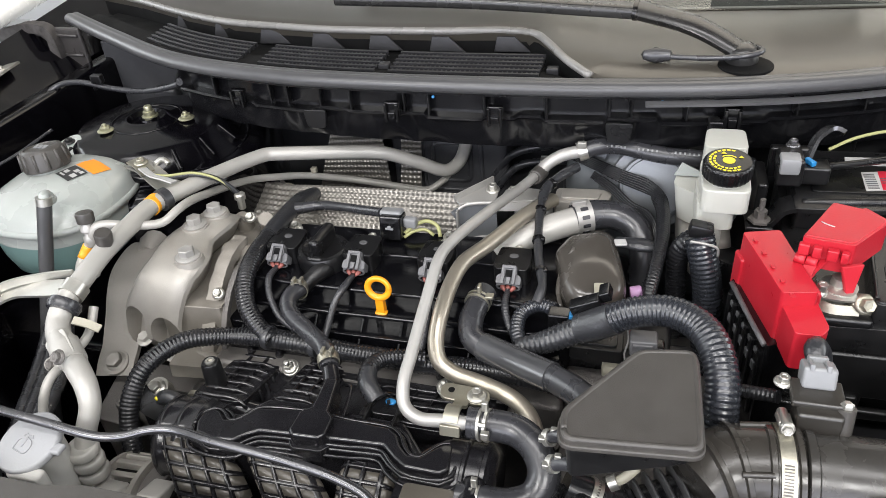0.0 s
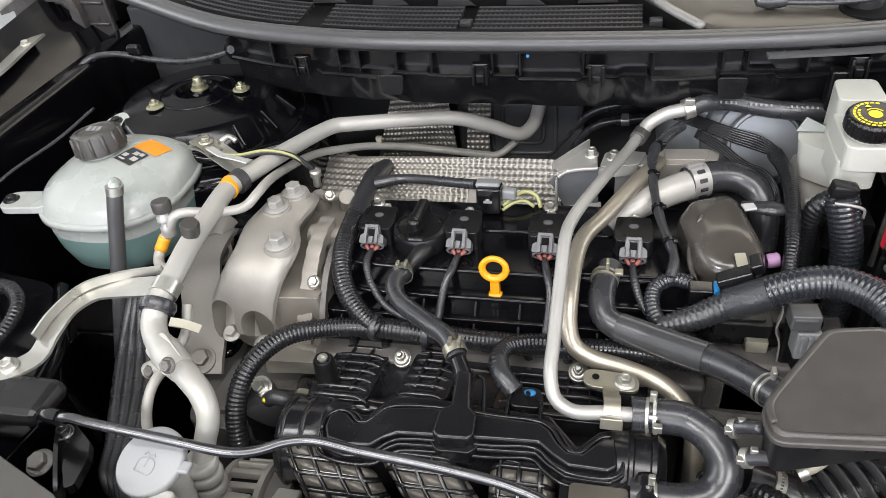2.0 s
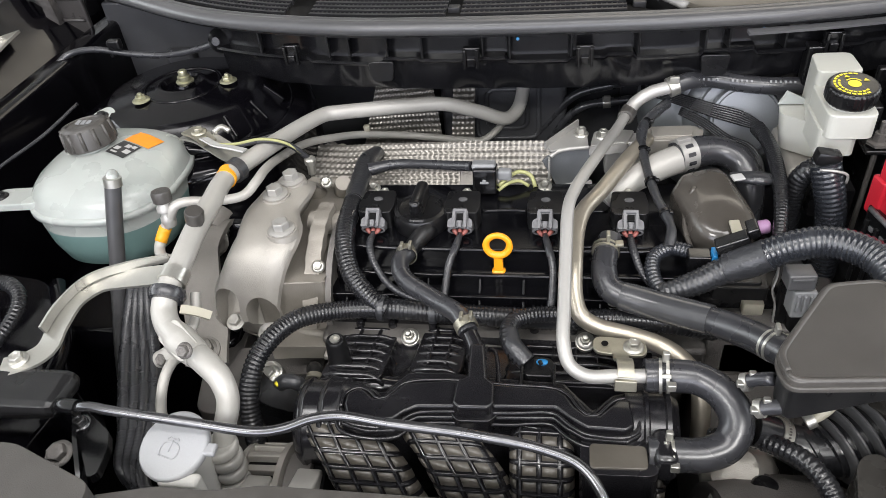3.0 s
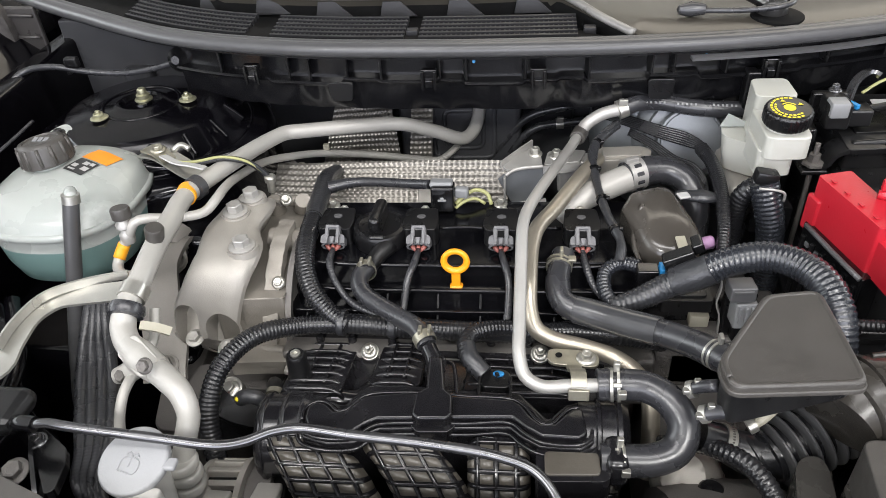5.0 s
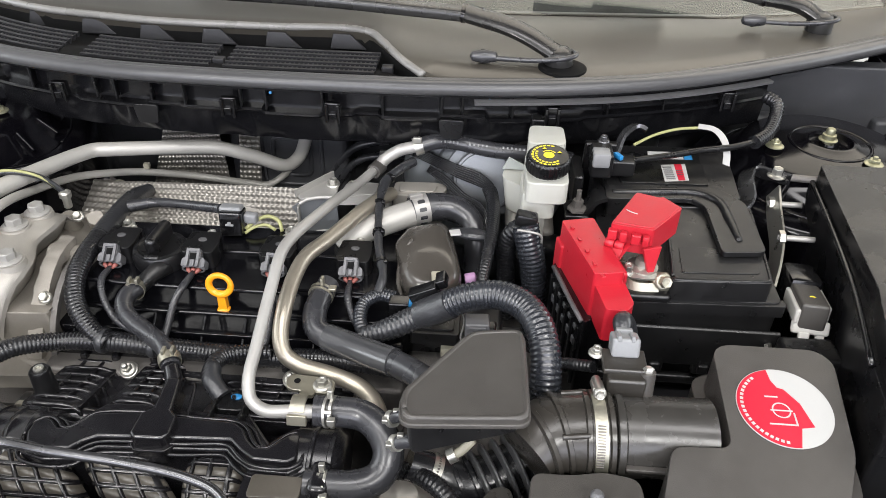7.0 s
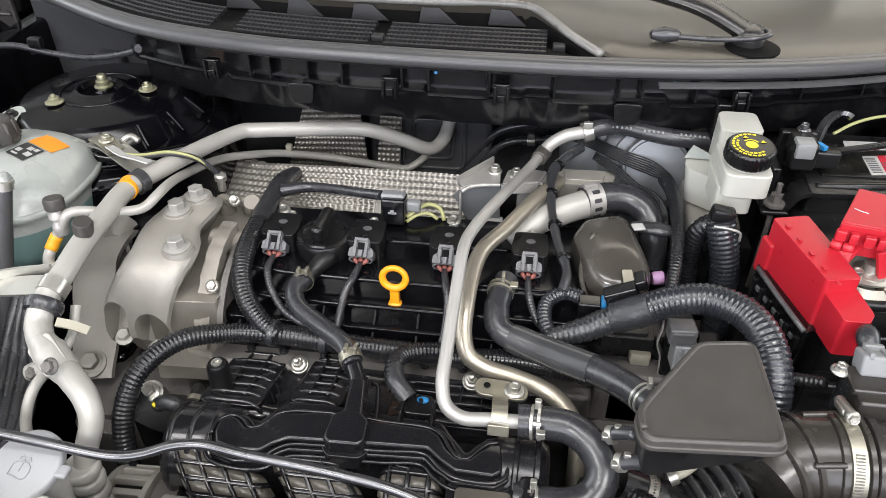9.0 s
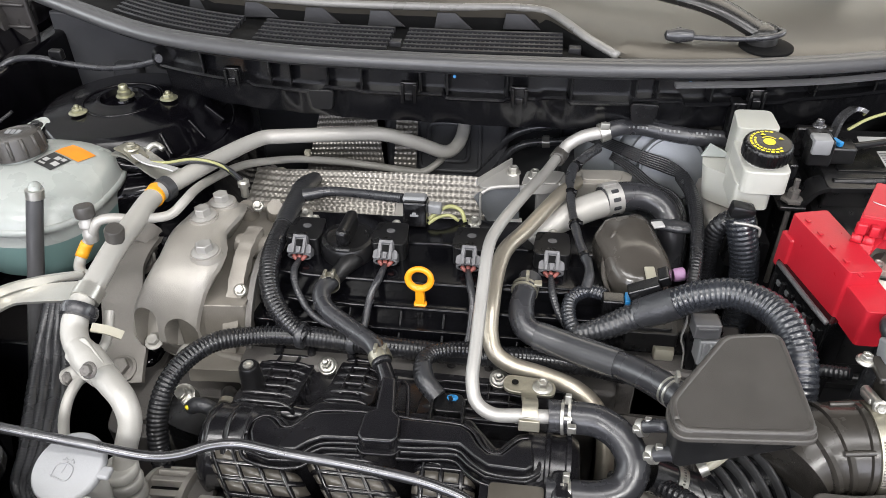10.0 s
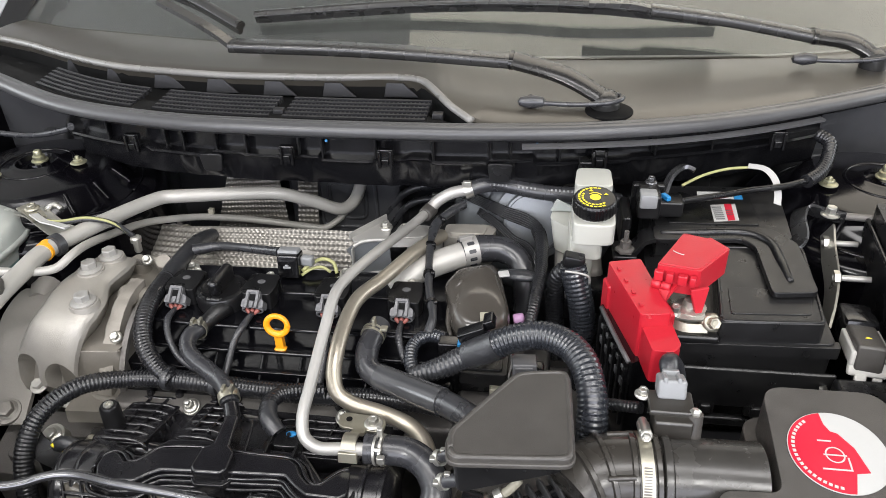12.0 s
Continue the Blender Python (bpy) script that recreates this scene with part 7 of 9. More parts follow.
for k in range(12):
    bm = mesh_new()
    prism(bm, rounded([(-0.0026, -0.0050), (0.0026, -0.0050), (0.0026, 0.0050), (-0.0026, 0.0050)], 0.0015, 3), 0.0212, 0.0221, 0.0003, BAND @ Matrix.Rotation(2 * math.pi * k / 12, 4, "Z") @ pose(0, 0, 0, 0, 90, 0) @ pose(0, 0, 0, 0, 0, 90))
    part("slot", bm, rubber, ec)
bm = mesh_new()
box(bm, BAND @ Vector((0.0, 0.0, 0.0)) + Vector((-0.004, -0.004, 0.0235)), (0.018, 0.007, 0.006), 0.001, (0, 0, 25))
part("clamp_ear", bm, alu_bright, ec)

# ---- sheet-metal bracket with two bolts ----
brk = thing("lifting_bracket", (-0.16, 0.85, 0.90), "bright sheet-metal bracket bolted behind the valve cover", "bracket")
bm = mesh_new()
prism(bm, rounded([(-0.225, 0.838), (-0.186, 0.890), (-0.174, 0.880), (-0.172, 0.842), (-0.204, 0.836), (-0.218, 0.827)], 0.003, 3), 0.9515, 0.9545, 0.0008)
strip(bm, [(-0.227, 0.836, 0.957), (-0.206, 0.865, 0.9575), (-0.185, 0.893, 0.958)], 0.010, 0.0025, (0, 0, 1))
tube(bm, [(-0.220, 0.828, 0.946), (-0.213, 0.832, 0.950), (-0.200, 0.836, 0.952), (-0.172, 0.840, 0.9525)], 0.0030, 10, 0.004)
part("plate", bm, alu_bright, brk)
bm = mesh_new()
strip(bm, [(-0.220, 0.829, 0.918), (-0.212, 0.834, 0.922), (-0.196, 0.838, 0.925), (-0.171, 0.841, 0.926)], 0.052, 0.003, (0, 0.08, 1))
part("front_web", bm, booster_zinc, brk, "dull zinc web")
bm = mesh_new()
strip(bm, [(-0.222, 0.827, 0.890), (-0.210, 0.829, 0.895), (-0.196, 0.832, 0.899), (-0.166, 0.836, 0.900)], 0.009, 0.0025, (0, 1, 0.3))
box(bm, (-0.2215, 0.826, 0.917), (0.003, 0.010, 0.056), 0.001)
part("edge_lip", bm, alu_bright, brk)
bm = mesh_new()
prism(bm, rounded([(-0.170, 0.844), (-0.164, 0.880), (-0.132, 0.885), (-0.112, 0.882), (-0.122, 0.853)], 0.005, 3), 0.9495, 0.9525, 0.0008)
strip(bm, [(-0.171, 0.842, 0.946), (-0.150, 0.844, 0.946), (-0.124, 0.851, 0.946)], 0.012, 0.003, (0, 0.2, 1))
box_between(bm, (-0.15, 0.855, 0.90), (-0.10, 0.882, 0.950), 0.004)
part("rear_plate", bm, alu_bright, brk)
for at in ((-0.181, 0.869, 0.9545), (-0.153, 0.866, 0.9525)):
    bm = mesh_new()
    hexbolt(bm, at, (0, -0.05, 1), 0.0062, 0.0095, 0.010)
    part("bolt", bm, zinc, brk)
bm = mesh_new()
prism(bm, rounded([(-0.098, 0.865), (-0.030, 0.868), (-0.022, 0.895), (-0.035, 0.905), (-0.098, 0.902)], 0.008), 0.90, 0.946, 0.004)
prism(bm, rounded([(-0.090, 0.872), (-0.040, 0.874), (-0.036, 0.895), (-0.090, 0.895)], 0.006), 0.945, 0.949, 0.0015)
part("cover_plate", bm, cast_alu, brk, "dull aluminium cover plate")

# ---- dome-shaped vacuum housing beside the valve cover ----
dome = thing("vacuum_housing", (-0.03, 0.70, 0.88), "smoky black plastic dome-shaped housing", "housing")
bm = mesh_new()
m = toward((-0.027, 0.690, 0.957), (0.08, -0.26, 0.95))
for r, z in ((0.020, 0.0), (0.028, -0.0015), (0.033, -0.005), (0.0365, -0.011), (0.038, -0.020), (0.037, -0.055), (0.034, -0.070)):
    for k in range(32):
        a = 2 * math.pi * k / 32
        bm.verts.new(m @ Vector((r * math.cos(a), r * math.sin(a), z)))
for x, y, z in ((-0.080, 0.748, 0.950), (-0.064, 0.774, 0.955), (-0.022, 0.797, 0.950), (-0.012, 0.788, 0.948), (-0.056, 0.738, 0.962), (-0.030, 0.772, 0.963), (-0.020, 0.772, 0.961), (-0.080, 0.755, 0.90), (-0.015, 0.79, 0.90), (-0.074, 0.742, 0.955)):
    bm.verts.new((x, y, z))
bmesh.ops.convex_hull(bm, input=list(bm.verts))
loose = [v for v in bm.verts if not v.link_faces]
bmesh.ops.delete(bm, geom=loose, context="VERTS")
bmesh.ops.dissolve_limit(bm, angle_limit=0.02, verts=list(bm.verts), edges=list(bm.edges))
bmesh.ops.triangulate(bm, faces=list(bm.faces))
bmesh.ops.subdivide_edges(bm, edges=[e for e in bm.edges if e.calc_length() > 0.018], cuts=8, use_grid_fill=True)
bmesh.ops.triangulate(bm, faces=list(bm.faces))
for k in range(3):
    bmesh.ops.smooth_vert(bm, verts=list(bm.verts), factor=0.5, use_axis_x=True, use_axis_y=True, use_axis_z=True)
part("body", bm, dome_brown, dome)
bm = mesh_new()
tube(bm, [(-0.056, 0.736, 0.9625), (-0.066, 0.716, 0.948), (-0.068, 0.690, 0.935), (-0.062, 0.668, 0.925)], 0.003, 8, 0.005)
part("edge_bead", bm, dome_brown, dome)
bm = mesh_new()
box(bm, (-0.020, 0.668, 0.954), (0.0115, 0.024, 0.0035), 0.0015, (16, 0, 8))
box(bm, (-0.0185, 0.657, 0.953), (0.0035, 0.004, 0.007), 0.001, (16, 0, 8))
part("tag", bm, cream_plastic, dome, "cream plastic tag")
bm = mesh_new()
box(bm, (-0.004, 0.762, 0.958), (0.014, 0.012, 0.003), 0.001, (0, 0, 15))
part("paper_tag", bm, paper_white, dome, "small white paper tag")
bm = mesh_new()
tube(bm, [(-0.01, 0.775, 0.95), (0.02, 0.765, 0.955), (0.045, 0.768, 0.95)], [0.008, 0.012, 0.006], 12, 0.005, flat=0.6)
part("flap", bm, tape_black, dome)
bm = mesh_new()
lathe(bm, [(0.007, 0), (0.008, 0.003), (0.008, 0.012), (0.006, 0.014)], toward((0.012, 0.706, 0.927), (1, 0.2, 0.1)), 16)
part("lilac_collar", bm, lilac_plastic, dome, "lilac plastic collar")
bm = mesh_new()
box_between(bm, (-0.06, 0.63, 0.86), (0.06, 0.70, 0.905), 0.006)
part("base", bm, satin_black, dome)
bm = mesh_new()
box_between(bm, (0.03, 0.60, 0.82), (0.085, 0.66, 0.90), 0.006)
part("side_bracket", bm, satin_black, dome)
bm = mesh_new()
box_between(bm, (-0.05, 0.60, 0.80), (0.06, 0.64, 0.875), 0.006)
part("front_bracket", bm, cast_dark, dome, "dull cast bracket")
bm = mesh_new()
box(bm, (0.000, 0.628, 0.882), (0.022, 0.018, 0.018), 0.003)
part("cream_block", bm, cream_plastic, dome, "cream plastic block")
plugs = thing("gearbox_plug", (0.033, 0.60, 0.86), "two stacked grey plugs on a bracket beside the conduit", "connector")
bm = mesh_new()
box(bm, (0.030, 0.602, 0.9455), (0.027, 0.022, 0.018), 0.002, (-4, 0, 4))
box(bm, (0.030, 0.5915, 0.951), (0.020, 0.004, 0.003), 0.0008, (-4, 0, 4))
part("upper_plug", bm, grey_plastic, plugs, "dark grey plug")
bm = mesh_new()
box(bm, (0.036, 0.600, 0.918), (0.023, 0.022, 0.032), 0.002, (-4, 0, 4))
for dx in (-0.006, 0.0, 0.006):
    box(bm, (0.036 + dx, 0.588, 0.922), (0.0025, 0.004, 0.020), 0.0006, (-4, 0, 4))
part("lower_plug", bm, pale_plastic, plugs, "paler grey plug")
bm = mesh_new()
strip(bm, [(0.012, 0.625, 0.958), (0.016, 0.622, 0.935), (0.013, 0.618, 0.915), (0.018, 0.616, 0.90), (0.020, 0.614, 0.87)], 0.010, 0.0018, (0.2, 1, 0))
part("stay", bm, alu_bright, plugs, "thin bright metal stay")
bm = mesh_new()
box_between(bm, (0.020, 0.608, 0.84), (0.052, 0.625, 0.935), 0.003)
part("bracket", bm, satin_black, plugs)
bm = mesh_new()
prism(bm, rounded([(-0.046, 0.616), (0.010, 0.616), (0.010, 0.664), (-0.046, 0.664)], 0.004), 0.90, 0.9165, 0.002)
prism(bm, rounded([(-0.040, 0.622), (0.004, 0.622), (0.004, 0.658), (-0.040, 0.658)], 0.004), 0.916, 0.919, 0.001)
part("tray", bm, grain_black, dome)

# ---- corrugated hoses to the battery side ----
big = thing("corrugated_conduit", (0.0, 0.60, 0.90), "thick corrugated black conduit arching over the gearbox", "wiring conduit", "wiring conduits")
bm = mesh_new()
tube(bm, [(-0.100, 0.606, 0.915), (-0.070, 0.610, 0.925), (-0.040, 0.617, 0.938), (-0.018, 0.618, 0.950)], [0.010, 0.0130, 0.0148, 0.0155], 18, rib=0.0010, pitch=0.0056, waves=0.03)
part("taped_conduit", bm, tape_black, big)
bm = mesh_new()
tube(bm, [(-0.035, 0.618, 0.942), (-0.012, 0.614, 0.957), (0.000, 0.612, 0.966)], 0.0168, 18, 0.005, waves=0.10)
part("tape_wrap", bm, tape_black, big)
bm = mesh_new()
tube(bm, [(-0.006, 0.613, 0.962), (0.018, 0.612, 0.976), (0.050, 0.606, 0.987), (0.078, 0.586, 0.990), (0.093, 0.560, 0.986), (0.100, 0.535, 0.970), (0.101, 0.518, 0.945), (0.101, 0.51, 0.90)], 0.0160, 20, rib=0.0011, pitch=0.0052)
part("conduit", bm, conduit_lit, big)
bm = mesh_new()
box(bm, (-0.030, 0.632, 0.962), (0.034, 0.016, 0.018), 0.002, (0, -25, 0))
box(bm, (-0.012, 0.640, 0.976), (0.012, 0.020, 0.012), 0.002, (0, -25, 0))
part("holder_clip", bm, gloss_black, big)
bm = mesh_new()
tube(bm, [(-0.098, 0.612, 0.912), (-0.106, 0.632, 0.918), (-0.103, 0.655, 0.925), (-0.085, 0.664, 0.930), (-0.066, 0.656, 0.932)], 0.0085, 14, rib=0.0009, pitch=0.0045)
part("branch", bm, conduit_lit, big)
bm = mesh_new()
box(bm, (-0.060, 0.640, 0.934), (0.024, 0.018, 0.020), 0.002)
part("branch_plug", bm, gloss_black, big)
bm = mesh_new()
box(bm, (-0.046, 0.636, 0.940), (0.005, 0.016, 0.018), 0.001)
part("plug_lock", bm, blue_plastic, big, "blue connector lock")
bm = mesh_new()
tube(bm, [(-0.072, 0.905, 0.978), (-0.086, 0.885, 0.978), (-0.104, 0.857, 0.973), (-0.108, 0.830, 0.967), (-0.105, 0.785, 0.958), (-0.097, 0.730, 0.952), (-0.085, 0.680, 0.945), (-0.088, 0.660, 0.935)], [0.0075, 0.0075, 0.0065, 0.0058, 0.0055, 0.0052, 0.0056, 0.0056], 12, 0.003, waves=0.22)
part("taped_branch", bm, tape_black, big)
for at, d in (((-0.1005, 0.862, 0.974), (0.6, 0.8, 0.1)), ((-0.1075, 0.812, 0.9635), (-0.05, 1, 0.2)), ((-0.101, 0.757, 0.955), (-0.15, 1, 0.1)), ((-0.090, 0.702, 0.949), (-0.25, 1, 0.1))):
    bm = mesh_new()
    lathe(bm, [(0.0050, -0.0025), (0.0080, -0.0022), (0.0080, 0.0022), (0.0050, 0.0025)], toward(at, d), 12)
    box(bm, (at[0] + 0.006, at[1] - 0.004, at[2] + 0.005), (0.005, 0.005, 0.004), 0.001)
    part("cable_tie", bm, gloss_black, big)
vert = thing("vertical_conduit", (0.08, 0.72, 0.85), "corrugated black conduit rising beside the brake reservoir", "wiring conduit", "wiring conduits")
bm = mesh_new()
tube(bm, [(0.082, 0.750, 0.984), (0.085, 0.745, 0.972), (0.090, 0.740, 0.955), (0.096, 0.736, 0.930), (0.101, 0.735, 0.89), (0.106, 0.735, 0.80)], 0.0168, 20, rib=0.0009, pitch=0.0054)
part("conduit", bm, conduit_lit, vert)
bm = mesh_new()
tube(bm, [(0.080, 0.764, 0.972), (0.070, 0.764, 0.964), (0.063, 0.766, 0.945), (0.064, 0.769, 0.90), (0.068, 0.77, 0.82)], 0.0125, 16, rib=0.0009, pitch=0.0050)
part("rear_conduit", bm, conduit, vert)
bm = mesh_new()
box(bm, (0.083, 0.752, 0.991), (0.026, 0.018, 0.016), 0.003, (0, 10, 0))
part("end_block", bm, satin_black, vert)
bm = mesh_new()
tube(bm, [(0.072, 0.734, 0.986), (0.090, 0.732, 0.985), (0.101, 0.733, 0.980), (0.103, 0.735, 0.968)], 0.0016, 8, 0.003)
part("wire_clip", bm, alu_bright, vert, "bright wire clip")
# ribbon of cables in front of the booster
ribbon = thing("cable_ribbon", (0.0, 0.85, 0.88), "flat bundle of black cables running to a braided sleeve", "cable bundle")
for k in range(6):
    o = 0.0036 * k
    bm = mesh_new()
    tube(bm, [(-0.098, 0.975 - o * 0.4, 0.972 - o * 0.5), (-0.050, 0.940 - o * 0.5, 0.972 - o * 0.5), (-0.010, 0.912 - o * 0.6, 0.971 - o * 0.6), (0.024 - o * 0.2, 0.895 - o * 0.7, 0.968 - o * 0.5), (0.044 - o * 0.5, 0.870 - o * 0.4, 0.962), (0.050 - o * 0.6, 0.835, 0.955)], 0.0022, 8, 0.006)
    part("cable", bm, conduit, ribbon)
bm = mesh_new()
tube(bm, [(0.036, 0.868, 0.962), (0.042, 0.835, 0.962), (0.043, 0.780, 0.958), (0.036, 0.715, 0.945), (0.030, 0.68, 0.925)], [0.0095, 0.0086, 0.0084, 0.0080, 0.0076], 16, rib=0.0005, pitch=0.004)
part("braided_sleeve", bm, conduit, ribbon)
for k in range(4):
    o = 0.0034 * k
    bm = mesh_new()
    tube(bm, [(-0.050 - o * 0.3, 0.922 - o * 0.6, 0.962 - o * 0.4), (-0.022 - o * 0.3, 0.896 - o * 0.6, 0.958 - o * 0.5), (0.004 - o * 0.3, 0.868 - o * 0.6, 0.950 - o * 0.5), (0.026 - o * 0.4, 0.850 - o * 0.6, 0.948 - o * 0.4), (0.038 - o * 0.6, 0.830 - o * 0.5, 0.936), (0.040 - o * 0.7, 0.805, 0.91), (0.040 - o * 0.6, 0.79, 0.87)], 0.0021, 8, 0.006)
    part("branch_cable", bm, conduit, ribbon)
for pts in ([(-0.272, 1.075, 0.800), (-0.250, 1.070, 0.836), (-0.229, 1.070, 0.861), (-0.201, 1.070, 0.896), (-0.186, 1.070, 0.908), (-0.170, 1.070, 0.915), (-0.126, 1.070, 0.925), (-0.08, 1.075, 0.935)], [(-0.240, 1.069, 0.806), (-0.220, 1.067, 0.838), (-0.196, 1.066, 0.873), (-0.182, 1.066, 0.886), (-0.164, 1.066, 0.893), (-0.136, 1.066, 0.897), (-0.085, 1.067, 0.902), (-0.05, 1.070, 0.90)]):
    bm = mesh_new()
    tube(bm, pts, 0.0065, 10, 0.006)
    solo("firewall_hose", bm, rubber, "slim black hose curving up the firewall", "hose", "firewall hoses")
bm = mesh_new()
lathe(bm, [(0.0066, -0.006), (0.009, -0.006), (0.009, 0.006), (0.0066, 0.006)], toward((-0.139, 1.066, 0.8965), (1, 0, 0.1)), 16)
box(bm, (-0.139, 1.058, 0.9065), (0.010, 0.006, 0.010), 0.001)
solo("hose_clip", bm, zinc, "bright clip on the firewall hose", "hose clip")
bm = mesh_new()
loop = rounded([(-0.312, 0.800), (-0.242, 0.800), (-0.242, 0.935), (-0.312, 0.935)], 0.020, 6)
tube(bm, [(x, 1.118, z) for x, z in loop] + [(loop[0][0], 1.118, loop[0][1])], 0.007, 10, 0.008)
prism(bm, rounded([(-0.305, 0.81), (-0.249, 0.81), (-0.249, 0.928), (-0.305, 0.928)], 0.02), 0, 0.006, 0.002, pose(0, 1.126, 0, 90, 0, 0))
solo("firewall_grommet", bm, seal_rubber, "black rubber pass-through frame in the firewall", "grommet", kind="structure")
# sensor connector and yellow-green sleeve behind the cover
sc = thing("rear_sensor_connector", (-0.30, 0.79, 0.92), "black and pale connector behind the valve cover", "connector")
bm = mesh_new()
box(bm, (-0.300, 0.786, 0.940), (0.030, 0.026, 0.034), 0.003, (-10, 0, 0))
part("housing", bm, gloss_black, sc)
bm = mesh_new()
box(bm, (-0.302, 0.793, 0.956), (0.030, 0.018, 0.008), 0.003, (-10, 0, 0))
box(bm, (-0.276, 0.789, 0.945), (0.018, 0.012, 0.014), 0.003, (0, 0, -6))
part("plug", bm, pale_plastic, sc, "pale grey plug")
bm = mesh_new()
box(bm, (-0.300, 0.7715, 0.943), (0.011, 0.003, 0.003), 0.001, (-10, 0, 0))
box(bm, (-0.300, 0.7715, 0.9455), (0.0050, 0.003, 0.004), 0.0012, (-10, 0, 0))
part("window", bm, pale_plastic, sc)
bm = mesh_new()
tube(bm, [(-0.318, 0.796, 0.952), (-0.345, 0.810, 0.944), (-0.390, 0.828, 0.935), (-0.430, 0.835, 0.930), (-0.462, 0.825, 0.928)], [0.0065, 0.0065, 0.0062, 0.007, 0.009], 12, 0.005)
part("cable", bm, rubber, sc)
bm = mesh_new()
tube(bm, [(-0.284, 0.784, 0.930), (-0.272, 0.792, 0.938), (-0.258, 0.802, 0.940), (-0.244, 0.802, 0.934), (-0.238, 0.794, 0.922)], 0.0026, 10, 0.004)
tube(bm, [(-0.284, 0.780, 0.926), (-0.272, 0.787, 0.932), (-0.258, 0.793, 0.932), (-0.246, 0.792, 0.925)], 0.0022, 10, 0.004)
part("sleeve", bm, yellow_tube, sc, "yellow-green sleeve")

# ---- brake booster and reservoir ----
bo = thing("brake_booster", (0.05, 0.98, 0.80), "pale zinc brake booster drum on the firewall", "brake booster")
bm = mesh_new()
m = toward((0.030, 0.985, 0.925), (0, -1, 0.35))
lathe(bm, [(0.125, -0.08), (0.125, 0.01), (0.115, 0.03), (0.095, 0.045), (0.075, 0.050), (0.070, 0.062), (0.045, 0.070), (0.040, 0.085), (0, 0.085)], m, 48)
part("drum", bm, booster_zinc, bo)
bm = mesh_new()
for r, z in ((0.060, 0.066), (0.046, 0.078)):
    lathe(bm, [(r - 0.004, z - 0.004), (r, z), (r - 0.002, z + 0.004), (r - 0.006, z + 0.004)], m, 40)
part("collar_ring", bm, booster_zinc, bo)
bm = mesh_new()
box_between(bm, (0.062, 0.80, 0.90), (0.125, 0.96, 0.945), 0.010)
lathe(bm, [(0.022, 0), (0.022, 0.17)], toward((0.094, 0.965, 0.915), (0, -1, 0)), 20)
part("master_cylinder", bm, cast_alu, bo)
res = thing("brake_fluid_reservoir", (0.10, 0.82, 0.93), "milky white brake fluid reservoir with a black and yellow cap", "brake reservoir")
bm = mesh_new()
prism(bm, rounded([(0.080, 0.835), (0.131, 0.835), (0.130, 0.888), (0.084, 0.888)], 0.010), 0.985, 1.052, 0.007, taper=0.97, segments=3)
prism(bm, rounded([(0.079, 0.765), (0.131, 0.765), (0.133, 0.845), (0.079, 0.845)], 0.012), 1.006, 1.034, 0.009, segments=3)
part("body", bm, brake_white, res)
bm = mesh_new()
prism(bm, rounded([(0.076, 0.772), (0.118, 0.772), (0.120, 0.84), (0.076, 0.84)], 0.010), 0.980, 1.012, 0.004)
part("tub", bm, brake_white, res)
bm = mesh_new()
prism(bm, rounded([(0.051, 0.842), (0.092, 0.812), (0.118, 0.815), (0.120, 0.878), (0.058, 0.882)], 0.010), -0.996, -0.948, 0.006, Matrix.Diagonal((1, 1, -1, 1)), taper=0.80)
part("side_chamber", bm, brake_white, res, "translucent lower side chamber")
bm = mesh_new()
prism(bm, [(-0.026, -0.002), (0.010, -0.002), (0.010, 0.002), (-0.018, 0.016)], -0.0012, 0.0012, 0.0006, pose(0.078, 0.862, 1.000, 90, 0, 0))
part("fin", bm, tank_white, res)
bm = mesh_new()
box(bm, (0.099, 0.79, 0.965), (0.018, 0.018, 0.05), 0.004)
part("outlet_neck", bm, brake_white, res)
bm = mesh_new()
lathe(bm, [(0.021, 1.03), (0.021, 1.042)], Matrix.Translation((0.105, 0.793, 0)), 28)
part("filler_neck", bm, brake_white, res)
bm = mesh_new()
m = toward((0.105, 0.793, 1.040), (0, -0.12, 1))
lathe(bm, [(0.0245, 0), (0.0265, 0.003), (0.0265, 0.016), (0.0245, 0.019), (0.0225, 0.0195), (0, 0.0195)], m, 96)
for i, v in enumerate(bm.verts):
    if i < 96 * 4 and i % 3 == 0:
        c = m.inverted() @ v.co
        v.co = m @ Vector((c.x * 1.025, c.y * 1.025, c.z))
bc = part("cap", bm, satin_black, res, "black ribbed cap with yellow print")
bm = mesh_new()


def arc_band(bm, m, r0, r1, a0, a1, z, steps=14):
    va = [bm.verts.new(m @ Vector((r0 * math.cos(a0 + (a1 - a0) * k / steps), r0 * math.sin(a0 + (a1 - a0) * k / steps), z))) for k in range(steps + 1)]
    vb = [bm.verts.new(m @ Vector((r1 * math.cos(a0 + (a1 - a0) * k / steps), r1 * math.sin(a0 + (a1 - a0) * k / steps), z))) for k in range(steps + 1)]
    for k in range(steps):
        bm.faces.new((va[k], va[k + 1], vb[k + 1], vb[k]))


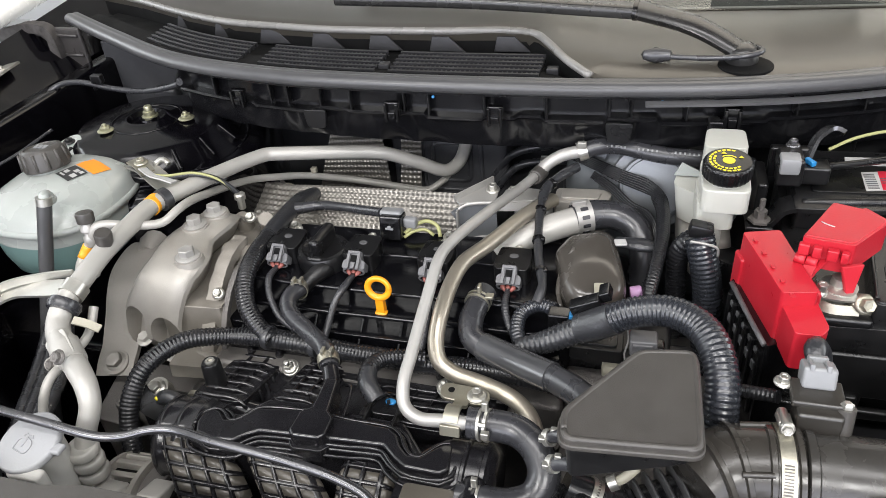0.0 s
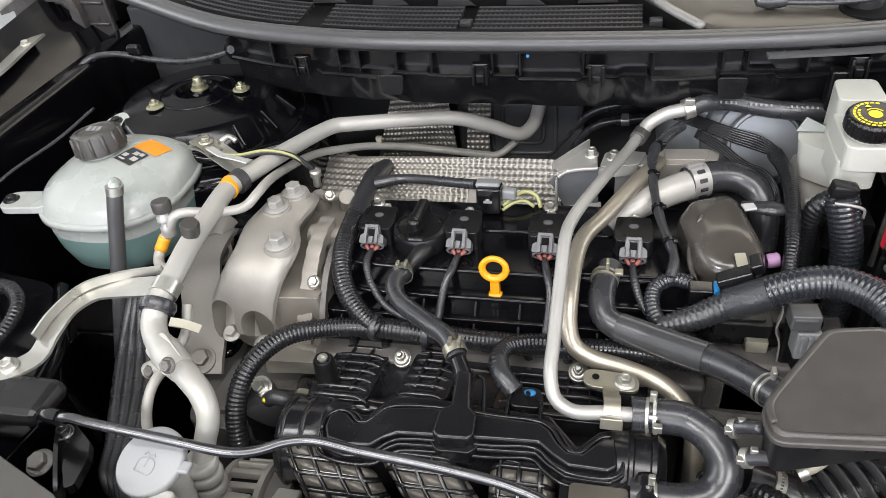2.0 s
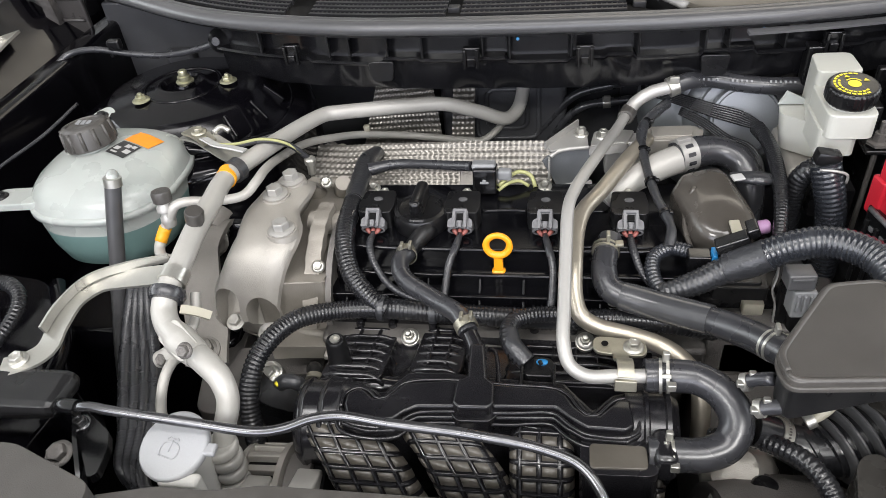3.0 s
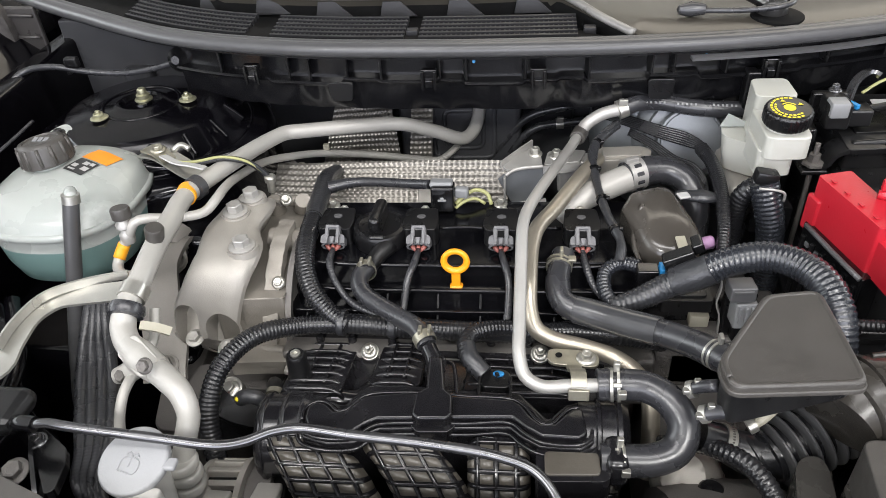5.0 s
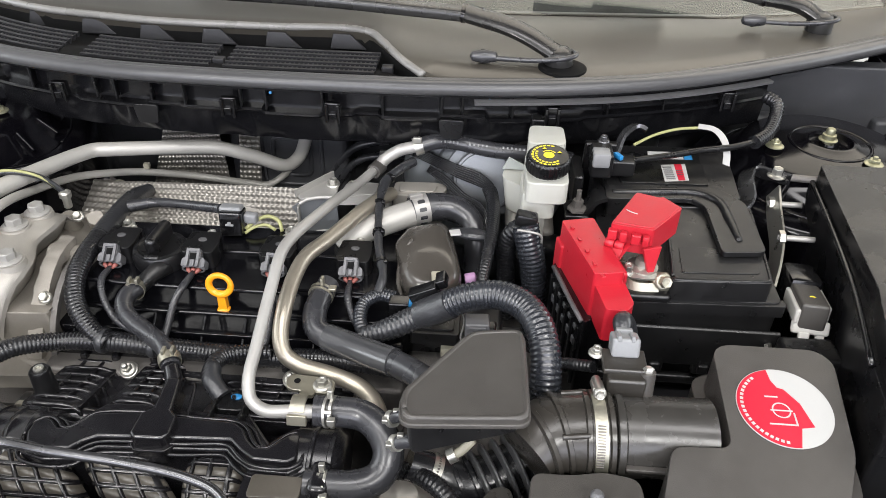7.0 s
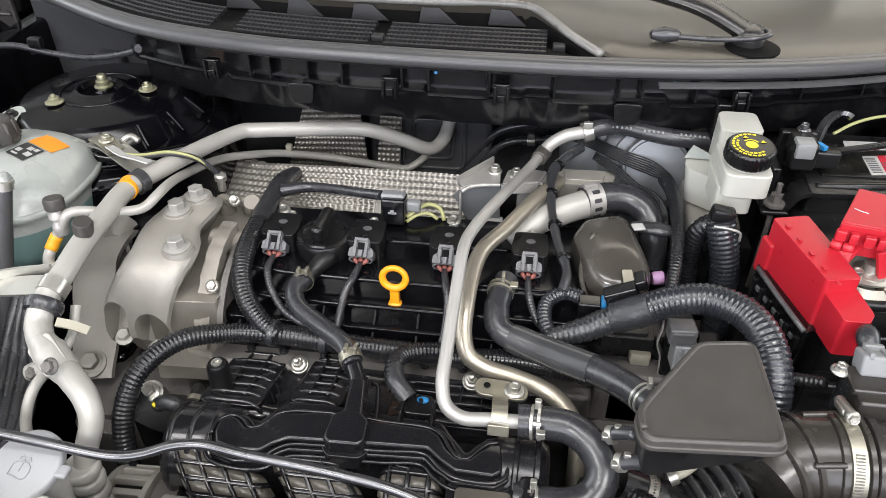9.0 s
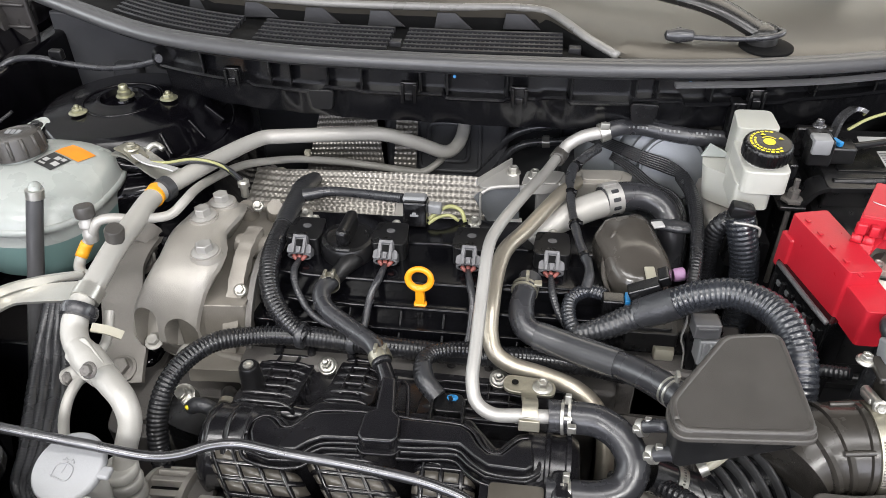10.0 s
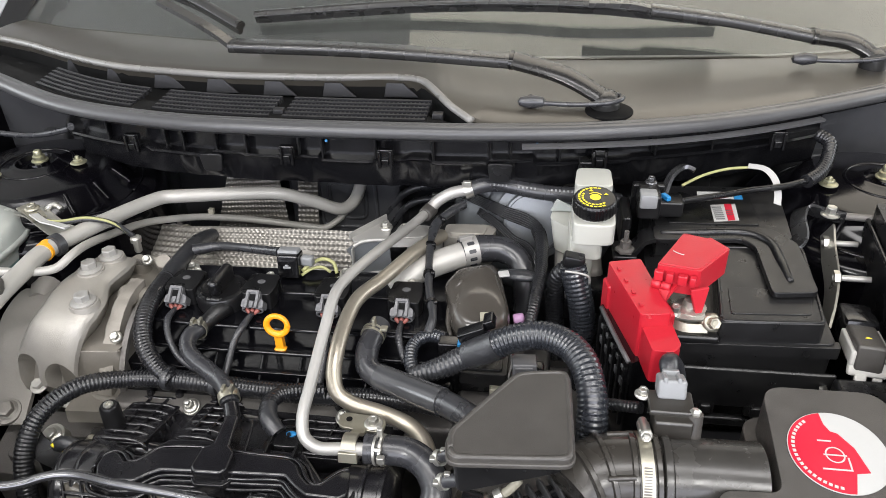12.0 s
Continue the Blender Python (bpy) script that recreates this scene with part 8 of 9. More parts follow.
for k in range(16):
    arc_band(bm, m, 0.0185, 0.0212, k * 0.262 + 1.2, k * 0.262 + 1.2 + 0.2, 0.01985, 3)
for k in range(10):
    arc_band(bm, m, 0.0142, 0.0168, k * 0.30 + 2.6, k * 0.30 + 2.6 + 0.23, 0.01985, 3)
arc_band(bm, m, 0.0, 0.0068, 0, 2 * math.pi, 0.01985, 20)
arc_band(bm, m, 0.0085, 0.0102, 0.6, 2.4, 0.01985, 10)
for a in (0.5, 1.9):
    c = m @ Vector((0.0150 * math.cos(a), 0.0150 * math.sin(a), 0.0199))
    prism(bm, [(-0.003, -0.0025), (0.003, -0.0025), (0, 0.003)], 0, 0.0002, 0, Matrix.Translation(c))
bmesh.ops.recalc_face_normals(bm, faces=bm.faces)
part("print", bm, yellow_print, bc, "worn yellow lettering bars")
rb = thing("reservoir_bracket", (0.108, 0.79, 0.895), "black bracket holding the brake reservoir", "bracket")
bm = mesh_new()
box(bm, (0.108, 0.79, 0.915), (0.05, 0.04, 0.04), 0.006)
part("foot", bm, satin_black, rb)
bm = mesh_new()
box(bm, (0.098, 0.918, 1.02), (0.02, 0.02, 0.06), 0.003)
part("stay", bm, satin_black, rb)

# ---- battery ----
bat = thing("battery", (0.26, 0.74, 0.80), "black car battery with a white and red label", "battery")
bm = mesh_new()
prism(bm, rounded([(0.165, 0.632), (0.362, 0.640), (0.374, 0.950), (0.182, 0.945)], 0.008), 0.80, 0.972, 0.004)
part("case", bm, grain_black, bat)
bm = mesh_new()
prism(bm, rounded([(0.236, 0.634), (0.346, 0.640), (0.362, 0.795), (0.255, 0.790)], 0.006), 0.965, 0.998, 0.005)
part("front_lid", bm, grain_black, bat)
bm = mesh_new()
prism(bm, rounded([(0.186, 0.802), (0.352, 0.808), (0.364, 0.945), (0.190, 0.94)], 0.006), 0.965, 1.002, 0.005)
part("rear_lid", bm, grain_black, bat)
bm = mesh_new()
prism(bm, rounded([(0.160, 0.628), (0.366, 0.636), (0.367, 0.648), (0.160, 0.640)], 0.003), 0.955, 0.970, 0.002)
part("case_rim", bm, grain_black, bat)
bm = mesh_new()
prism(bm, rounded([(0.205, 0.832), (0.318, 0.836), (0.322, 0.935), (0.207, 0.93)], 0.003), 1.000, 1.0045, 0.0008)
part("rear_cap", bm, satin_black, bat)
bm = mesh_new()
rim = rounded([(0.238, 0.637), (0.344, 0.643), (0.359, 0.792), (0.257, 0.787)], 0.006)
tube(bm, [(x, y, 0.9975) for x, y in rim] + [(*rim[0], 0.9975)], 0.0022, 8, 0.006)
part("lid_edge", bm, satin_black, bat)
bm = mesh_new()
prism(bm, rounded([(0.250, 0.650), (0.335, 0.655), (0.345, 0.70), (0.255, 0.70)], 0.004), 0.9975, 0.9992, 0.0008)
part("lid_panel", bm, grain_black, bat)
lab = mesh_new()
prism(lab, [(0.262, 0.838), (0.294, 0.844), (0.297, 0.888), (0.264, 0.882)], 1.0045, 1.0052, 0)
lb = part("label", lab, paper_white, bat, "white label with red band")
bm = mesh_new()
prism(bm, [(0.280, 0.8415), (0.289, 0.843), (0.2915, 0.887), (0.282, 0.8855)], 1.0052, 1.0056, 0)
part("red_band", bm, paper_red, lb)
bm = mesh_new()
for k in range(7):
    prism(bm, [(0.265, 0.843 + k * 0.0052), (0.277, 0.8445 + k * 0.0052), (0.277, 0.8470 + k * 0.0052), (0.265, 0.8455 + k * 0.0052)], 1.0052, 1.0055, 0)
    if k in (2, 3, 4):
        prism(bm, [(0.2815, 0.846 + k * 0.0052), (0.289, 0.847 + k * 0.0052), (0.289, 0.849 + k * 0.0052), (0.2815, 0.848 + k * 0.0052)], 1.0056, 1.0058, 0)
part("lettering", bm, grey_plastic, lb)
bm = mesh_new()
prism(bm, [(0.250, 0.900), (0.298, 0.902), (0.300, 0.922), (0.252, 0.920)], 1.0045, 1.0050, 0)
part("second_label", bm, paper_white, bat)
bm = mesh_new()
prism(bm, [(0.299, 0.902), (0.310, 0.902), (0.311, 0.922), (0.301, 0.922)], 1.0045, 1.0051, 0)
part("blue_mark", bm, blue_plastic, bat)
bm = mesh_new()
box(bm, (0.210, 0.650, 0.976), (0.055, 0.045, 0.010), 0.003)
part("terminal_well", bm, satin_black, bat)
bm = mesh_new()
for k in range(2):
    box(bm, (0.235 + 0.055 * k, 0.6265, 0.885), (0.022, 0.010, 0.022), 0.003)
    box(bm, (0.235 + 0.055 * k, 0.620, 0.885), (0.012, 0.006, 0.012), 0.002)
box(bm, (0.265, 0.625, 0.915), (0.20, 0.006, 0.055), 0.004)
box(bm, (0.265, 0.628, 0.862), (0.20, 0.010, 0.012), 0.003)
part("tray_lip", bm, grain_black, bat)
hold = thing("battery_clamp", (0.30, 0.78, 0.98), "black steel battery hold-down clamp", "battery clamp")
bm = mesh_new()
prism(bm, rounded([(0.180, 0.784), (0.182, 0.818), (0.300, 0.824), (0.328, 0.822), (0.352, 0.790), (0.349, 0.686), (0.298, 0.680), (0.300, 0.778), (0.288, 0.794)], 0.008), 1.001, 1.0075, 0.0025)
part("bar", bm, satin_black, hold)
bm = mesh_new()
tube(bm, [(0.190, 0.801, 1.0065), (0.240, 0.805, 1.0075), (0.295, 0.808, 1.0075), (0.318, 0.790, 1.0075), (0.322, 0.750, 1.0075), (0.323, 0.705, 1.0065)], [0.004, 0.0055, 0.0055, 0.0055, 0.0055, 0.004], 10, 0.006)
part("pressed_rib", bm, satin_black, hold)
bm = mesh_new()
strip(bm, [(0.182, 0.801, 1.004), (0.170, 0.800, 0.999), (0.160, 0.799, 0.984), (0.148, 0.798, 0.980)], 0.032, 0.005, (0, 1, 0))
part("end_tongue", bm, satin_black, hold)
bm = mesh_new()
tube(bm, [(0.148, 0.792, 0.86), (0.148, 0.792, 1.012)], 0.0032, 10, 0.02)
lathe(bm, [(0.013, 0.984), (0.013, 0.987), (0.007, 0.988), (0.007, 0.998), (0, 0.998)], Matrix.Translation((0.148, 0.792, 0)), 6)
part("threaded_rod", bm, cast_dark, hold)
bm = mesh_new()
box(bm, (0.148, 0.80, 0.978), (0.030, 0.040, 0.006), 0.002)
box(bm, (0.150, 0.85, 0.99), (0.012, 0.06, 0.05), 0.003)
part("rod_foot", bm, satin_black, hold)
tm = thing("battery_terminal", (0.205, 0.655, 0.98), "tarnished metal battery terminal clamp", "terminal")
bm = mesh_new()
lathe(bm, [(0.011, 0.978), (0.011, 0.994), (0.016, 0.996), (0.017, 1.000), (0.009, 1.002), (0.008, 1.010), (0, 1.010)], Matrix.Translation((0.208, 0.657, 0)), 24)
part("post", bm, zinc, tm)
bm = mesh_new()
box(bm, (0.190, 0.654, 0.988), (0.034, 0.018, 0.008), 0.002, (0, 0, 10))
box(bm, (0.228, 0.648, 0.986), (0.022, 0.020, 0.016), 0.004)
hexbolt(bm, (0.229, 0.640, 0.992), (0.2, -0.8, 0.5), 0.007, 0.010, 0.010)
strip(bm, [(0.175, 0.668, 0.995), (0.180, 0.655, 0.988), (0.200, 0.640, 0.984), (0.225, 0.640, 0.984)], 0.010, 0.006, (0, 0.5, 1))
hexbolt(bm, (0.182, 0.665, 0.995), (0, -0.3, 1), 0.006, 0.008, 0.010)
part("clamp", bm, zinc_yellow, tm)
bm = mesh_new()
strip(bm, [(0.186, 0.648, 0.996), (0.204, 0.642, 0.998), (0.222, 0.646, 0.996)], 0.012, 0.003, (0.2, 0.9, 0.3))
hexbolt(bm, (0.190, 0.646, 0.998), (0, -0.2, 1), 0.005, 0.007, 0.012)
part("bus_bar", bm, zinc, tm)
bm = mesh_new()
box(bm, (0.172, 0.672, 0.992), (0.012, 0.030, 0.010), 0.003, (0, 0, 14))
part("wire_lug", bm, alu_bright, tm)

# ---- red covers ----
fl = thing("fusible_link_cover", (0.155, 0.65, 0.94), "bright red plastic fusible link cover on the battery side", "red cover")
bm = mesh_new()
prism(bm, rounded([(0.119, 0.706), (0.157, 0.716), (0.181, 0.612), (0.148, 0.606)], 0.004), 0.965, 1.022, 0.005, taper=0.985)
prism(bm, rounded([(0.147, 0.628), (0.180, 0.634), (0.188, 0.582), (0.180, 0.570), (0.158, 0.570)], 0.004), 0.964, 1.006, 0.005)
part("cover", bm, red_plastic, fl)
bm = mesh_new()
box(bm, (0.122, 0.700, 0.975), (0.008, 0.022, 0.045), 0.003, (0, 0, 14))
part("end_lug", bm, red_plastic, fl)
bm = mesh_new()
box(bm, (0.178, 0.640, 1.000), (0.014, 0.030, 0.020), 0.004, (0, 0, 14))
strip(bm, [(0.172, 0.648, 1.008), (0.182, 0.656, 1.022), (0.194, 0.664, 1.030)], 0.012, 0.003, (0.6, -0.7, 0.2))
part("hinge_strap", bm, red_plastic, fl)
bm = mesh_new()
for k in range(5):
    box(bm, (0.131 + k * 0.0062, 0.690 - k * 0.022, 1.0235), (0.004, 0.006, 0.0012), 0.0004, (0, 0, 14))
part("latch_ribs", bm, red_plastic, fl)
fb = mesh_new()
prism(fb, rounded([(0.115, 0.698), (0.150, 0.705), (0.172, 0.612), (0.142, 0.594)], 0.004), 0.84, 0.966, 0.003)
fbx = part("link_block", fb, gloss_black, fl, "black fuse block under the red cover")
bm = mesh_new()
tube(bm, [(0.116, 0.692, 0.9655), (0.130, 0.635, 0.9655), (0.1405, 0.597, 0.9655)], 0.0030, 6, 0.02)
part("metal_edge", bm, grey_plastic, fbx)
for k in range(6):
    u = 0.08 + 0.17 * k
    bm = mesh_new()
    box(bm, (0.1150 + 0.027 * u, 0.699 - 0.103 * u, 0.910), (0.006, 0.005, 0.085), 0.001, (0, 0, 14))
    part("block_rib", bm, satin_black, fbx)
for k in range(5):
    u = 0.16 + 0.17 * k
    bm = mesh_new()
    box(bm, (0.1150 + 0.027 * u, 0.699 - 0.103 * u, 0.945), (0.004, 0.007, 0.006), 0.001, (0, 0, 14))
    box(bm, (0.1150 + 0.027 * u, 0.699 - 0.103 * u, 0.925), (0.004, 0.008, 0.010), 0.001, (0, 0, 14))
    part("fuse_tab", bm, grey_plastic, fbx)
tl = thing("terminal_cap", (0.21, 0.69, 1.0), "open red plastic battery terminal cap", "red cover")
bm = mesh_new()
CAP = [(0.204, 0.733), (0.2295, 0.7235), (0.2325, 0.7265), (0.2505, 0.703), (0.2115, 0.6545), (0.188, 0.659), (0.167, 0.664)]
prism(bm, rounded(CAP, 0.003, 2), 1.016, 1.048, 0.0025)
part("lid", bm, red_plastic, tl)
bm = mesh_new()
prism(bm, rounded([(0.203, 0.730), (0.2285, 0.7210), (0.2475, 0.703), (0.2110, 0.6580), (0.189, 0.6625), (0.169, 0.667)], 0.004, 3), 1.0475, 1.0490, 0.0008)
part("top_panel", bm, red_plastic, tl)
for x, y, w in ((0.170, 0.661, 0.010), (0.181, 0.657, 0.008), (0.194, 0.653, 0.010), (0.204, 0.6505, 0.007)):
    bm = mesh_new()
    box(bm, (x, y, 1.037), (w, 0.007, 0.012), 0.0015, (0, 0, -12))
    part("rim_tab", bm, red_plastic, tl)
for x, y in ((0.168, 0.660), (0.178, 0.656)):
    bm = mesh_new()
    tube(bm, [(x - 0.004, y + 0.002, 1.026), (x + 0.005, y - 0.002, 1.026)], 0.005, 12, 0.004)
    part("hinge_knuckle", bm, red_plastic, tl)
bm = mesh_new()
strip(bm, [(0.178, 0.655, 1.024), (0.174, 0.648, 1.016), (0.170, 0.640, 1.008)], 0.012, 0.003, (0.8, -0.5, 0.2))
part("hinge", bm, red_plastic, tl)
bm = mesh_new()
prism(bm, [(-0.012, 0.004), (0.010, 0.004), (0.002, -0.026), (-0.005, -0.026)], -0.002, 0.002, 0.001, pose(0.214, 0.6515, 1.024, 78, 0, 20))
part("tongue", bm, red_plastic, tl)
bm = mesh_new()
tube(bm, [(0.187, 0.692, 1.0492), (0.192, 0.687, 1.0494), (0.198, 0.684, 1.0492)], 0.0006, 6, 0.003)
part("scuff_mark", bm, paper_white, tl, "pale scratch mark")

# ---- sensor and cables behind the battery ----
cs = thing("current_sensor", (0.18, 0.85, 1.01), "small grey sensor block on a black bracket", "sensor")
bm = mesh_new()
box(bm, (0.176, 0.838, 1.030), (0.028, 0.036, 0.034), 0.004)
box(bm, (0.203, 0.846, 1.022), (0.034, 0.028, 0.022), 0.003)
box(bm, (0.180, 0.872, 1.020), (0.044, 0.012, 0.040), 0.003)
part("body", bm, satin_black, cs)
bm = mesh_new()
box(bm, (0.174, 0.828, 1.040), (0.022, 0.022, 0.020), 0.003)
part("pale_block", bm, pale_plastic, cs, "pale grey plug")
bm = mesh_new()
box(bm, (0.198, 0.842, 1.036), (0.006, 0.014, 0.006), 0.001, (0, 0, 30))
part("blue_tab", bm, blue_plastic, cs, "blue plastic tab")
bm = mesh_new()
strip(bm, [(0.198, 0.862, 1.030), (0.208, 0.876, 1.052), (0.225, 0.885, 1.060), (0.236, 0.880, 1.056)], 0.010, 0.005, (0.4, -0.8, 0.2))
hexbolt(bm, (0.180, 0.862, 1.046), (0, 0, 1), 0.005, 0.008, 0.008)
part("lug", bm, chrome_dark, cs)
cab = thing("battery_cables", (0.33, 0.90, 1.0), "black battery cable and striped wire with a white tag", "cable")
bm = mesh_new()
tube(bm, [(0.215, 0.850, 1.026), (0.260, 0.866, 1.026), (0.310, 0.884, 1.028), (0.355, 0.895, 1.030), (0.395, 0.915, 1.032)], 0.0044, 12, 0.006)
part("cable", bm, satin_black, cab)
bm = mesh_new()
tube(bm, [(0.388, 0.910, 1.031), (0.412, 0.935, 1.034), (0.428, 0.965, 1.044), (0.432, 0.985, 1.056), (0.42, 1.0, 1.06)], 0.0095, 14, rib=0.001, pitch=0.005)
part("conduit", bm, conduit, cab)
bm = mesh_new()
tube(bm, [(0.225, 0.888, 1.030), (0.255, 0.912, 1.034), (0.290, 0.930, 1.036), (0.325, 0.938, 1.036)], 0.0020, 10, 0.005)
part("striped_wire", bm, yellow_tube, cab, "pale yellow-green wire")
bm = mesh_new()
strip(bm, [(0.318, 0.938, 1.038), (0.338, 0.930, 1.038), (0.348, 0.910, 1.032), (0.349, 0.890, 1.022), (0.346, 0.874, 1.014)], 0.010, 0.0008, (0.6, 0.75, 0.25))
part("paper_tag", bm, paper_white, cab, "curled white paper tag")

# ---- air intake: resonator, boot, tube, cleaner box ----
rs = thing("intake_resonator", (0.03, 0.49, 0.90), "charcoal plastic resonator box with a slanted corner", "resonator box")
bm = mesh_new()
TOP = [(-0.030, 0.412), (0.079, 0.421), (0.075, 0.536), (0.024, 0.529), (-0.034, 0.444)]
prism(bm, rounded(TOP, 0.010), 0.9965, 1.003, 0.003)
part("lid", bm, box_grey, rs)
bm = mesh_new()
loop = rounded([(x + (0.002 if x > 0.02 else -0.002), y + (0.002 if y > 0.48 else -0.002)) for x, y in TOP], 0.012)
prism(bm, loop, 0.9930, 0.9975, 0.0015)
part("lid_rim", bm, box_grey, rs)
bm = mesh_new()
edge = rounded(grown(TOP, -0.004), 0.009)
tube(bm, [(x, y, 1.0015) for x, y in edge] + [(*edge[0], 1.0015)], 0.0028, 8, 0.004)
part("edge_bead", bm, box_grey, rs)
bm = mesh_new()
prism(bm, rounded([(-0.027, 0.416), (0.075, 0.425), (0.071, 0.531), (0.026, 0.525), (-0.031, 0.445)], 0.010), -0.9945, -0.950, 0.006, Matrix.Diagonal((1, 1, -1, 1)), taper=0.95)
for v in bm.verts:
    if v.co.z < 0.975:
        v.co.z += 0.32 * max(0.0, v.co.x + 0.02)
part("lower_case", bm, grain_black, rs)
bm = mesh_new()
tube(bm, [(-0.026, 0.452, 0.962), (-0.038, 0.457, 0.955), (-0.048, 0.461, 0.946)], 0.006, 12, 0.005)
tube(bm, [(-0.018, 0.428, 0.956), (-0.030, 0.432, 0.950), (-0.041, 0.434, 0.944)], 0.0065, 12, 0.005)
part("side_nozzle", bm, rubber, rs)
for at in ((-0.045, 0.460, 0.9475), (-0.038, 0.434, 0.945)):
    bm = mesh_new()
    lathe(bm, [(0.0060, -0.003), (0.0082, -0.003), (0.0082, 0.003), (0.0060, 0.003)], toward(at, (1, -0.4, 0.7)), 18)
    box(bm, (at[0] + 0.004, at[1], at[2] + 0.010), (0.006, 0.005, 0.006), 0.001)
    box(bm, (at[0] - 0.006, at[1] - 0.005, at[2] + 0.003), (0.006, 0.006, 0.005), 0.001)
    part("nozzle_clamp", bm, zinc, rs, "plated spring clamp")
boot = thing("intake_boot", (0.12, 0.47, 0.88), "ribbed black rubber intake boot with a steel band clamp", "intake boot")
bm = mesh_new()
path = [(0.083, 0.448, 0.925), (0.095, 0.458, 0.930), (0.112, 0.465, 0.933), (0.135, 0.467, 0.935), (0.160, 0.468, 0.936)]
tube(bm, path, [0.036, 0.0395, 0.041, 0.041, 0.041], 36, 0.004)
part("sleeve", bm, boot_black, boot)
bm = mesh_new()
for at, d, r in (((0.094, 0.4565, 0.930), (1, 0.55, 0.15), 0.042), ((0.112, 0.465, 0.933), (1, 0.3, 0.1), 0.0435), ((0.136, 0.4672, 0.935), (1, 0.05, 0.03), 0.0435), ((0.157, 0.468, 0.936), (1, 0.05, 0.03), 0.0435)):
    lathe(bm, [(r - 0.004, -0.004), (r, -0.002), (r, 0.002), (r - 0.004, 0.004)], toward(at, d), 36)
for a in (-0.4, 0.85, 2.1):
    tube(bm, [(0.112, 0.465 - 0.042 * math.cos(a), 0.933 + 0.042 * math.sin(a)), (0.136, 0.4672 - 0.042 * math.cos(a), 0.935 + 0.042 * math.sin(a))], 0.0028, 8, 0.01)
part("ribs", bm, boot_black, boot)
cl = mesh_new()
lathe(cl, [(0.0415, -0.0058), (0.0430, -0.0058), (0.0430, 0.0058), (0.0415, 0.0058)], toward((0.1465, 0.4675, 0.9355), (1, 0.05, 0.03)), 44)
clamp = part("band_clamp", cl, zinc_yellow, boot, "bright worm-drive band clamp")
bm = mesh_new()
box(bm, (0.146, 0.492, 0.976), (0.012, 0.020, 0.006), 0.002, (-20, 0, 0))
tube(bm, [(0.146, 0.477, 0.982), (0.146, 0.504, 0.973)], 0.0046, 12, 0.01)
hexbolt(bm, (0.146, 0.477, 0.982), (0, -1, 0.3), 0.0045, 0.0062, 0.006)
part("clamp_screw", bm, zinc, clamp)
bm = mesh_new()
for k in range(16):
    a = 0.15 + k * 0.06
    p = (0.1465, 0.4675 - 0.0432 * math.cos(a), 0.9355 + 0.0432 * math.sin(a))
    box(bm, p, (0.007, 0.0010, 0.0010), 0, (math.degrees(a) + 90, 0, 0))
part("clamp_slots", bm, cast_dark, clamp)
it = thing("intake_tube", (0.21, 0.468, 0.89), "charcoal plastic intake tube to the air cleaner", "intake tube")
bm = mesh_new()
tube(bm, [(0.155, 0.468, 0.936), (0.20, 0.469, 0.937), (0.252, 0.470, 0.937)], 0.0385, 40, 0.01)
part("pipe", bm, tube_black, it)
bm = mesh_new()
lathe(bm, [(0.0385, -0.005), (0.0420, -0.003), (0.0420, 0.003), (0.0385, 0.005)], toward((0.166, 0.468, 0.936), (1, 0.02, 0.02)), 36)
part("collar", bm, tube_black, it)
bm = mesh_new()
box(bm, (0.22, 0.4275, 0.940), (0.10, 0.006, 0.004), 0.001)
part("seam_rib", bm, box_grey, it)
bel = thing("intake_bellows", (0.05, 0.46, 0.80), "black rubber bellows below the resonator", "bellows")
AX = (-0.85, -0.40, -0.22)
for k in range(7):
    c = Vector((0.112, 0.490, 0.880)).lerp(Vector((0.044, 0.460, 0.862)), k / 6)
    bm = mesh_new()
    lathe(bm, [(0.026, -0.0036), (0.034, -0.0024), (0.0365, -0.0008), (0.0365, 0.0008), (0.034, 0.0024), (0.026, 0.0036)], toward(c, AX), 30)
    part("fold", bm, seal_rubber, bel)
bm = mesh_new()
tube(bm, [(0.125, 0.495, 0.885), (0.08, 0.476, 0.872), (0.044, 0.460, 0.862), (0.026, 0.457, 0.862), (0.010, 0.458, 0.867), (-0.008, 0.460, 0.876), (-0.030, 0.460, 0.885)], [0.0265, 0.0265, 0.027, 0.023, 0.019, 0.0165, 0.0165], 28, 0.005)
part("sleeve", bm, conduit, bel)
for c, r in (((0.036, 0.4585, 0.862), 0.0285), ((0.020, 0.4575, 0.863), 0.0235)):
    bm = mesh_new()
    lathe(bm, [(r - 0.004, -0.003), (r, -0.0018), (r, 0.0018), (r - 0.004, 0.003)], toward(c, AX), 32)
    part("frame_rib", bm, conduit, bel)
bm = mesh_new()
lathe(bm, [(0.0166, -0.005), (0.0178, -0.005), (0.0178, 0.005), (0.0166, 0.005)], toward((-0.006, 0.460, 0.8752), (-0.9, 0.05, 0.44)), 36)
bc2 = part("band_clamp", bm, zinc, bel, "bright band clamp")
bm = mesh_new()
mc = toward((-0.006, 0.460, 0.8752), (-0.9, 0.05, 0.44))
for k in range(40):
    a = 2 * math.pi * k / 40
    box(bm, mc @ Vector((0.0179 * math.cos(a), 0.0179 * math.sin(a), 0)), (0.0022, 0.0012, 0.0012), 0)
tagged(part("clamp_slots", bm, cast_dark, bc2), kind="stuff")
bm = mesh_new()
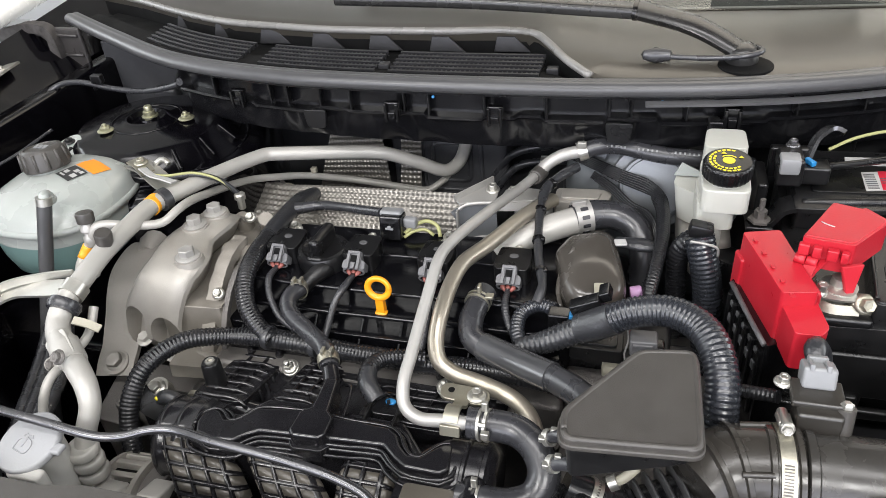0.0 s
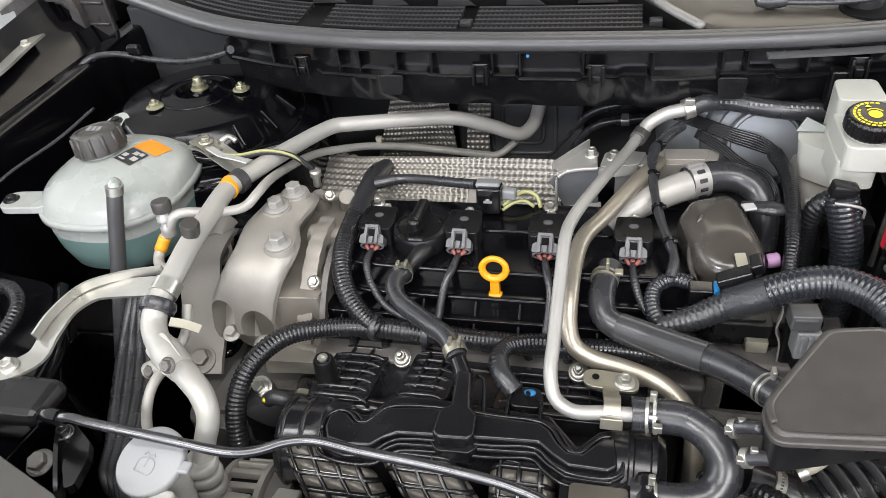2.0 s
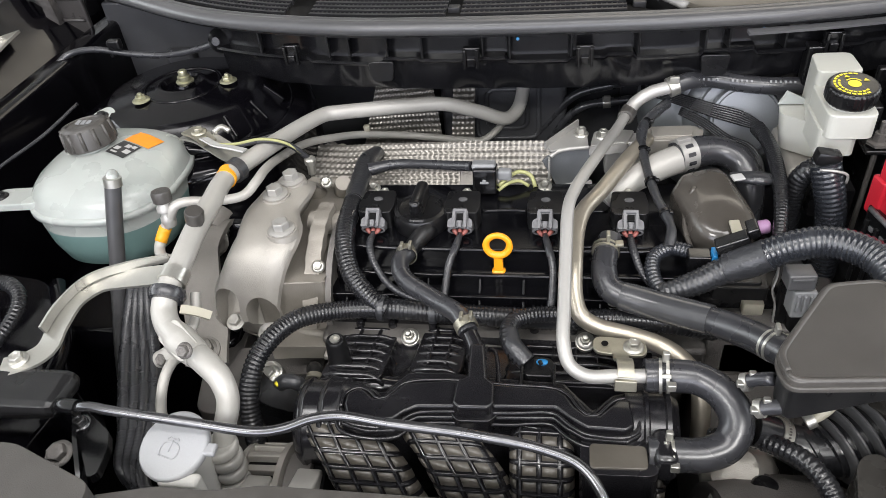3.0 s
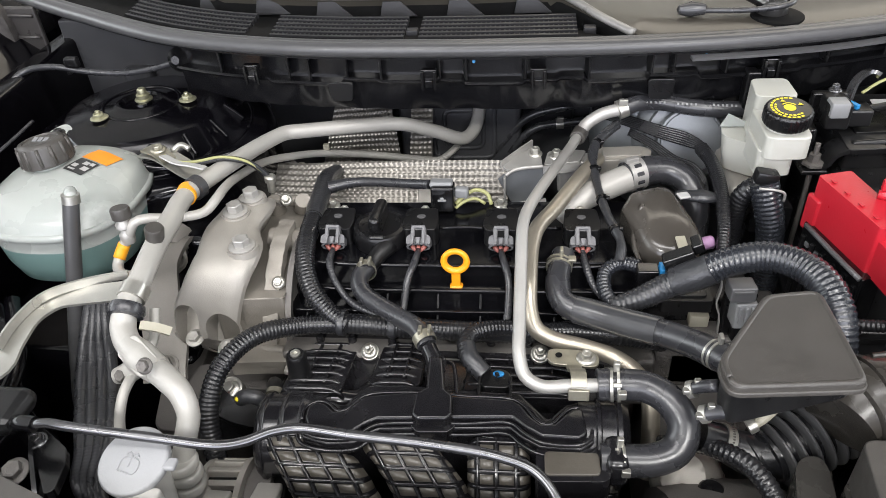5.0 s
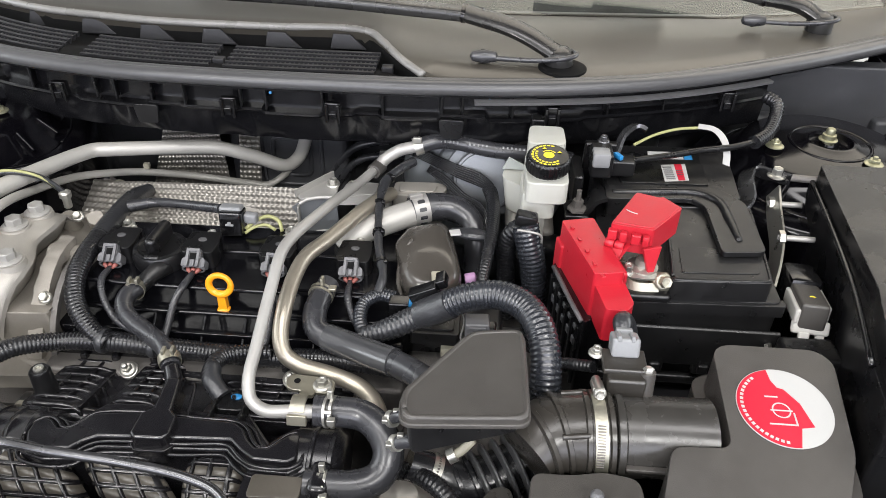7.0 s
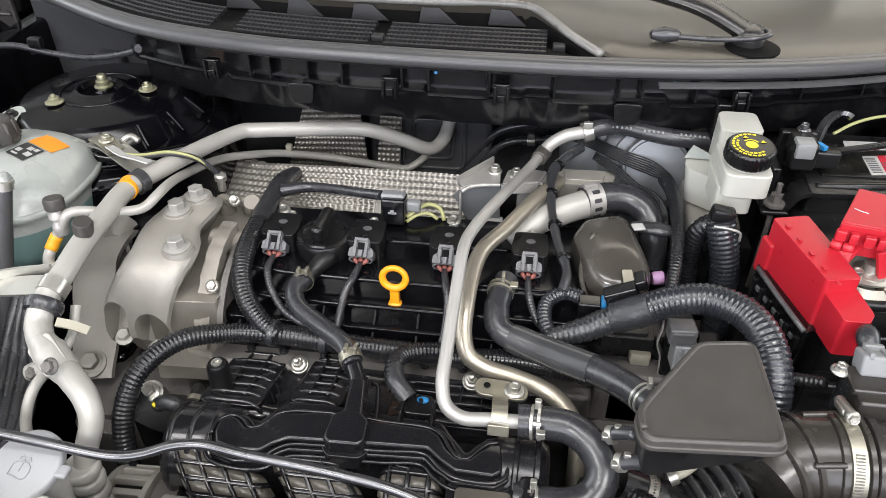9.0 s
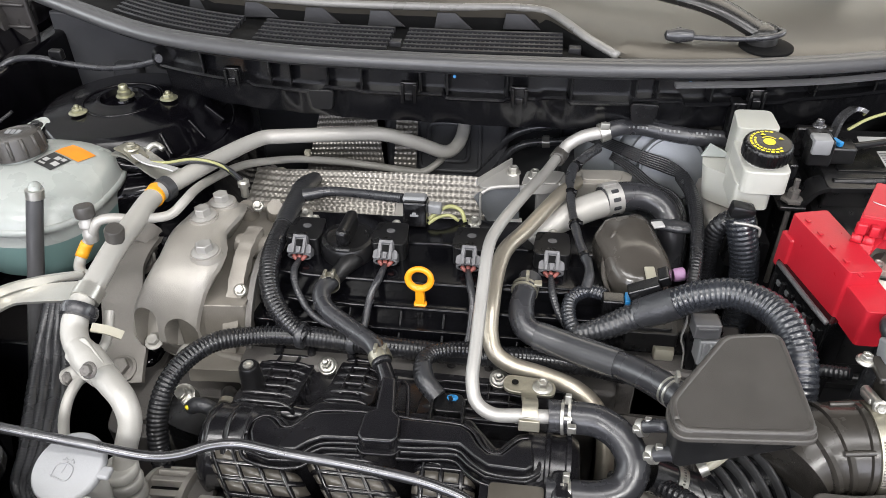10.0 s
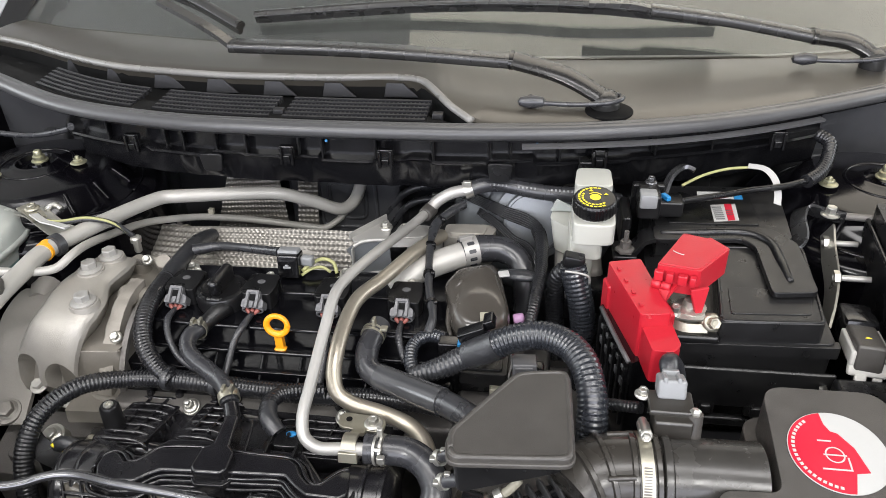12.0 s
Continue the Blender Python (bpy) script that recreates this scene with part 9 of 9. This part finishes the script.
tube(bm, [(-0.060, 0.470, 0.855), (-0.031, 0.458, 0.874), (-0.009, 0.440, 0.886), (0.010, 0.422, 0.888), (0.024, 0.400, 0.880), (0.030, 0.375, 0.86)], 0.0095, 16, rib=0.0009, pitch=0.005)
solo("lower_conduit", bm, conduit, "corrugated black conduit below the radiator hose", "wiring conduit", "wiring conduits")
nb = thing("drain_nipple", (0.02, 0.455, 0.89), "small pale pipe end under the resonator", "pipe")
bm = mesh_new()
tube(bm, [(0.012, 0.453, 0.908), (0.022, 0.456, 0.914), (0.032, 0.460, 0.926)], 0.0045, 12, 0.005)
part("tube", bm, cream_plastic, nb)
bm = mesh_new()
lathe(bm, [(0.0056, -0.004), (0.0072, -0.004), (0.0072, 0.004), (0.0056, 0.004)], toward((0.013, 0.4533, 0.9086), (1, 0.3, 0.5)), 16)
part("end_ring", bm, zinc, nb)
sp = thing("air_scoop", (0.055, 0.40, 0.80), "dark plastic air scoops in front of the bellows", "air scoop")
for pts in ([(0.034, 0.375), (0.044, 0.418), (0.054, 0.430), (0.068, 0.431), (0.073, 0.420), (0.068, 0.375)], [(0.076, 0.360), (0.078, 0.398), (0.084, 0.404), (0.090, 0.400), (0.090, 0.36)]):
    bm = mesh_new()
    prism(bm, rounded(pts, 0.008), 0.79, 0.897, 0.003)
    prism(bm, rounded(grown(pts, -0.004), 0.006), 0.8965, 0.8975, 0)
    part("scoop", bm, tube_black, sp)
fs = thing("air_flow_sensor", (0.178, 0.52, 0.95), "black air flow sensor with a pale grey connector", "sensor")
bm = mesh_new()
box(bm, (0.172, 0.500, 0.976), (0.036, 0.026, 0.026), 0.003)
box(bm, (0.171, 0.512, 0.990), (0.042, 0.030, 0.007), 0.002)
part("body", bm, brown_black, fs)
bm = mesh_new()
box(bm, (0.172, 0.527, 0.999), (0.027, 0.022, 0.020), 0.003, (-20, 0, 0))
box(bm, (0.165, 0.528, 1.009), (0.004, 0.018, 0.006), 0.001, (-20, 0, 0))
box(bm, (0.178, 0.528, 1.009), (0.004, 0.018, 0.006), 0.001, (-20, 0, 0))
box(bm, (0.1715, 0.536, 1.008), (0.016, 0.006, 0.006), 0.001, (-20, 0, 0))
part("connector", bm, pale_plastic, fs, "pale grey connector")
bm = mesh_new()
lathe(bm, [(0.0075, 0), (0.0075, 0.034), (0.0, 0.034)], toward((0.192, 0.492, 0.958), (0, 0.25, 1)), 18)
part("boss", bm, box_grey, fs)
bm = mesh_new()
lathe(bm, [(0.0055, 0.032), (0.0055, 0.037), (0.003, 0.039), (0, 0.039)], toward((0.192, 0.492, 0.958), (0, 0.25, 1)), 6)
part("boss_screw", bm, zinc, fs)
bm = mesh_new()
hexbolt(bm, (0.146, 0.522, 0.990), (0, 0, 1), 0.005, 0.008, 0.008)
part("screw", bm, zinc, fs)
bm = mesh_new()
tube(bm, [(0.172, 0.538, 1.000), (0.172, 0.551, 1.006), (0.177, 0.564, 1.000), (0.187, 0.574, 0.975), (0.190, 0.578, 0.94), (0.19, 0.58, 0.88)], [0.008, 0.009, 0.008, 0.008, 0.008, 0.008], 12, 0.004, waves=0.15)
part("cable", bm, tape_black, fs)
bm = mesh_new()
tube(bm, [(0.150, 0.54, 0.955), (0.128, 0.552, 0.945), (0.11, 0.57, 0.93)], 0.0065, 12, rib=0.0007, pitch=0.004)
part("cable_sleeve", bm, conduit, fs)

ac_box = thing("air_cleaner", (0.32, 0.46, 0.80), "charcoal plastic air cleaner box with a round red sticker", "air cleaner")
bm = mesh_new()
prism(bm, rounded([(0.261, 0.438), (0.264, 0.546), (0.276, 0.556), (0.366, 0.556), (0.380, 0.542), (0.368, 0.438), (0.335, 0.36), (0.330, 0.30), (0.170, 0.30), (0.188, 0.364), (0.208, 0.436)], 0.012, 5), 0.80, 0.972, 0.013, segments=4)
for v in bm.verts:
    if v.co.z > 0.9:
        v.co.z += 0.14 * (v.co.y - 0.486)
part("case", bm, box_grey, ac_box)
bm = mesh_new()
prism(bm, rounded([(0.250, 0.440), (0.252, 0.550), (0.27, 0.562), (0.37, 0.562), (0.392, 0.54), (0.38, 0.43), (0.36, 0.36)], 0.014, 5), 0.80, 0.935, 0.012, segments=3)
part("shoulder", bm, box_grey, ac_box)
st = mesh_new()
SC = Matrix.Translation((0.3175, 0.484, 0.9722)) @ Matrix.Rotation(math.atan(0.14), 4, "X")
lathe(st, [(0.0435, 0), (0.0435, 0.0007), (0, 0.0007)], SC, 56)
sticker = part("sticker", st, paper_white, ac_box, "round sticker, half red and half white")
bm = mesh_new()
pts = [(0.0428 * math.cos(a), 0.0428 * math.sin(a)) for a in [radians(100 + k * 8) for k in range(23)]]
pts += [(0.010, -0.022), (0.022, -0.020), (0.015, 0.005), (0.004, 0.020), (-0.002, 0.022), (-0.006, 0.030)]
prism(bm, pts, 0.0007, 0.0011, 0, SC)
red = part("red_half", bm, paper_red, sticker)
bm = mesh_new()
mm = SC
for k in range(20):
    arc_band(bm, mm, 0.0370, 0.0400, radians(125 + k * 7), radians(125 + k * 7 + 4.5), 0.0014, 2)
arc_band(bm, mm @ Matrix.Translation((-0.004, -0.004, 0)), 0.0072, 0.0086, 0, 6.2832, 0.0014, 24)
for lo, hi in (((-0.014, -0.0048), (0.006, -0.0035)), ((-0.018, -0.020), (0.006, -0.0185)), ((0.006, -0.020), (0.0075, -0.006)), ((-0.016, 0.010), (-0.004, 0.0115))):
    prism(bm, [lo, (hi[0], lo[1]), hi, (lo[0], hi[1])], 0.0011, 0.0015, 0, mm)
bmesh.ops.recalc_face_normals(bm, faces=bm.faces)
part("lettering", bm, paper_white, sticker)
bm = mesh_new()
prism(bm, rounded([(0.072, 0.30), (0.186, 0.30), (0.180, 0.412), (0.150, 0.418), (0.120, 0.412), (0.085, 0.412)], 0.010), 0.84, 0.946, 0.007)
solo("intake_duct_box", bm, box_grey, "charcoal plastic duct box in front of the intake tube", "duct box")
bm = mesh_new()
strip(bm, [(0.115, 0.372, 0.950), (0.130, 0.376, 0.954), (0.142, 0.380, 0.952), (0.150, 0.383, 0.948)], 0.008, 0.003, (0.2, 1, 0))
lathe(bm, [(0.005, 0), (0.006, 0.006), (0.003, 0.010), (0, 0.010)], Matrix.Translation((0.137, 0.380, 0.957)), 12)
solo("duct_clip", bm, grey_plastic, "grey clip on the duct box", "clip")

# ---- fuse box and relays at the far side ----
fx = thing("fuse_box", (0.55, 0.70, 0.80), "large black plastic fuse box lid", "fuse box")
bm = mesh_new()
prism(bm, rounded([(0.452, 0.862), (0.475, 0.870), (0.66, 0.87), (0.66, 0.44), (0.385, 0.44), (0.398, 0.515), (0.424, 0.63), (0.442, 0.75)], 0.008), 0.84, 1.005, 0.008)
part("case", bm, satin_black, fx)
bm = mesh_new()
prism(bm, rounded([(0.458, 0.858), (0.655, 0.862), (0.655, 0.45), (0.394, 0.46), (0.404, 0.515), (0.428, 0.60), (0.441, 0.714)], 0.006), 0.995, 1.030, 0.007)
part("lid", bm, satin_black, fx)
bm = mesh_new()
tube(bm, [(0.454, 0.855, 1.006), (0.441, 0.748, 1.006), (0.422, 0.626, 1.006), (0.396, 0.512, 1.006)], 0.0035, 8, 0.02)
part("lid_bead", bm, gloss_black, fx)
rl = thing("relay_connector", (0.40, 0.63, 0.90), "pale and black multi-pin connector by the fuse box", "connector")
bm = mesh_new()
box(bm, (0.404, 0.700, 0.952), (0.036, 0.050, 0.040), 0.006, (-10, 0, -6))
part("housing", bm, gloss_black, rl)
bm = mesh_new()
box(bm, (0.380, 0.654, 0.960), (0.006, 0.056, 0.018), 0.0025, (-10, 0, -8))
box(bm, (0.414, 0.658, 0.960), (0.006, 0.052, 0.018), 0.0025, (-10, 0, -8))
box(bm, (0.393, 0.626, 0.952), (0.040, 0.008, 0.016), 0.003, (-30, 0, -6))
box(bm, (0.386, 0.620, 0.944), (0.012, 0.006, 0.010), 0.002, (-30, 0, -6))
box(bm, (0.404, 0.622, 0.944), (0.010, 0.006, 0.010), 0.002, (-30, 0, -6))
part("lever", bm, white_plastic, rl, "whitish locking lever")
bm = mesh_new()
box(bm, (0.396, 0.652, 0.960), (0.030, 0.058, 0.032), 0.004, (-12, 0, -8))
part("window", bm, box_grey, rl)
bm = mesh_new()
lathe(bm, [(0.0045, 0), (0.0045, 0.0015), (0, 0.0015)], toward((0.395, 0.645, 0.9755), (0, -0.2, 1)), 12)
part("dot", bm, yellow_print, rl, "yellow dot")
bm = mesh_new()
box(bm, (0.388, 0.600, 0.930), (0.060, 0.04, 0.03), 0.006)
box(bm, (0.378, 0.585, 0.90), (0.05, 0.05, 0.04), 0.006)
part("base", bm, satin_black, rl)
br = thing("battery_bracket", (0.40, 0.78, 0.90), "bright metal bracket with protruding studs", "bracket")
bm = mesh_new()
strip(bm, [(0.412, 0.862, 0.985), (0.404, 0.82, 0.975), (0.396, 0.77, 0.965), (0.380, 0.72, 0.955), (0.366, 0.687, 0.950)], 0.026, 0.003, (0.4, 0, 1))
part("plate", bm, zinc, br)
bm = mesh_new()
strip(bm, [(0.338, 0.792, 0.990), (0.352, 0.800, 0.991), (0.366, 0.822, 0.994), (0.372, 0.862, 1.002), (0.384, 0.884, 1.004), (0.405, 0.876, 1.003), (0.430, 0.864, 1.002)], 0.022, 0.004, (0.4, -0.5, 0.5))
part("bent_strap", bm, chrome_dark, br)
for x, y in ((0.404, 0.842), (0.394, 0.762)):
    bm = mesh_new()
    tube(bm, [(x - 0.004, y, 0.978), (x + 0.038, y - 0.006, 0.981)], 0.0038, 10, 0.01)
    part("stud", bm, alu_bright, br)
    bm = mesh_new()
    lathe(bm, [(0.009, 0), (0.009, 0.006), (0.006, 0.008)], toward((x - 0.002, y, 0.978), (1, -0.1, 0.1)), 6)
    part("stud_nut", bm, zinc, br)
bm = mesh_new()
hexbolt(bm, (0.412, 0.868, 1.005), (0, 0, 1), 0.007, 0.012, 0.012)
part("bolt", bm, zinc, br)
bm = mesh_new()
tube(bm, [(0.425, 0.868, 1.004), (0.445, 0.862, 1.006), (0.468, 0.856, 1.008)], 0.005, 10, 0.006)
part("rod", bm, cast_dark, br)
bm = mesh_new()
strip(bm, [(0.352, 0.62, 0.93), (0.356, 0.60, 0.90), (0.362, 0.585, 0.86)], 0.012, 0.004, (0.5, 0.8, 0))
solo("lower_stay", bm, zinc, "dull metal stay by the battery tray", "bracket")
bm = mesh_new()
box_between(bm, (0.13, 0.60, 0.76), (0.42, 0.92, 0.84), 0.01)
solo("battery_tray", bm, tray_black, "black steel tray under the battery", "battery tray")

# ---- throttle casting below the hoop hose ----
th = thing("throttle_body", (-0.03, 0.44, 0.78), "silver throttle casting with a black cap", "throttle body")
bm = mesh_new()
lathe(bm, [(0.036, -0.05), (0.036, -0.01), (0.026, 0.0), (0.022, 0.012), (0.012, 0.015), (0, 0.015)], toward((-0.036, 0.456, 0.825), (-0.3, -0.4, 0.8)), 30)
bmesh.ops.subdivide_edges(bm, edges=list(bm.edges), cuts=1)
lumpy(bm, 0.002, 0.012)
part("casting", bm, cast_alu, th)
bm = mesh_new()
prism(bm, rounded([(-0.075, 0.408), (-0.060, 0.432), (-0.015, 0.452), (0.004, 0.446), (0.006, 0.425), (-0.03, 0.40)], 0.006), 0.80, 0.832, 0.003)
part("motor_cover", bm, cast_dark, th)
bm = mesh_new()
lathe(bm, [(0.013, 0), (0.013, 0.008), (0.010, 0.011), (0, 0.011)], Matrix.Translation((-0.016, 0.430, 0.832)), 18)
part("cap", bm, satin_black, th)
